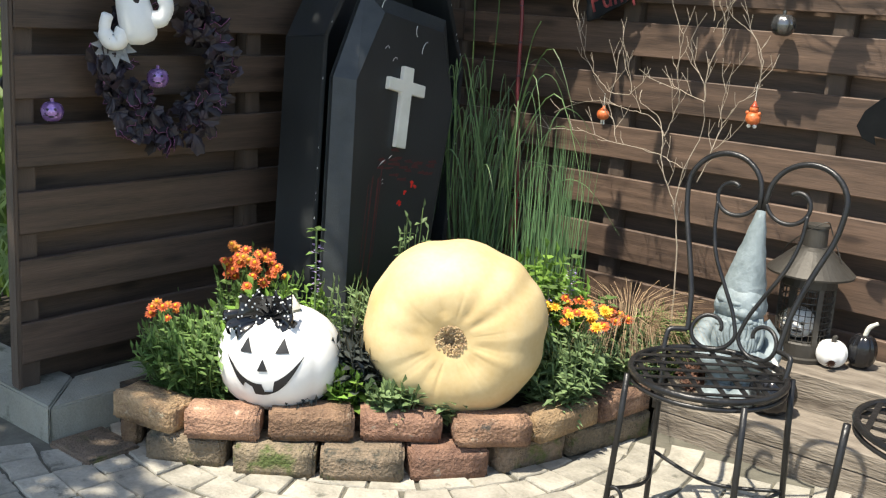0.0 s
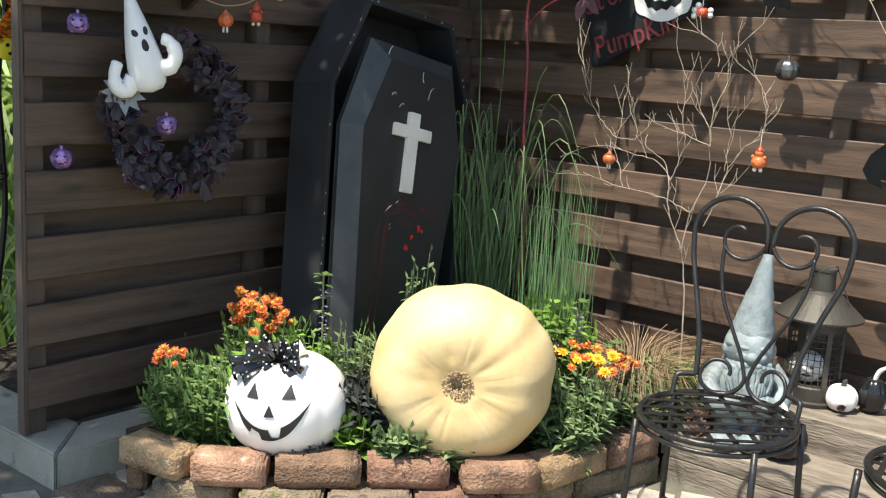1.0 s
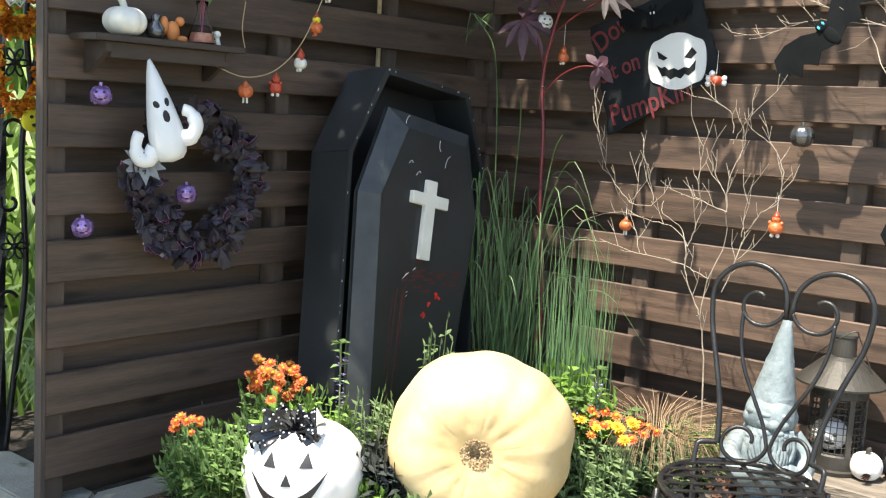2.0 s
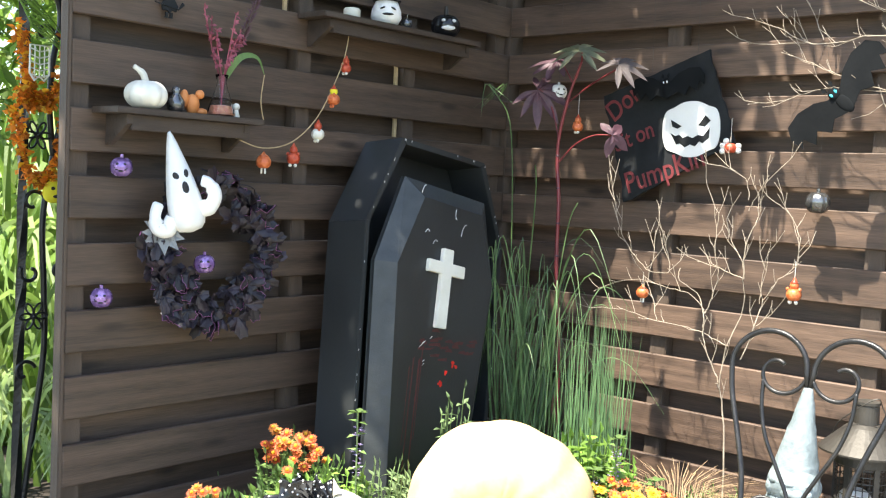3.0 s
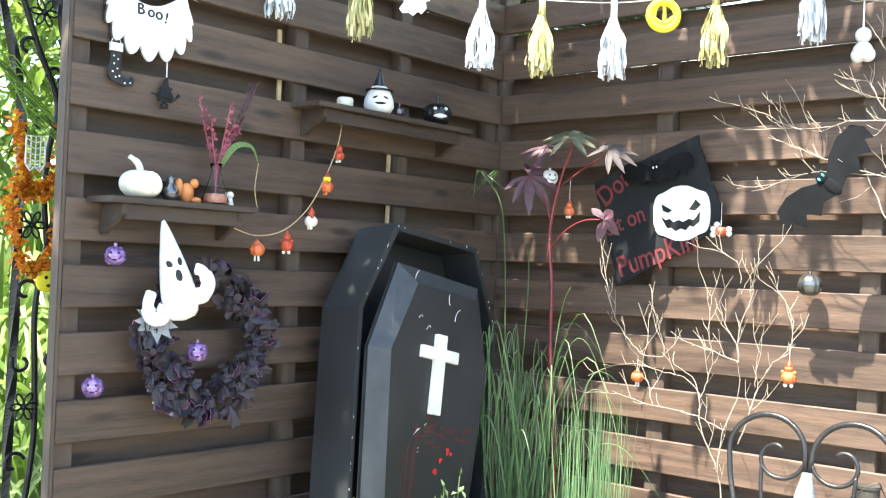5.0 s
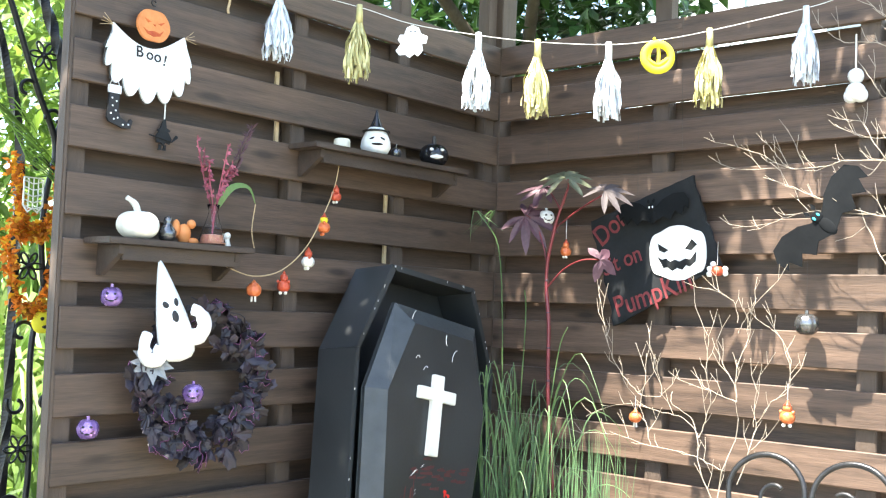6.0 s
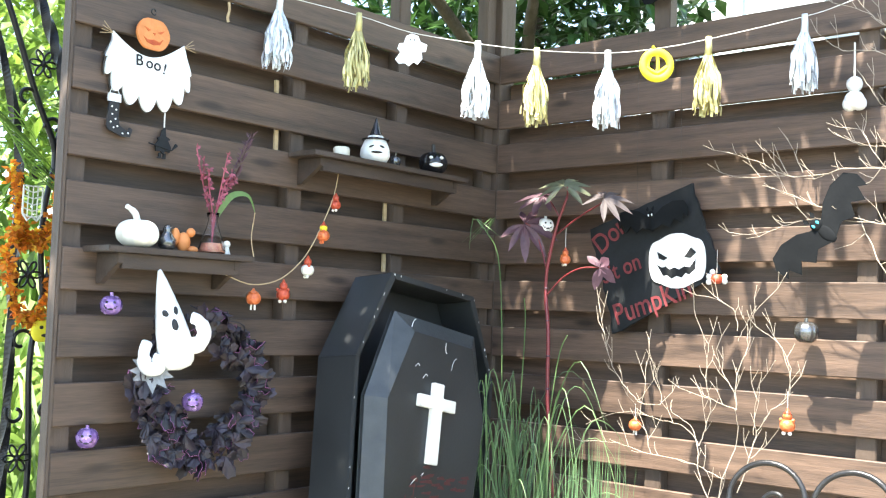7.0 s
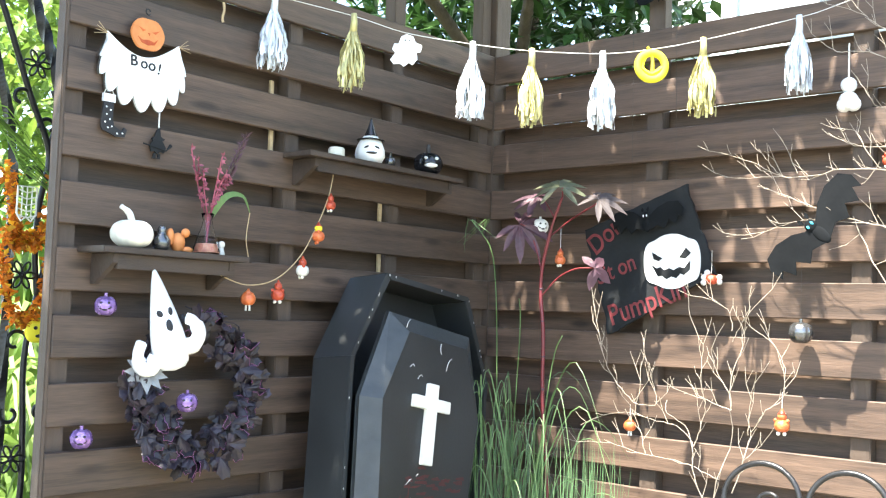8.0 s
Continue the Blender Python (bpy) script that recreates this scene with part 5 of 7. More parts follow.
shelf("wall_shelf", -1.885, -1.378, 1.447, "dark stained wooden wall shelf with brackets")
shelf("wall_shelf", -1.148, -0.352, 1.818, "long dark stained wooden wall shelf with brackets")
small_pumpkin("white_pumpkin", 0.085, -1.765, 1.447, 0.062, 0.082, M_CREAM, "cream white pumpkin with long curved stem on the shelf", M_CREAM, 10, 0.035, 0.04).rotation_euler.z = radians(-90)
small_pumpkin("dark_pumpkin", 0.08, -0.705, 1.818, 0.021, 0.042, M_PEWTER, "tiny dark metal pumpkin on the shelf", M_PEWTER, 8, 0.016, 0.004)
bp_ = small_pumpkin("black_pumpkin", 0.085, -0.500, 1.818, 0.056, 0.085, M_GLOSSBLACK, "black pumpkin with white carved grin on the shelf", M_ZINC, 10, 0.03, -0.008)
bp_.rotation_euler.z = radians(-38)
for dy, dz, w, h in ((-0.018, 0.058, 0.008, 0.006), (0.022, 0.058, 0.008, 0.006), (0.002, 0.032, 0.026, 0.009)):
    part("white_mark", G().ball((0.049, dy, dz), (0.008, w, h), 8), M_SPOT, bp_)
cand = part("candle", G().lathe([(0.026, 0), (0.029, 0.004), (0.029, 0.03), (0.024, 0.036), (0.0, 0.036)], 20, pose(0.08, -0.975, 1.818)), M_BOXWOOD, smooth=True)
tagged(cand, "short cream candle block on the shelf", "candle")
wp = thing("witch_pumpkin", "white pear-shaped pumpkin face with black witch hat", "pumpkin", pose(0.085, -0.815, 1.818, 0, 0, -38))
part("body", G().lathe([(0.01, 0), (0.042, 0.003), (0.055, 0.028), (0.052, 0.052), (0.040, 0.08), (0.026, 0.098), (0.005, 0.104)], 32, Matrix(), 9, 0.04), M_WHITE, wp, smooth=True)
part("hat", G().lathe([(0.05, 0.082), (0.05, 0.086), (0.026, 0.092), (0.022, 0.105), (0.012, 0.13), (0.004, 0.158), (0.001, 0.165)], 24), M_GLOSSBLACK, wp, "black witch hat", smooth=True)
for dy, dz, w, h in ((-0.020, 0.054, 0.010, 0.0032), (0.018, 0.054, 0.010, 0.0032), (-0.001, 0.033, 0.020, 0.0045)):
    part("painted_mark", G().ball((0.049 if dz > 0.05 else 0.054, dy, dz), (0.008, w, h), 8, pose(0, 0, 0, 25 if dy < -0.01 else (-25 if dy > 0.01 else 0), 0, 0)), M_BLACK, wp)
# figures and vase on the short shelf
fig = part("dark_figurine", G().lathe([(0.016, 0), (0.026, 0.012), (0.026, 0.032), (0.014, 0.048), (0.012, 0.054), (0.014, 0.062), (0.010, 0.072), (0.0, 0.076)], 18, pose(0.09, -1.668, 1.447)), M_PEWTER, smooth=True)
tagged(fig, "small pewter figurine on the shelf", "figurine")
sq = G().ball((0.09, -1.612, 1.475), (0.02, 0.022, 0.03), 12).ball((0.095, -1.59, 1.505), 0.014, 10).ball((0.09, -1.64, 1.49), (0.012, 0.014, 0.026), 10).ball((0.1, -1.585, 1.455), (0.012, 0.02, 0.010), 8)
tagged(part("animal_figurine", sq, M_PAINTOR, smooth=True), "small orange and white animal figurine on the shelf", "figurine")
vase = thing("glass_vase", "clear conical glass flask with pink gravel and red twigs", "vase", pose(0.085, -1.505, 1.447))
part("glass", G().lathe([(0.0, 0.0), (0.040, 0.001), (0.043, 0.008), (0.032, 0.045), (0.018, 0.085), (0.014, 0.105), (0.020, 0.125), (0.018, 0.126), (0.012, 0.105), (0.016, 0.085), (0.029, 0.045), (0.039, 0.010), (0.0, 0.004)], 28), M_GLASS, vase, smooth=True)
part("gravel", G().lathe([(0.0, 0.0045), (0.037, 0.006), (0.037, 0.012), (0.031, 0.032), (0.0, 0.034)], 20), M_WATER, vase, "pink and orange gravel")
rg, lg2 = G(), G()
for _ in range(7):
    a = R.uniform(0, 6.28)
    d = Vector((0.3 * math.cos(a), math.sin(a), 0))
    path = smooth_path([(0, 0, 0.03), (0.006 * math.cos(a), 0.006 * math.sin(a), 0.11), tuple(d * 0.04 + Vector((0, 0, 0.2))), tuple(d * R.uniform(0.05, 0.09) + Vector((0.01, 0, R.uniform(0.22, 0.32))))], 4)
    rg.tube(path, 0.0022, 5)
    for c in path[6:]:
        for _k in range(3):
            b = R.uniform(0, 6.28)
            lg2.leaf(c, (0.6, math.cos(b), math.sin(b)), (1, 0, 0.3), R.uniform(0.010, 0.020), 0.009)
part("red_twig", rg, M_PINKSTEM, vase)
tagged(part("red_foliage", lg2, M_PINKSTEM, vase), kind="stuff")
fg = G().tube(smooth_path([(0, 0, 0.05), (0.0, 0.04, 0.2), (0.0, 0.10, 0.33), (0, 0.135, 0.39)], 5), 0.002, 5)
for i in range(90):
    t = 0.55 + 0.45 * i / 90
    c = Vector((0, 0.135 * t ** 1.3, 0.39 * t))
    b = R.uniform(0, 6.28)
    fg.leaf(c, (math.cos(b), math.sin(b) + 0.3, 0.8), (1, 0, 0), 0.026, 0.005)
part("grass_plume", fg, M_CASTOR, vase, "dark purple grass plume")
part("green_blade", G().blade(smooth_path([(0, 0.01, 0.12), (0.01, 0.06, 0.185), (0.02, 0.115, 0.19), (0.02, 0.145, 0.14)], 5), 0.022, Vector((1, 0, 0.4))), M_LEAF, vase, "curved green leaf blade")
part("trailing_stem", G().tube(smooth_path([(0.02, 0.145, 0.14), (0.02, 0.135, 0.06), (0.03, 0.14, 0.0)], 4), 0.0016, 4), M_JUTE, vase)
peg = part("peg_figure", G().lathe([(0.010, 0), (0.012, 0.004), (0.007, 0.02), (0.007, 0.024)], 14, pose(0.09, -1.452, 1.447)).ball((0.09, -1.452, 1.481), 0.011), M_CREAM, smooth=True)
tagged(peg, "small pale wooden peg figure on the shelf", "figurine")

# ---- wreath, ghost and baubles ----
wreath = thing("wreath", "dark purple-black leaf wreath with glitter edges on the fence", "wreath", Matrix.Translation((0.055, -1.515, 1.045)))
vine, glit = G(), G()
vine.tube([(0.0, 0.205 * math.cos(2 * math.pi * i / 40) + 0.004 * math.sin(i * 2.1), 0.205 * math.sin(2 * math.pi * i / 40)) for i in range(41)], 0.010, 8, False)
for i in range(16):
    a = R.uniform(0, 6.283)
    b = a + R.uniform(0.5, 1.0)
    vine.tube(smooth_path([(0.01 * math.sin(i), 0.19 * math.cos(a), 0.19 * math.sin(a)), (0.045, R.uniform(0.17, 0.25) * math.cos((a + b) / 2), R.uniform(0.17, 0.25) * math.sin((a + b) / 2)), (0.03, R.uniform(0.15, 0.27) * math.cos(b), R.uniform(0.15, 0.27) * math.sin(b))], 4), 0.0022, 5)


def wreath_leaf(c, d, nrm, size):
    """A ruffled five-lobed fabric leaf with a toothed, glittering edge."""
    d, nrm = Vector(d).normalized(), Vector(nrm).normalized()
    side = d.cross(nrm).normalized()
    nrm = side.cross(d)
    rim, n = [], 25
    ph, curl = R.uniform(0, 6.28), R.uniform(-0.8, 0.8)
    for i in range(n):
        t = -2.55 + 5.1 * i / (n - 1)
        k = size * (0.40 + 0.72 * abs(math.cos(t * 1.57)) ** 1.1) * (1.0 if i % 2 else 0.84) * (1 - 0.12 * abs(t))
        k2 = (k / size) ** 2
        rim.append(c + (d * math.cos(t) + side * math.sin(t)) * k + nrm * size * (0.15 * math.sin(t * 3.3 + ph) - curl * 0.30 * k2) + d * size * 0.3)
    mid = [c.lerp(p_, 0.5) + nrm * size * 0.07 for p_ in rim]
    g = G().add([c] + mid + rim, [(0, i + 1, i + 2) for i in range(n - 1)] + [(1 + i, 1 + n + i, 2 + n + i, 2 + i) for i in range(n - 1)])
    part("leaf", g, M_WREATH, wreath)
    if R.random() < 0.55:
        a0 = R.randint(0, 12)
        glit.tube([p_ + nrm * 0.001 for p_ in rim[a0:a0 + R.randint(5, 11)]], 0.0011, 4)


for i in range(150):
    a = R.uniform(0, 6.283)
    if 1.5 < a < 2.9 and R.random() < 0.5:
        continue
    rr = 0.180 + R.gauss(0, 0.034)
    b = a + R.uniform(-1.6, 1.6)
    wreath_leaf(Vector((R.uniform(0.0, 0.055), rr * math.cos(a), rr * math.sin(a))), (R.uniform(0.0, 0.7), math.cos(b), math.sin(b) - 0.3), (0.8, R.uniform(-1.1, 0.8), R.uniform(-0.9, 1.0)), R.uniform(0.030, 0.056))
part("vine_ring", vine, M_WREATH, wreath)
tagged(part("glitter_edge", glit, M_GLITTER, wreath, "purple glitter"), kind="stuff")
ghost = thing("ghost_ornament", "white ghost ornament with black eyes hung on the wreath", "ghost ornament", pose(0.13, -1.672, 1.243, 0, 0, -36) @ pose(0, 0, 0, 14, 0, 0) @ Matrix.Diagonal((0.92, 0.90, 0.97, 1)))
gp = [(0.003, 0.158), (0.008, 0.148), (0.017, 0.12), (0.026, 0.085), (0.035, 0.05), (0.044, 0.01), (0.052, -0.03), (0.057, -0.07), (0.056, -0.105), (0.050, -0.128), (0.036, -0.143), (0.004, -0.150)]
part("body", G().lathe(gp[::-1], 26, Matrix(), squash=1.0), M_WHITE, ghost, smooth=True)
for s in (-1, 1):
    pts = [(0.01, s * 0.042, -0.085), (0.014, s * 0.075, -0.085), (0.018, s * 0.098, -0.055), (0.020, s * 0.088, -0.018), (0.022, s * 0.066, -0.004)] if s > 0 else [(0.01, -0.045, -0.10), (0.014, -0.072, -0.128), (0.020, -0.098, -0.118), (0.022, -0.098, -0.080), (0.024, -0.078, -0.045)]
    part("arm", G().tube(smooth_path(pts, 5), [0.026] * 6 + [0.023] * 8 + [0.018] * 6 + [0.012], 12), M_WHITE, ghost, smooth=True)
for dy, dz, w, h, rot in ((-0.008, 0.022, 0.0095, 0.013, 30), (0.024, 0.024, 0.008, 0.014, -10), (0.014, -0.018, 0.011, 0.021, 0)):
    part("painted_mark", G().ball((math.sqrt(max(0.0445 ** 2 - dy * dy, 0)) - 0.22 * dz, dy, dz), (0.0055, w, h), 10, pose(0, 0, 0, rot, 0, math.degrees(math.atan2(dy, 0.042)))), M_BLACK, ghost)
ruff = part("grey_ruff", G().ball((-0.006, -0.085, -0.135), (0.008, 0.035, 0.03), 10), M_GREYRUFF, ghost, "pointed grey ruff")
for i in range(11):
    a = 2 * math.pi * i / 11
    part("ruff_point", G().leaf((-0.004, -0.085, -0.135), (0.25, math.cos(a), math.sin(a) * 0.8), (1, 0, 0), 0.070, 0.036, 0.2), M_GREYRUFF, ruff)


def bauble(x, y, z, r, material, label, string=0.0, eyes=True):
    b = thing("pumpkin_bauble", label, "bauble", pose(x, y, z, 0, 0, -34), "pumpkin baubles on the fence")
    part("body", G().lathe(pumpkin_profile(r, r * 1.8, 0.15), 36, Matrix(), 9, 0.08), material, b, smooth=True)
    part("cap", G().tube([(0, 0, r * 0.75), (0, 0, r * 1.15)], r * 0.16, 8), material, b)
    if eyes:
        for dy, dz, w, h in ((-0.3, 0.25, 0.15, 0.14), (0.3, 0.25, 0.15, 0.14), (0, -0.36, 0.26, 0.09), (-0.34, -0.24, 0.16, 0.08), (0.34, -0.24, 0.16, 0.08), (0.50, -0.10, 0.08, 0.08), (-0.50, -0.10, 0.08, 0.08)):
            q = math.sqrt(1 - dy * dy) * 0.93
            part("painted_mark", G().ball((q * r * 0.97, dy * r, dz * r), (0.1 * r, w * r, h * r), 8), M_BLACK, b)
    if string:
        part("hanging_thread", G().tube([(0, 0, r), (0, 0.002, r + string)], 0.0004, 4), M_ZINC, b)


bauble(0.025, -1.80, 1.281, 0.032, M_PURPLE, "shiny purple pumpkin bauble with a painted grin")
bauble(0.012, -1.845, 0.906, 0.032, M_PURPLE, "shiny purple pumpkin bauble resting on a fence board")
bauble(0.11, -1.565, 1.004, 0.032, M_PURPLE, "shiny purple pumpkin bauble on the wreath")
bauble(1.358, -0.062, 1.272, 0.040, M_PEWTER, "silver pumpkin bauble hanging before the fence", 0.5, False)
bauble(0.40, -0.20, 1.64, 0.032, M_WHITE, "white pumpkin bauble hanging behind the castor leaves", 0.4)


# ---- flat painted ornaments ----
def ring_outline(fn, n):
    return [fn(2 * math.pi * i / n) for i in range(n)]


boo = thing("boo_sign", "white wooden ghost-shirt sign with orange pumpkin head on the fence", "sign", ON_LEFT @ Matrix.Translation((-1.71, 1.98, 0.012)))


def shirt_mesh(grow, z0, z1):
    """A shirt with a curved neckline and pointed feathery hem."""
    n, up, lowr = 144, [], []
    for i in range(n + 1):
        t = i / n
        a = radians(-205) + t * radians(228)
        tongue = abs(math.sin(t * math.pi * 9)) ** 0.85 if 0.02 < t < 0.98 else 0.3
        up.append((-0.128 + 0.244 * t, 0.092 + 0.008 * t - 0.056 * math.sin(math.pi * t)))
        lowr.append((0.138 * math.cos(a) + 0.010 * math.cos(a) * tongue, 0.022 + 0.104 * math.sin(a) - 0.042 * tongue * (0.45 + 0.55 * math.sin(math.pi * t))))
    pts = [((x * grow), (y * grow)) for x, y in up + lowr]
    k = n + 1
    g = G()
    g.add([(x, y, z1) for x, y in pts] + [(x, y, z0) for x, y in pts],
          [(k + i, k + i + 1, i + 1, i) for i in range(n)] + [(2 * k + i, 2 * k + i + 1, 3 * k + i + 1, 3 * k + i) for i in range(n)]
          + [(3 * k + i, 3 * k + i + 1, k + i + 1, k + i) for i in range(n)] + [(i, i + 1, 2 * k + i + 1, 2 * k + i) for i in range(n)])
    return g


part("shirt_panel", shirt_mesh(1.0, 0.0, 0.008), M_WHITE, boo)
part("shirt_edge", shirt_mesh(1.03, -0.004, -0.0008), M_ZINC, boo)
part("pumpkin_head", G().prism(ring_outline(lambda a: (0.055 * math.cos(a) * (1 + 0.05 * math.cos(2 * a)), 0.108 + 0.05 * math.sin(a) * (1 - 0.07 * math.cos(4 * a))), 28), 0.009, 0.018), M_PAINTOR, boo, "orange painted pumpkin head", bevel=0.002)
for o in ([(-0.034, 0.126), (-0.010, 0.118), (-0.020, 0.114)], [(0.038, 0.126), (0.012, 0.116), (0.024, 0.113)], [(-0.004, 0.112), (0.006, 0.112), (0.003, 0.105)]):
    part("painted_mark", G().prism(o, 0.0185, 0.0195), M_RUST, boo)
part("painted_grin", G().prism([(-0.036, 0.096), (-0.02, 0.088), (0.0, 0.092), (0.02, 0.088), (0.034, 0.100), (0.022, 0.080), (0.0, 0.075), (-0.022, 0.080)], 0.0185, 0.0195), M_RUST, boo)
for ch, x, y, size, rot in (("B", -0.050, 0.008, 0.046, 4), ("o", -0.017, 0.009, 0.046, -8), ("o", 0.012, 0.004, 0.048, 6), ("!", 0.041, 0.000, 0.046, -10)):
    lettering("lettering", ch, size, Matrix.Translation((x, y, 0.0085)) @ pose(0, 0, 0, 0, 0, rot), M_BLACK, boo, 0.001, 0.0006)
part("hook", G().tube(coil((0, 0.178), 0.006, 0.010, 0, 5.5, 14, lambda u, w: (u, w, 0.012)), 0.0022, 5), M_IRON, boo)
for s, x0, y0 in ((-1, -0.13, 0.09), (1, 0.115, 0.10)):
    for i in range(4):
        part("raffia_strand", G().tube([(x0, y0 - 0.005, 0.009), (x0 + s * (0.03 + 0.004 * i), y0 + 0.022 - 0.012 * i, 0.010)], 0.001, 4), M_JUTE, boo)
boot = [(-0.016, 0.045), (0.016, 0.045), (0.014, 0.0), (0.020, -0.022), (0.046, -0.035), (0.054, -0.022), (0.062, -0.028), (0.056, -0.050), (0.030, -0.052), (-0.004, -0.042), (-0.016, -0.038), (-0.022, -0.028)]
bt = thing("boot_charm", "black polka-dot witch boot charm hanging from the sign", "charm", ON_LEFT @ Matrix.Translation((-1.822, 1.822, 0.014)))
part("boot", G().prism(boot[::-1], 0, 0.008, centre=(0, -0.01)), M_BLACK, bt)
part("cuff", G().box((-0.019, 0.045, -0.001), (0.019, 0.068, 0.010)), M_SPOT, bt, "white cuff")
dg = G()
for x, y in ((-0.008, 0.03), (0.006, 0.022), (-0.006, 0.008), (0.005, -0.005), (-0.01, -0.015), (0.012, -0.025), (0.0, -0.03), (0.03, -0.043), (0.048, -0.04)):
    dg.ball((x, y, 0.008), 0.003, 6)
part("dots", dg, M_SPOT, bt)
part("hanging_thread", G().tube([(-0.017, 0.066, 0.004), (0.0, 0.105, 0.004), (0.017, 0.066, 0.004)], 0.0015, 4), M_STRING, bt)
wc = thing("witch_charm", "black felt witch charm hanging from the sign", "charm", ON_LEFT @ Matrix.Translation((-1.652, 1.775, 0.014)))
part("hat", G().prism([(-0.020, 0.010), (-0.010, 0.016), (-0.004, 0.036), (0.006, 0.046), (0.010, 0.018), (0.024, 0.012), (0.022, 0.007), (-0.018, 0.005)][::-1], 0, 0.006), M_CARD, wc)
part("cape", G().prism([(-0.014, 0.0055), (0.016, 0.0065), (0.030, -0.014), (0.024, -0.030), (0.010, -0.026), (0.002, -0.036), (-0.008, -0.028), (-0.022, -0.030), (-0.026, -0.012)][::-1], 0, 0.006), M_CARD, wc)
part("broom", G().tube([(-0.050, -0.010, 0.007), (0.030, -0.022, 0.007), (0.046, -0.004, 0.007)], [0.0025, 0.0025, 0.006], 6), M_CARD, wc)
for x in (-0.008, 0.008):
    part("boot", G().prism([(x - 0.004, -0.034), (x + 0.004, -0.034), (x + 0.004, -0.050), (x - 0.010, -0.050), (x - 0.004, -0.045)][::-1], 0.0, 0.005), M_CARD, wc)
part("hanging_thread", G().tube([(0.003, 0.044, 0.003), (0.003, 0.09, 0.003)], 0.0022, 4), M_STRING, wc)
rope = thing("rope_end", "short twisted rope end hanging from a board", "rope")
part("rope", G().tube(smooth_path([(0.012, -1.43, 2.26), (0.014, -1.428, 2.235), (0.012, -1.432, 2.21), (0.014, -1.43, 2.195)], 3), 0.0045, 6), M_JUTE, rope)
for y, z0, z1 in ((-1.185, 2.03, 1.975), (-1.178, 1.895, 1.84), (-1.18, 2.15, 2.21), (-0.637, 1.70, 1.65), (-0.632, 1.51, 1.46)):
    tagged(part("bamboo_slip", G().box((-0.008, y - 0.007, z1 - 0.03), (0.0012, y + 0.007, z0 + 0.03), Matrix.Translation((-0.026, 0, 0))), M_JUTE), "pale wooden slip tucked between the boards", "slip", "wooden slips in the fence")

# ---- warning board on the right fence ----
warn = thing("warning_board", "black ragged wooden board with white pumpkin face and red lettering", "sign", ON_RIGHT @ Matrix.Translation((0, 0, 0.035)))
quad = [(0.925, 1.790), (1.045, 1.468), (0.620, 1.236), (0.505, 1.635)]
ragged = []
for i in range(4):
    a, b = Vector(quad[i]), Vector(quad[(i + 1) % 4])
    nn = 14
    for j in range(nn):
        q = a.lerp(b, j / nn)
        w = 0.006 if i in (0, 2) else 0.0015
        ragged.append((q.x + R.uniform(-w, w), q.y + R.uniform(-w, w)))
part("board", G().prism(ragged[::-1], 0, 0.014), M_CARD, warn)
FACE = Matrix.Translation((0.878, 1.512, 0.0145)) @ pose(0, 0, 0, 0, 0, 3)
part("pumpkin_face", G().prism(ring_outline(lambda a: (math.copysign(0.113 * abs(math.cos(a)) ** 0.72, math.cos(a)), math.copysign((0.094 - 0.006 * math.cos(a * 6)) * abs(math.sin(a)) ** 0.72, math.sin(a))), 48), 0, 0.004, FACE), M_WHITE, warn, "white painted pumpkin face")
for o in ([(-0.078, 0.038), (-0.035, 0.012), (-0.052, 0.004), (-0.072, 0.012)], [(0.030, 0.012), (0.058, 0.046), (0.078, 0.026), (0.055, 0.006)]):
    part("painted_eye", G().prism(o[::-1], 0.0045, 0.0055, FACE), M_CARD, warn)
teeth = [(-0.080, -0.010), (-0.060, -0.022), (-0.045, -0.018), (-0.030, -0.030), (-0.010, -0.024), (0.008, -0.032), (0.030, -0.022), (0.050, -0.026), (0.075, 0.002), (0.072, -0.034), (0.048, -0.052), (0.034, -0.046), (0.018, -0.062), (-0.002, -0.055), (-0.022, -0.064), (-0.040, -0.050), (-0.056, -0.052)]
part("painted_mouth", G().prism(teeth[::-1], 0.0045, 0.0055, FACE, centre=(0, -0.035)), M_CARD, warn)
for word, x, z, size, rot, shear in (("Dont", 0.555, 1.535, 0.110, 40, 0), ("Sit on", 0.572, 1.425, 0.092, 21, 0), ("PumpKin", 0.632, 1.272, 0.112, 20, 0)):
    lettering("lettering", word, size, Matrix.Translation((x, z, 0.0155)) @ pose(0, 0, 0, 0, 0, rot) @ Matrix.Diagonal((0.82, 1, 1, 1)), M_RED, warn, 0.0008, 0.0008)
for x, z in ((0.705, 1.72), (0.885, 1.75)):
    part("hanging_thread", G().tube([(x, z, 0.01), (x - 0.006, 2.5, 0.02)], 0.0005, 4), M_ZINC, warn)


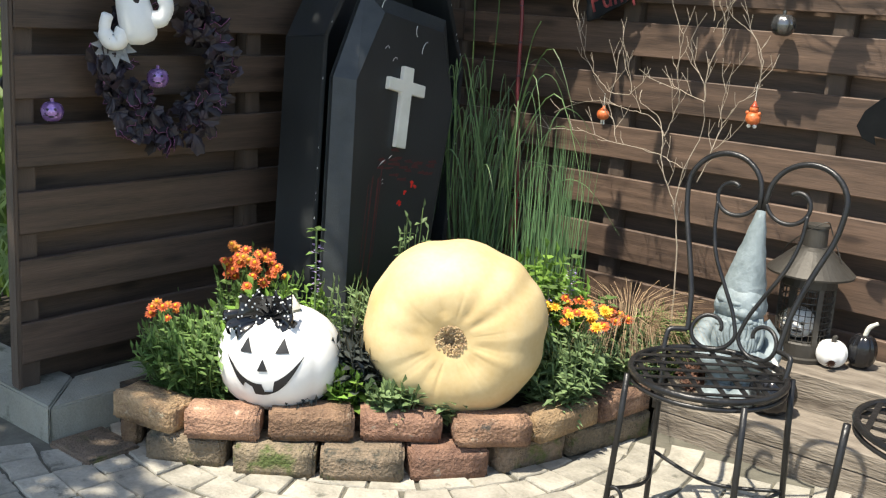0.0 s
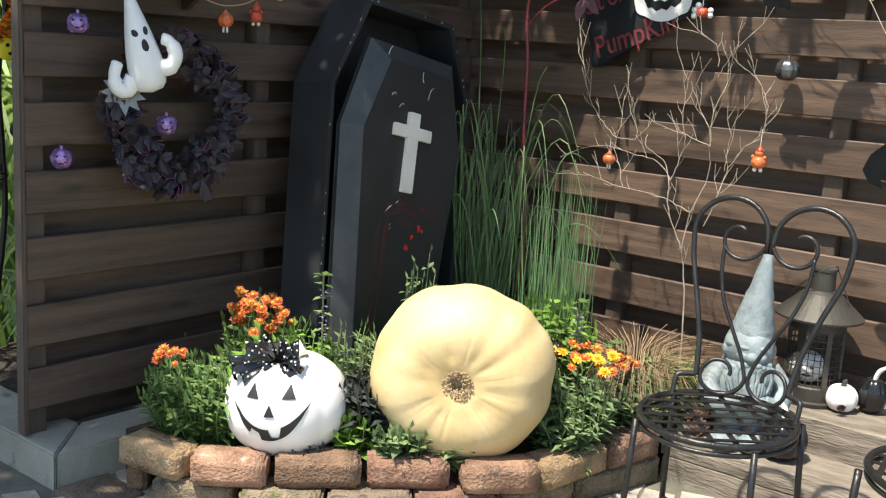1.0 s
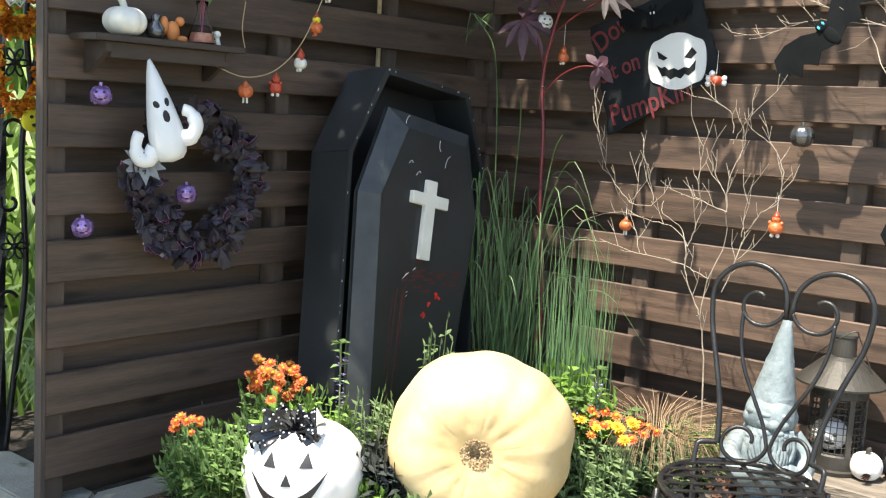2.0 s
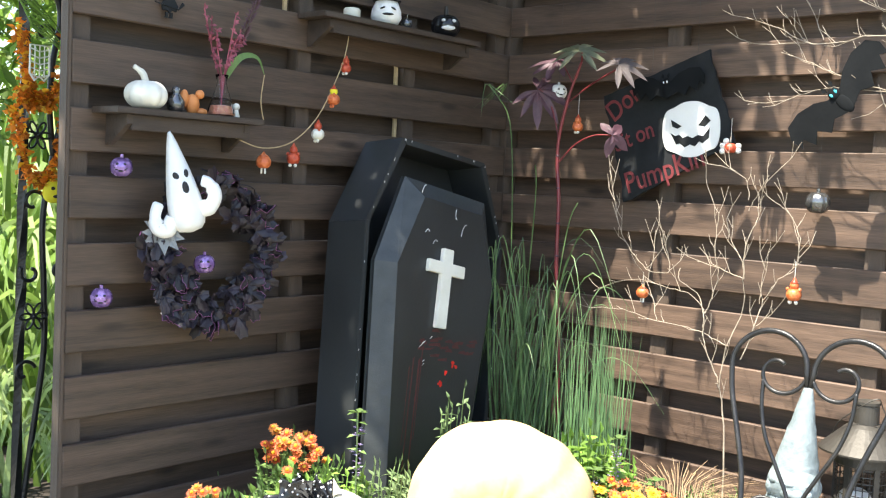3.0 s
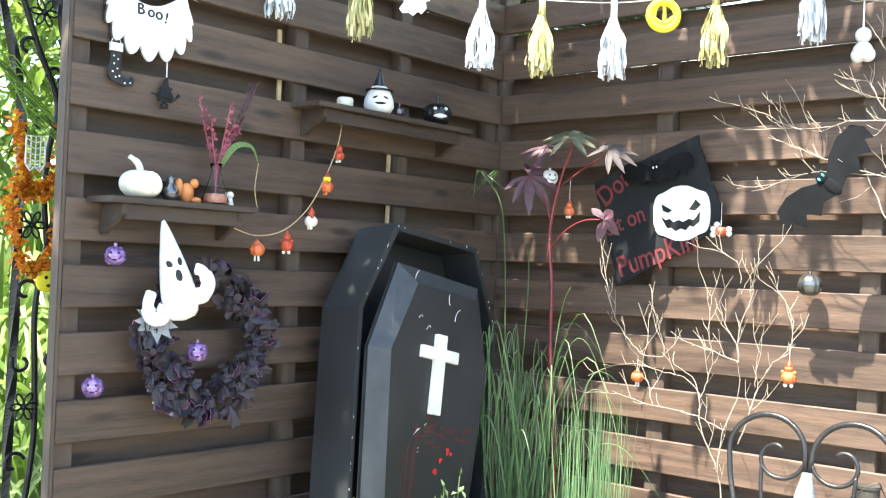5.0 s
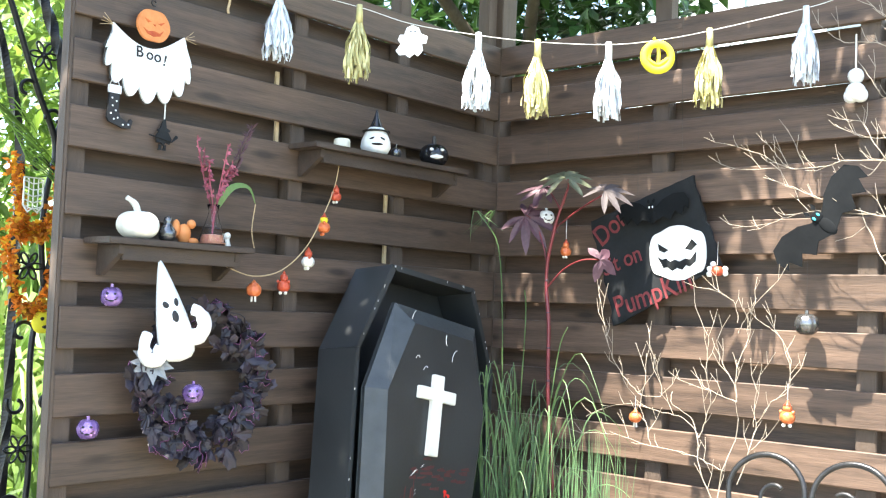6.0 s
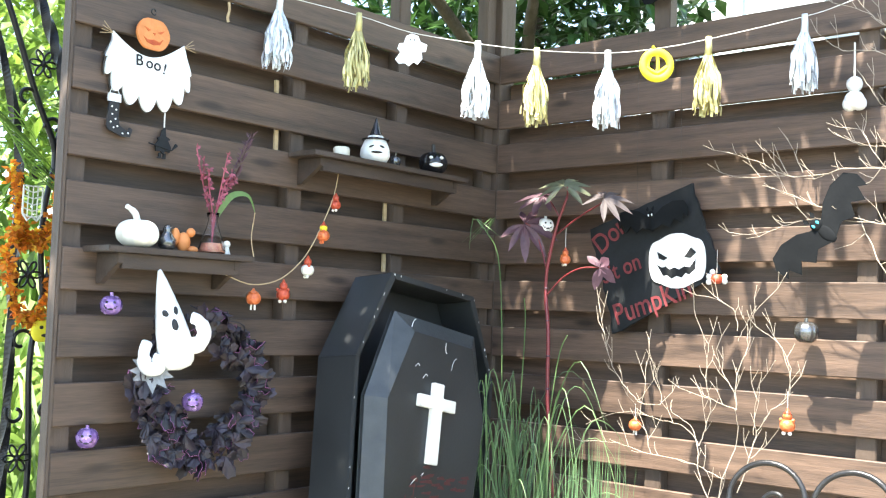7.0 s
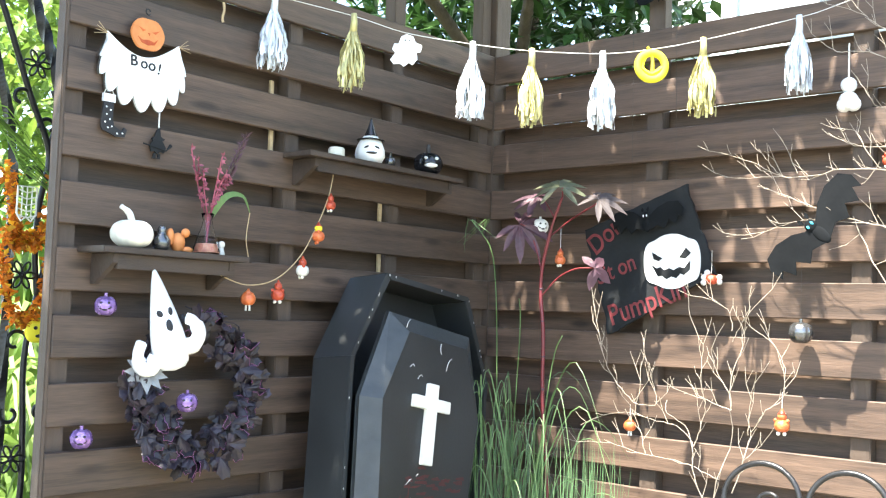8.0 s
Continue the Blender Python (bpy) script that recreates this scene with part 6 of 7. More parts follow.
def bat(x, y, z, rot, span, label, eye):
    m = Matrix.Translation((x, y, z)) @ ON_RIGHT @ pose(0, 0, 0, 0, 0, rot)
    b = thing("paper_bat", label, "bat ornament", m, "black bats hanging before the fence")
    s = span / 2
    for k in (-1, 1):
        w = [(0.0, 0.10), (0.16, 0.11), (0.36, 0.19), (0.66, 0.23), (0.92, 0.18), (1.0, 0.04), (0.93, -0.12), (0.84, -0.04), (0.72, -0.19), (0.58, -0.07), (0.42, -0.20), (0.26, -0.10), (0.0, -0.15)]
        o = [(k * u * s, 1.4 * v * s) for u, v in w]
        part("wing", G().prism(o if k < 0 else o[::-1], 0, 0.003, pose(0, 0, 0, 0, k * 5, k * 9), centre=(k * 0.5 * s, 0)), M_FELT, b)
    part("body", G().ball((0, -0.05 * s, 0), (0.10 * s, 0.19 * s, 0.03 * s), 12), M_FELT, b, smooth=True)
    part("head", G().ball((0, 0.17 * s, 0.01 * s), (0.10 * s, 0.10 * s, 0.03 * s), 12).leaf((-0.06 * s, 0.26 * s, 0), (-0.2, 1, 0), (0, 0, 1), 0.14 * s, 0.08 * s).leaf((0.06 * s, 0.26 * s, 0), (0.2, 1, 0), (0, 0, 1), 0.14 * s, 0.08 * s), M_FELT, b, smooth=True)
    for k in (-1, 1):
        part("eye", G().ball((k * 0.045 * s, 0.17 * s, 0.04 * s), (0.020 * s, 0.034 * s, 0.012 * s), 8), eye, b)
    return b


bat(0.790, -0.085, 1.652, 8, 0.30, "black card bat with red-rimmed eyes over the warning board", M_SPOT)
bat(1.480, -0.235, 1.586, 50, 0.40, "black card bat with blue eyes hanging before the fence", M_CYAN)
bat(0.800, -0.030, 2.530, 178, 0.22, "black card bat pinned high on the tall fence post", M_FELT)
bat(1.835, -0.25, 1.105, 62, 0.38, "black card bat with white eyes near the twigs", M_SPOT)


# ---- hanging ornaments ----
def ornament(x, y, z, kind, size, hang=0.06, tint=None):
    label = {"round": "small orange pumpkin ornament on a thread", "figure": "small orange pumpkin figure ornament on a thread", "cluster": "small orange and white pumpkin ornament", "ghost": "small red and white figure ornament on the garland", "yellow": "small yellow and orange figure ornament on the garland"}[kind]
    o = thing("hanging_ornament", label, "ornament", pose(x, y, z, 0, 0, R.uniform(-30, 30)), "small Halloween ornaments")
    r = size * 0.84
    mat = tint or M_ORNAM
    if kind in ("round", "figure", "yellow", "ghost"):
        part("pumpkin_body", G().lathe(pumpkin_profile(r, r * 1.7, 0.15), 24, Matrix(), 8, 0.08), M_CREAM if kind == "ghost" else mat, o, smooth=True)
    if kind in ("figure", "yellow", "ghost"):
        part("head", G().ball((0, 0, r * 1.2), r * 0.62, 10), M_YELPLAS if kind == "yellow" else mat, o, smooth=True)
        part("hat", G().lathe([(r * 0.6, r * 1.55), (r * 0.35, r * 1.75), (r * 0.05, r * 2.3)], 12), M_ORNRED, o, smooth=True)
        for s in (-1, 1):
            part("foot", G().ball((s * r * 0.4, -r * 0.2, -r * 1.0), r * 0.28, 8), M_CREAM if kind != "yellow" else mat, o, smooth=True)
            part("hand_knob".replace("hand_", "side_"), G().ball((s * r * 0.8, -r * 0.2, r * 0.7), r * 0.26, 8), M_ORNRED if kind == "ghost" else mat, o, smooth=True)
    if kind == "round":
        part("cap", G().lathe([(r * 0.75, r * 0.7), (r * 0.3, r * 1.0), (r * 0.1, r * 1.35)], 12), M_ORNAM, o, smooth=True)
        for s in (-1, 1):
            part("leg", G().tube([(s * r * 0.25, 0, -r * 0.7), (s * r * 0.3, 0, -r * 1.5)], r * 0.14, 6), M_CREAM, o)
    if kind == "cluster":
        part("pumpkin_body", G().lathe(pumpkin_profile(r, r * 1.6, 0.15), 24, Matrix(), 8, 0.08), M_ORNRED, o, smooth=True)
        for dx, dz in ((-1.2, 0.35), (1.2, 0.35), (-1.25, -0.5), (1.2, -0.35), (-0.7, 1.1)):
            part("white_knob", G().ball((dx * r, 0, dz * r), r * 0.48, 8), M_WHITE, o, smooth=True)
    if hang:
        part("hanging_thread", G().tube([(0, 0, r), (0, 0, r + hang)], 0.001, 4), M_STRING, o)


ornament(0.86, -0.29, 0.935, "round", 0.026, 0.05)
ornament(1.397, -0.30, 0.985, "figure", 0.028, 0.08)
ornament(0.495, -0.20, 1.51, "figure", 0.024, 0.10)
ornament(1.048, -0.08, 1.445, "cluster", 0.026, 0.08)
ornament(1.72, -0.2, 1.52, "figure", 0.026, 0.10, M_ORNRED)
ornament(1.675, -0.2, 1.80, "figure", 0.020, 0.08, M_ORNRED)

gar = thing("ornament_garland", "jute string hung from shelf to shelf on the fence", "garland")
part("string", G().tube(smooth_path([(0.05, -1.46, 1.405), (0.08, -1.443, 1.387), (0.08, -1.337, 1.362), (0.08, -1.222, 1.386), (0.08, -1.121, 1.466), (0.08, -1.051, 1.576), (0.08, -1.0, 1.688), (0.07, -0.972, 1.79)], 5), 0.002, 5), M_JUTE, gar)
for y, z, kind, s, tint in ((-1.335, 1.318, "round", 0.029, M_ORNAM), (-1.213, 1.335, "figure", 0.026, M_ORNRED), (-1.112, 1.42, "ghost", 0.026, M_ORNRED), (-1.048, 1.54, "yellow", 0.026, M_ORNAM), (-0.997, 1.65, "figure", 0.022, M_ORNRED)):
    ornament(0.085, y, z, kind, s, 0.0, tint)

# ---- tassel garland ----
tg = thing("tassel_garland_string", "thin white string stretched across the fence corner", "string")
LINE = [(-0.06, -1.31, 2.36), (0.037, -1.244, 2.327), (0.243, -1.076, 2.265), (0.38, -0.965, 2.213), (0.55, -0.826, 2.182), (0.701, -0.703, 2.165), (0.881, -0.556, 2.163), (1.004, -0.456, 2.182), (1.135, -0.35, 2.218), (1.376, -0.153, 2.302), (1.463, -0.081, 2.343), (1.60, -0.02, 2.40)]
part("string", G().tube(smooth_path([(x, y, z) for x, y, z in LINE], 5), 0.0013, 5), M_STRING, tg)


def tassel(x, y, z, material, label, length=0.25):
    t = thing("foil_tassel", label, "tassel", pose(x, y, z, 0, 0, R.uniform(0, 90)), "foil tassels on the string")
    part("loop", G().tube([(0, 0, 0.008), (0.002, 0, -0.02), (0, 0, -0.055)], [0.010, 0.011, 0.013], 10), material, t, smooth=True)
    g = G()
    for i in range(70):
        a, q = R.uniform(0, 6.283), math.sqrt(R.random())
        d = Vector((math.cos(a), math.sin(a), 0))
        ln = length * R.uniform(0.80, 1.02)
        w, n, ph = R.uniform(0.006, 0.011), 9, R.uniform(0, 6.28)
        vs = []
        for k in range(n + 1):
            u = k / n
            turn = a + 1.57 + 0.9 * math.sin(u * 7 + ph)
            sd = Vector((math.cos(turn), math.sin(turn), 0)) * w / 2
            out = 0.009 + (0.030 * q) * min(1, u * 2.2) + 0.006 * u * q
            c = d * out + Vector((math.sin(u * 11 + ph), math.cos(u * 9 + ph), 0)) * 0.0045 * u - Vector((0, 0, 0.05 + (ln - 0.05) * u))
            vs += [c - sd, c + sd]
        g.add(vs, [(2 * k, 2 * k + 1, 2 * k + 3, 2 * k + 2) for k in range(n)])
    tagged(part("fringe", g, material, t), kind="stuff")


for i, mt, lb in ((1, M_SILVER, "silver foil tassel hanging on the string"), (2, M_GOLD, "gold foil tassel hanging on the string"), (4, M_SILVER, "silver foil tassel hanging on the string"), (5, M_GOLD, "gold foil tassel hanging on the string"), (6, M_SILVER, "silver foil tassel hanging on the string"), (8, M_GOLD, "gold foil tassel hanging on the string"), (9, M_SILVER, "silver foil tassel hanging on the string")):
    x, y, z = LINE[i]
    tassel(x, y, z, mt, lb, 0.25)
FACING = Matrix(((0.78, 0, 0.626, 0), (0.626, 0, -0.78, 0), (0, 1, 0, 0), (0, 0, 0, 1)))


def felt(name, label, x, y, z, outline, material, marks=()):
    f = thing(name, label, "felt ornament", Matrix.Translation((x, y, z)) @ FACING)
    part("felt_shape", G().prism(outline, 0, 0.005), material, f)
    for cx, cy, r in marks:
        part("stitched_mark", G().ball((cx, cy, 0.005), (r, r, 0.002), 8), M_BLACK, f)


gh = [(0.0, 0.055), (0.022, 0.047), (0.030, 0.028), (0.052, 0.018), (0.048, -0.004), (0.034, -0.006), (0.038, -0.028), (0.022, -0.048), (0.010, -0.040), (-0.006, -0.054), (-0.020, -0.044), (-0.040, -0.046), (-0.052, -0.032), (-0.036, -0.008), (-0.046, 0.004), (-0.040, 0.022), (-0.026, 0.022), (-0.018, 0.046)]
felt("felt_ghost", "white felt ghost hanging on the string", 0.382, -0.965, 2.153, gh[::-1], M_WHITE, ((-0.004, 0.034, 0.003), (0.010, 0.034, 0.003)))
yp = thing("yellow_pumpkin_ornament", "yellow felt pumpkin ring with cut-out face on the string", "felt ornament", Matrix.Translation((1.006, -0.457, 2.125)) @ FACING)
part("felt_ring", G().tube([(0.044 * math.cos(2 * math.pi * i / 40), 0.044 * math.sin(2 * math.pi * i / 40), 0.002) for i in range(41)], 0.013, 8, False), M_YELPLAS, yp, smooth=True)
for k in (-0.022, 0.0, 0.024):
    part("felt_rib", G().tube(smooth_path([(k * 0.6, 0.045, 0.002), (k * 1.5 + 0.004, 0.0, 0.004), (k * 0.6, -0.045, 0.002)], 5), 0.006, 6), M_YELPLAS, yp, smooth=True)
part("felt_grin", G().tube(smooth_path([(-0.034, -0.008, 0.005), (0.0, -0.026, 0.006), (0.034, -0.004, 0.005)], 5), 0.007, 6), M_YELPLAS, yp)
part("felt_stem", G().tube([(-0.006, 0.05, 0.002), (-0.014, 0.064, 0.002)], 0.005, 6), M_YELPLAS, yp)
sm = thing("snowman_ornament", "white gourd-shaped ornament hanging near the twigs", "ornament", pose(1.503, -0.05, 2.03))
part("body", G().ball((0, 0, 0.0), 0.032, 14).ball((0, 0, 0.052), 0.026, 12).ball((0.016, 0, -0.012), 0.024, 10).ball((-0.015, 0, -0.012), 0.024, 10), M_WHITE, sm, smooth=True)
part("hanging_thread", G().tube([(0, 0, 0.07), (0, 0, 0.19)], 0.003, 5), M_STRING, sm)

# ---- beyond the left fence ----
arch = thing("iron_arch", "black wrought-iron garden arch with leaf scrolls", "arch")
AX = -0.55


def on_arch(pts, dx=0.0):
    return smooth_path([(AX + dx, y, z) for y, z in pts], 6)


def twisted_bar(name, pts, w, dx=0.0):
    """A square bar with a slow twist."""
    path, g = on_arch(pts, dx), G()
    fine = smooth_path(path, 4)
    vs = []
    for i, c in enumerate(fine):
        d = (fine[min(i + 1, len(fine) - 1)] - fine[max(i - 1, 0)]).normalized()
        e1 = d.cross(Vector((1, 0, 0))).normalized()
        e2 = d.cross(e1)
        for q in range(4):
            a = q * math.pi / 2 + i * 0.10
            vs.append(c + (e1 * math.cos(a) + e2 * math.sin(a)) * w)
    k = len(fine)
    g.add(vs, [(i * 4 + q, i * 4 + (q + 1) % 4, (i + 1) * 4 + (q + 1) % 4, (i + 1) * 4 + q) for i in range(k - 1) for q in range(4)])
    part(name, g, M_IRON, arch)


twisted_bar("post", [(-1.800, 0.0), (-1.803, 0.657), (-1.799, 0.926), (-1.804, 1.333), (-1.811, 1.766), (-1.895, 2.093), (-2.03, 2.40), (-2.25, 2.70)], 0.017)
twisted_bar("post", [(-1.60, 0.0), (-1.60, 1.2), (-1.63, 1.75), (-1.682, 2.01), (-1.724, 2.131), (-1.789, 2.276), (-1.93, 2.52), (-2.25, 2.82)], 0.021, 0.03)
for pts in ([(-1.693, 1.70), (-1.697, 1.803), (-1.769, 1.961), (-1.885, 2.251), (-1.99, 2.46)], [(-1.674, 1.444), (-1.705, 1.306), (-1.736, 1.098), (-1.726, 0.861), (-1.723, 0.649), (-1.76, 0.35), (-1.79, 0.1)], [(-1.693, 1.72), (-1.715, 1.60), (-1.72, 1.45), (-1.705, 1.306)], [(-1.69, 1.80), (-1.665, 1.92), (-1.69, 1.99)]):
    part("vine_bar", G().tube(on_arch(pts, 0.01), 0.0105, 8), M_IRON, arch, smooth=True)
for cy, cz, r, a0, a1 in ((-1.80, 1.945, 0.040, -0.4, 4.6), (-1.770, 1.155, 0.042, 0.2, 4.9), (-1.775, 0.925, 0.036, 2.6, 7.6), (-1.700, 1.865, 0.034, 3.4, -1.2), (-1.675, 0.925, 0.036, 0.0, 4.4), (-1.79, 0.60, 0.04, 0.3, 5.0), (-1.745, 1.70, 0.032, 0.0, 4.4)):
    part("scroll", G().tube(coil((cy, cz), r, r * 0.35, a0, a1, 24, lambda u, w: (AX + 0.012, u, w)), 0.0065, 7), M_IRON, arch, smooth=True)
for cy, cz in ((-1.753, 2.065), (-1.764, 1.371), (-1.764, 0.782), (-1.86, 2.42)):
    flower = part("iron_flower", G().ball((AX + 0.02, cy, cz), 0.009, 8), M_IRON, arch, smooth=True)
    for i in range(6):
        a = i * math.pi / 3
        part("petal_loop", G().tube([(AX + 0.018, cy + 0.028 * math.cos(a) + 0.020 * math.cos(t) * math.cos(a) - 0.010 * math.sin(t) * math.sin(a), cz + 0.028 * math.sin(a) + 0.020 * math.cos(t) * math.sin(a) + 0.010 * math.sin(t) * math.cos(a)) for t in [2 * math.pi * q / 14 for q in range(15)]], 0.0036, 5, False), M_IRON, flower, smooth=True)
lei = thing("orange_garland", "orange and yellow petal garland draped on the iron arch", "garland")
lp, ly = G(), G()
for path in ([(-1.838, 1.70), (-1.825, 1.60), (-1.794, 1.498), (-1.738, 1.482), (-1.698, 1.548), (-1.689, 1.676)], [(-1.855, 1.44), (-1.840, 1.36), (-1.798, 1.241), (-1.744, 1.232), (-1.694, 1.317), (-1.687, 1.40)], [(-1.84, 1.50), (-1.80, 1.47), (-1.75, 1.49)]):
    for c in on_arch(path, 0.045):
        for _ in range(13):
            (ly if R.random() < 0.28 else lp).leaf(c + Vector((R.gauss(0, 0.010), R.gauss(0, 0.010), R.gauss(0, 0.012))), (R.uniform(-1, 1), R.uniform(-1, 1), R.uniform(-1, 1)), (R.uniform(-1, 1), 0.3, 1), R.uniform(0.018, 0.034), R.uniform(0.014, 0.026))
tagged(part("orange_petal_mass", lp, M_LEI, lei), kind="stuff")
tagged(part("yellow_petal_mass", ly, M_YELLOW, lei, "yellow petals"), kind="stuff")
web = thing("lace_charm", "pale filigree metal charm hanging on the arch", "charm", pose(AX + 0.09, -1.800, 1.595, 0, 0, 0))
part("rim", G().tube([(0, 0.032 * u, 0.055 * v) for u, v in ((-1, -0.6), (-1, 1), (1, 1), (1, -0.6), (0.5, -1.0), (0, -0.75), (-0.5, -1.0), (-1, -0.6))], 0.0035, 6), M_CREAM, web)
for i in range(5):
    part("web_bar", G().tube([(0, 0.032, 0.045 - 0.02 * i), (0, 0.0, 0.035 - 0.02 * i), (0, -0.032, 0.045 - 0.02 * i)], 0.0022, 5), M_CREAM, web)
for k in (-0.5, 0, 0.5):
    part("web_bar", G().tube([(0, 0.032 * k, 0.055), (0, 0.032 * k, -0.046)], 0.0022, 5), M_CREAM, web)
yc = thing("yellow_pumpkin_charm", "round yellow felt pumpkin charm below the garland", "charm", pose(AX + 0.05, -1.715, 1.190))
part("body", G().lathe(pumpkin_profile(0.045, 0.075, 0.15), 30, Matrix.Diagonal((0.35, 1, 1, 1)), 8, 0.06), M_YELPLAS, yc, smooth=True)
for dy, dz in ((-0.016, 0.012), (0.016, 0.012), (0.0, -0.014)):
    part("painted_mark", G().ball((0.0145, dy, dz), (0.003, 0.007 if dz > 0 else 0.016, 0.006), 8), M_BLACK, yc)
palm = thing("palm_frond", "fine green palm frond hanging before the arch", "plant")
stalk = on_arch([(-2.10, 1.95), (-2.00, 1.90), (-1.90, 1.80), (-1.84, 1.70)], 0.12)
part("stalk", G().tube(stalk, 0.003, 6), M_LEAFLT, palm)
g = G()
for i, c in enumerate(stalk[2:]):
    for q in (-1, 1):
        ln = R.uniform(0.10, 0.20)
        g.blade(smooth_path([c, c + Vector((0.02 * q, 0.4 * ln, -0.2 * ln * q - 0.1 * ln)), c + Vector((0.03 * q, 0.85 * ln, -0.55 * ln - 0.15 * ln * q))], 3), 0.006, Vector((1, -0.3, 0.3)))
tagged(part("leaflet_mass", g, M_GARDEN, palm), kind="stuff")


def strap_clump(x, y, z, n, length, w, material, label, spread=0.6):
    c = thing("strap_leaf_clump", label, "plant", pose(x, y, z), kind="stuff")
    g = G()
    for _ in range(n):
        a, l = R.uniform(0, 6.28), length * R.uniform(0.6, 1.1)
        d = Vector((math.cos(a), math.sin(a), 0)) * R.uniform(0.3, 1) * spread
        b = Vector((R.gauss(0, 0.1), R.gauss(0, 0.1), 0)) * length
        g.blade(smooth_path([b, b + d * l * 0.3 + Vector((0, 0, l * 0.65)), b + d * l * 0.7 + Vector((0, 0, l * 0.85)), b + d * l * 1.1 + Vector((0, 0, l * 0.6))], 3), w * R.uniform(0.7, 1.2), Vector((0.8, -0.6, 0.4)))
    part("blades", g, material, c)


for x, y, n, ln, w, mt in ((-0.25, -1.62, 60, 0.30, 0.012, M_STRIPE), (-0.22, -1.35, 60, 0.28, 0.012, M_STRIPE), (-0.55, -1.55, 70, 0.5, 0.016, M_STRIPE), (-1.0, -1.75, 90, 0.6, 0.02, M_STRIPE), (-1.1, -1.3, 90, 0.9, 0.03, M_GARDEN), (-1.7, -1.4, 90, 1.1, 0.035, M_GARDEN), (-2.3, -0.9, 120, 1.4, 0.04, M_GARDEN), (-1.6, -0.8, 90, 1.2, 0.03, M_GARDEN), (-3.0, -0.4, 120, 1.8, 0.05, M_GARDEN), (-0.3, -0.9, 50, 0.3, 0.012, M_STRIPE)):
    strap_clump(x, y, 0.05, n, ln, w, mt, "striped light green strap leaves behind the fence" if mt is M_STRIPE else "sunlit yellow-green strap-leaved garden plants")


def leaf_cloud(g, centre, radii, n, size, rr, shell=0.0):
    for _ in range(n):
        while True:
            v = Vector((rr.uniform(-1, 1), rr.uniform(-1, 1), rr.uniform(-1, 1)))
            if shell < v.length < 1:
                break
        c = Vector(centre) + Vector((v.x * radii[0], v.y * radii[1], v.z * radii[2]))
        g.leaf(c, (rr.uniform(-1, 1), rr.uniform(-1, 1), rr.uniform(-0.9, 0.4)), (rr.uniform(-0.5, 0.5), rr.uniform(-0.5, 0.5), 1), size * rr.uniform(0.6, 1.2), size * 0.4 * rr.uniform(0.7, 1.2), rr.uniform(0, 0.7))


def tree(name, label, trunk, limbs, clumps, n, size, material, seed):
    t = thing(name, label, "tree")
    rr = random.Random(seed)
    part("trunk", G().tube(smooth_path(trunk, 4), [0.10 - 0.06 * i / (4 * (len(trunk) - 1)) for i in range(4 * (len(trunk) - 1) + 1)], 10), M_BARK, t, smooth=True)
    for l in limbs:
        part("limb", G().tube(smooth_path(l, 4), [0.04 - 0.025 * i / (4 * (len(l) - 1)) for i in range(4 * (len(l) - 1) + 1)], 7), M_BARK, t, smooth=True)
    g = G()
    for c, r in clumps:
        leaf_cloud(g, c, r, int(n * r[0] * r[1] * r[2] ** 0.5), size, rr)
    part("crown", g, material, t)
    return t


# the evergreen behind the corner, and unseen leaf clumps added overhead to cast shade
CROWN = [((-0.9, 1.3, 3.0), (0.9, 0.6, 0.7)), ((-0.42, 1.5, 3.1), (0.6, 0.6, 0.75)), ((-1.9, 1.2, 2.9), (0.9, 0.7, 0.9)), ((-2.8, 1.0, 2.6), (0.9, 0.7, 0.9))]
# out-of-view clumps, set along the sun's direction to shade fences, coffin and paving
SHADE_CLUMPS = [((-0.55, -0.50, 3.35), (0.72, 0.75, 0.25)), ((0.5, -0.40, 3.35), (0.70, 0.56, 0.25)), ((1.4, -0.33, 3.4), (0.72, 0.50, 0.25)), ((2.5, -0.2, 3.4), (0.7, 0.50, 0.25)), ((-0.50, -1.5, 3.35), (0.62, 0.75, 0.3)), ((-0.52, -2.5, 3.4), (0.62, 0.8, 0.3)), ((-0.32, -3.7, 3.4), (0.76, 0.78, 0.3)), ((-0.4, -4.5, 3.4), (0.85, 0.8, 0.3)), ((0.05, -1.72, 3.4), (0.36, 0.85, 0.25)), ((0.3, 0.7, 3.9), (1.3, 0.6, 0.3)), ((-0.6, -5.4, 3.4), (0.9, 0.9, 0.3)), ((0.6, -5.7, 3.4), (0.9, 0.9, 0.3))]
tree("evergreen_tree", "broad-leaved evergreen tree behind the fence corner", [(-0.9, 1.4, -0.05), (-0.9, 1.35, 1.6), (-0.8, 1.3, 2.8), (-0.6, 1.2, 3.6)], [[(-0.85, 1.3, 2.4), (-0.4, 0.8, 3.0), (0.3, 0.2, 3.4), (1.6, 0.2, 3.45)], [(-0.85, 1.3, 2.4), (-0.9, 0.3, 3.1), (-0.8, -1.2, 3.4), (-0.85, -3.0, 3.4)], [(-0.9, 1.35, 2.2), (-1.6, 1.3, 2.7), (-2.4, 1.1, 2.8)]], CROWN, 2600, 0.16, M_TREE, 5)
t2 = thing("shade_branches", "unseen leafy branches added overhead to shade the fences and paving", "tree")
g = G()
rr2 = random.Random(9)
for c, r in SHADE_CLUMPS:
    leaf_cloud(g, c, r, int((1700 if c[0] > 1 else 2600) * r[0] * r[1]), 0.17, rr2)
part("leaves", g, M_TREE, t2)
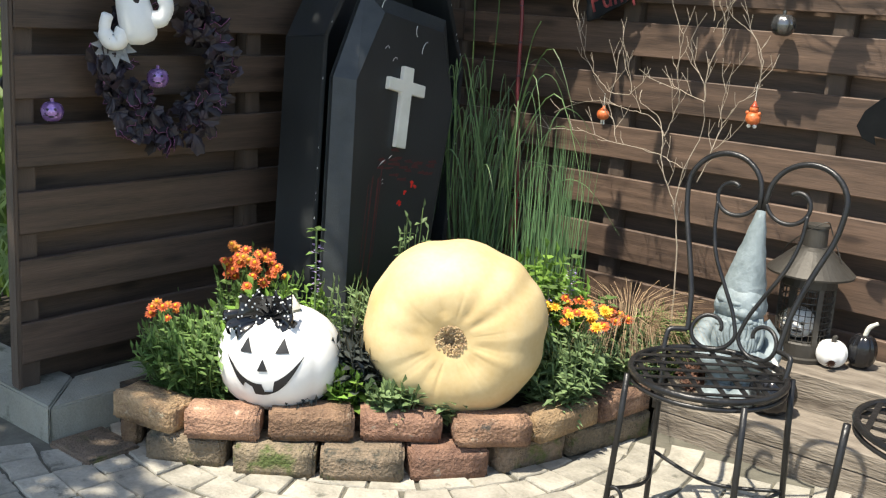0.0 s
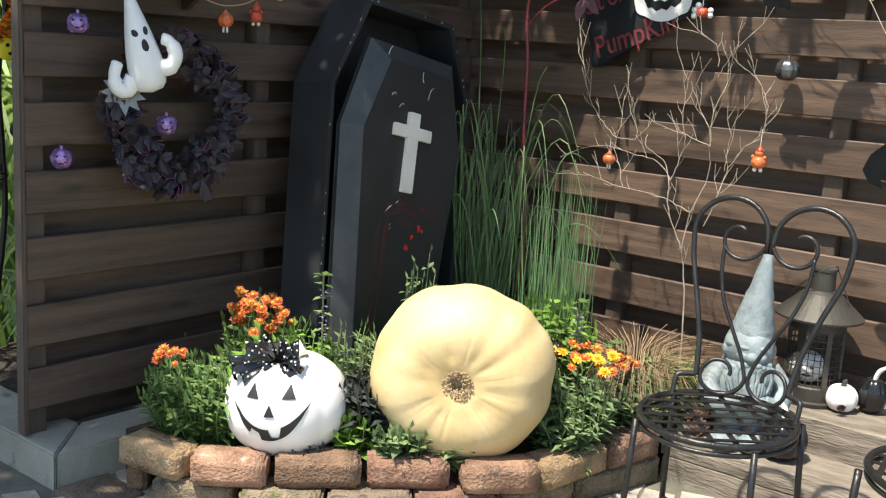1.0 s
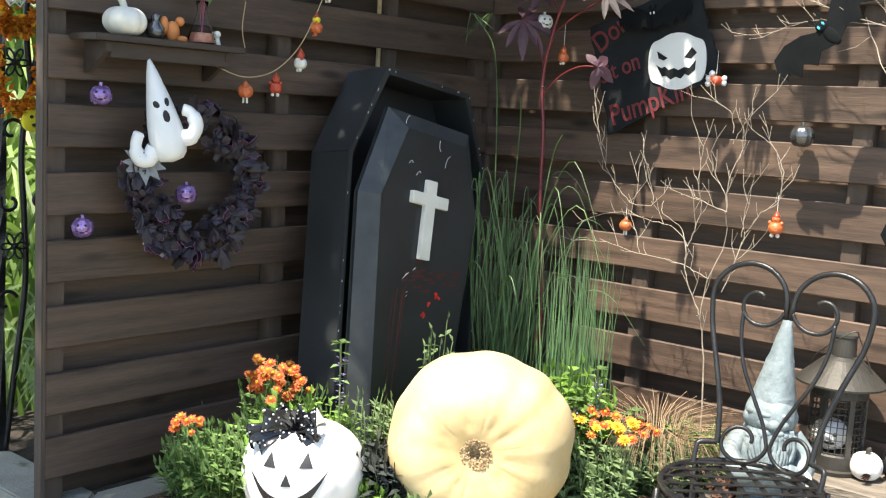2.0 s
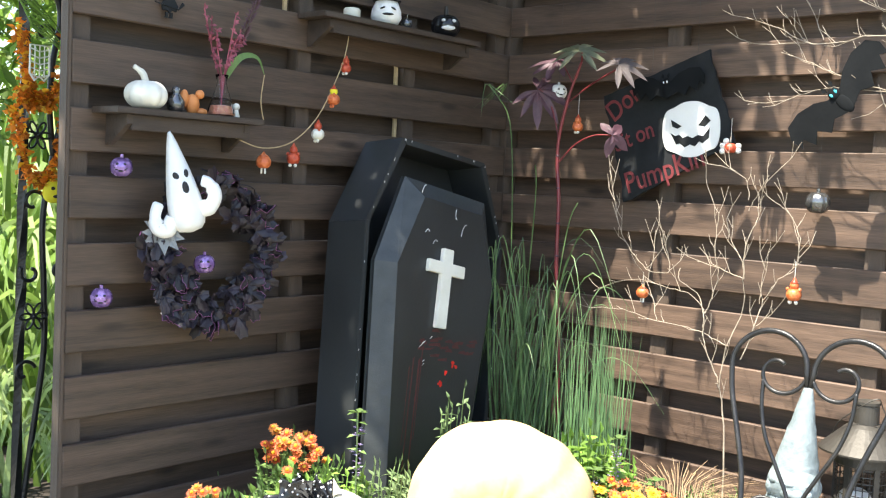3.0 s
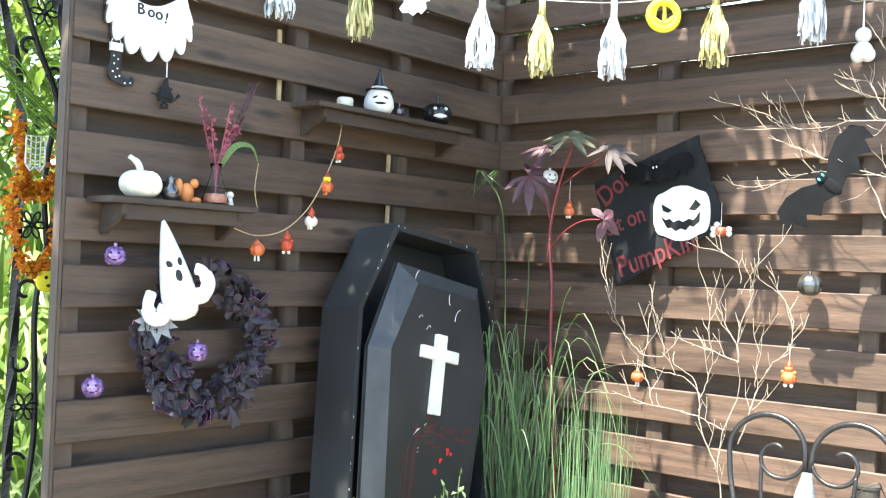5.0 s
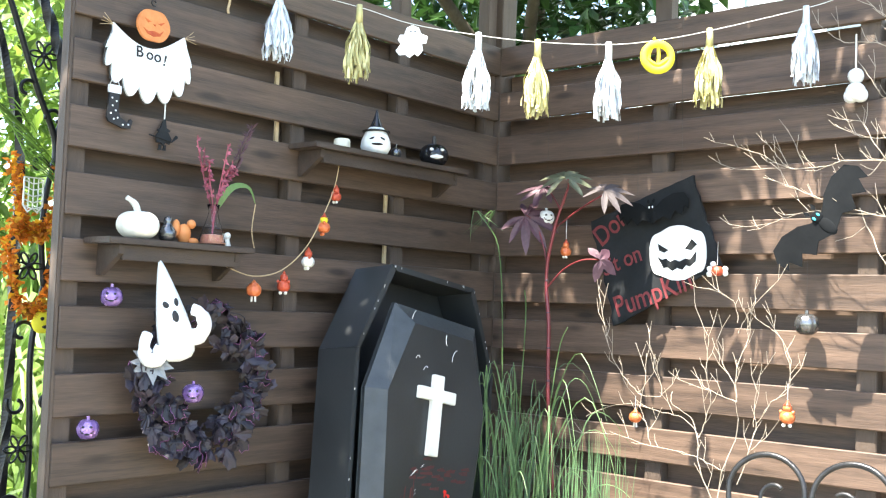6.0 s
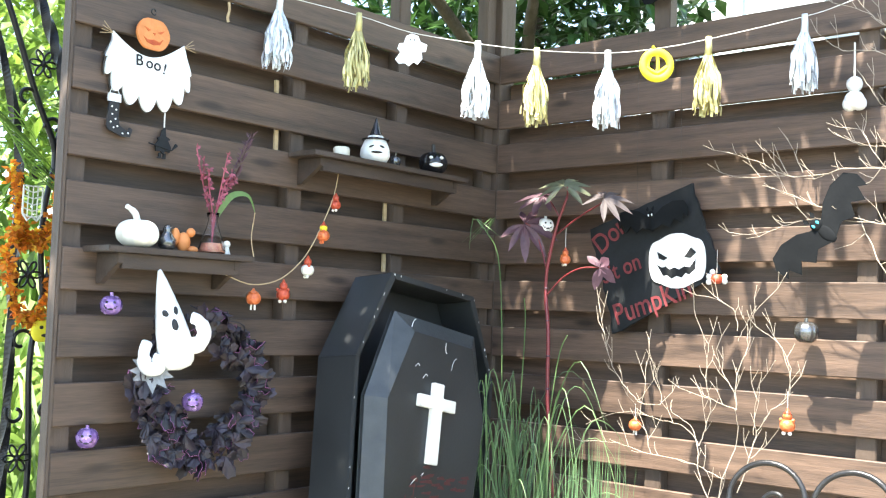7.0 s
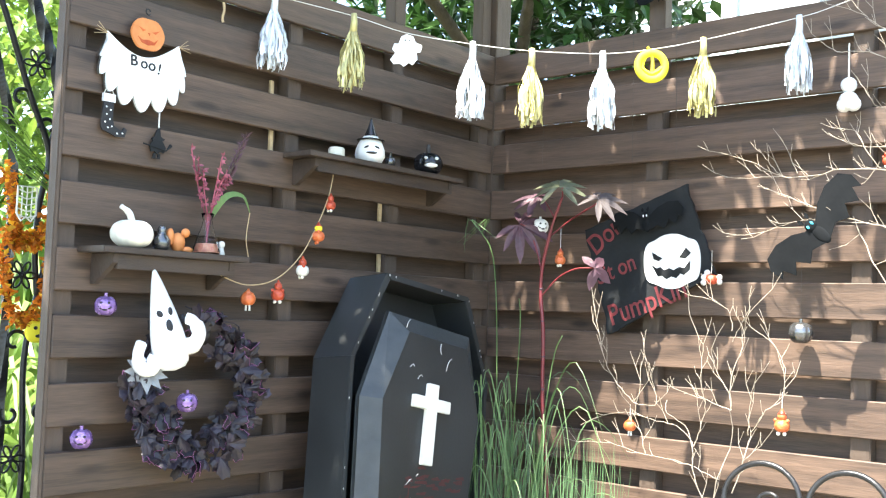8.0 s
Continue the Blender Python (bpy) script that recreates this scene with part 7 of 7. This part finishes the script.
# unseen limbs, added to carry the shading clumps
part("limb", G().tube(smooth_path([(2.6, 1.2, -0.05), (2.5, 1.0, 2.0), (1.9, 0.3, 3.3), (0.4, 0.1, 3.4)], 5), [0.09 - 0.005 * i for i in range(16)], 8), M_BARK, t2, smooth=True)
part("limb", G().tube(smooth_path([(-0.84, -1.2, 3.40), (-0.5, -3.2, 3.36), (-0.4, -5.0, 3.40), (0.6, -5.7, 3.42)], 5), [0.03 - 0.0014 * i for i in range(16)], 8), M_BARK, t2, smooth=True)
hd = thing("garden_hedge", "tall mixed green shrubs at the garden's edge", "shrub", kind="stuff")
g = G()
rr3 = random.Random(4)
for c, r, n, s in (((-4.5, 0.5, 1.2), (1.6, 2.0, 1.6), 2600, 0.2), ((-3.6, -0.6, 2.8), (1.2, 1.2, 1.0), 1600, 0.18), ((-2.4, -0.2, 2.4), (0.7, 0.8, 0.6), 900, 0.15), ((-6, 2.5, 2), (2.5, 2.5, 2.6), 2200, 0.28), ((-1.6, -1.3, 2.5), (0.5, 0.4, 0.4), 350, 0.12)):
    leaf_cloud(g, c, r, n, s, rr3)
part("foliage", g, M_GARDEN, hd)

# ---- pale house behind ----
house = thing("neighbour_house", "pale house wall with horizontal siding and window", "house", kind="structure")
part("wall", G().box((-3.0, 6.2, 0), (9, 6.5, 8)), M_SIDING, house)
sb = part("siding_board", G().prism([(0.0, 0.0), (-0.034, 0.004), (-0.012, 0.105), (0.0, 0.105)], 0, 0.94, Matrix(((0, 0, 1, 0), (1, 0, 0, 0), (0, 1, 0, 0), (0, 0, 0, 1)))), M_SIDING, house, m=pose(-3.0, 6.199, 2.6))
for i in range(1, 36):
    again(sb, house, pose(-3.0, 6.199, 2.6 + 0.11 * i))
part("corner_trim", G().box((-2.05, 6.14, 0), (-1.93, 6.199, 8)), M_WHITE, house, bevel=0.006)
part("corner_trim", G().box((-3.06, 6.14, 0), (-3.001, 6.26, 8)), M_WHITE, house, bevel=0.006)
part("panel", G().box((-1.92, 6.17, 2.0), (3.0, 6.199, 6.5)), M_PANEL, house, "pale green flat wall panel")
win = part("window", G().box((-1.02, 6.13, 3.3), (0.3, 6.168, 5.4)), M_WHITE, house, "window in a white frame", bevel=0.006)
part("pane", G().box((-0.94, 6.118, 3.38), (0.22, 6.129, 5.32)), M_PANE, win)
part("downpipe", G().tube([(-1.80, 6.10, 0), (-1.80, 6.10, 7)], 0.045, 12), M_WHITE, house, smooth=True)

# ---- paving stones in arcs round the bed ----
PAVE_CENTRE = Vector((0.55, -0.95))
rr4 = random.Random(31)
count = 0
joined = G()
for ring in range(62):
    r0, r1 = 0.50 + 0.105 * ring, 0.50 + 0.105 * (ring + 1) - 0.007
    step = 0.135 / (r0 + 0.06)
    a = rr4.uniform(0, step)
    while a < 6.283:
        da = step * rr4.uniform(0.75, 1.25)
        am = a + da / 2
        cx, cy = PAVE_CENTRE.x + (r0 + r1) / 2 * math.cos(am), PAVE_CENTRE.y + (r0 + r1) / 2 * math.sin(am)
        if -1.5 < cx < 5.5 and -5.8 < cy < -0.62 and not (cx < 0.19 and cy > -2.03) and not (cx < -0.0 and cy > -2.05):
            e = 0.007 / (r0 + 0.06) / 2
            pts = []
            for rr_, aa in ((r0, a + e), (r1, a + e), (r1, am), (r1, a + da - e), (r0, a + da - e), (r0, am)):
                pts.append((PAVE_CENTRE.x + rr_ * math.cos(aa) + rr4.uniform(-1, 1) * 0.005, PAVE_CENTRE.y + rr_ * math.sin(aa) + rr4.uniform(-1, 1) * 0.005))
            h = rr4.uniform(-0.004, 0.001)
            near = -0.1 < cx < 2.4 and -2.7 < cy < -0.6 and count < 290
            g = G() if near else joined
            c0 = (sum(p_[0] for p_ in pts) / 6, sum(p_[1] for p_ in pts) / 6)
            outp = pts[::-1]
            k = len(g.v)
            g.add([(x, y, -0.02) for x, y in outp] + [(c0[0] + (x - c0[0]) * 0.985, c0[1] + (y - c0[1]) * 0.985, h - 0.005) for x, y in outp] + [(c0[0] + (x - c0[0]) * 0.94, c0[1] + (y - c0[1]) * 0.94, h) for x, y in outp], [(i, (i + 1) % 6, 6 + (i + 1) % 6, 6 + i) for i in range(6)] + [(6 + i, 6 + (i + 1) % 6, 12 + (i + 1) % 6, 12 + i) for i in range(6)] + [tuple(12 + i for i in range(6))])
            if near:
                part("paving_stone", g, M_PAVE, pavement)
                count += 1
        a += da
tagged(part("paving_stones", joined, M_PAVE, pavement), kind="stuff")
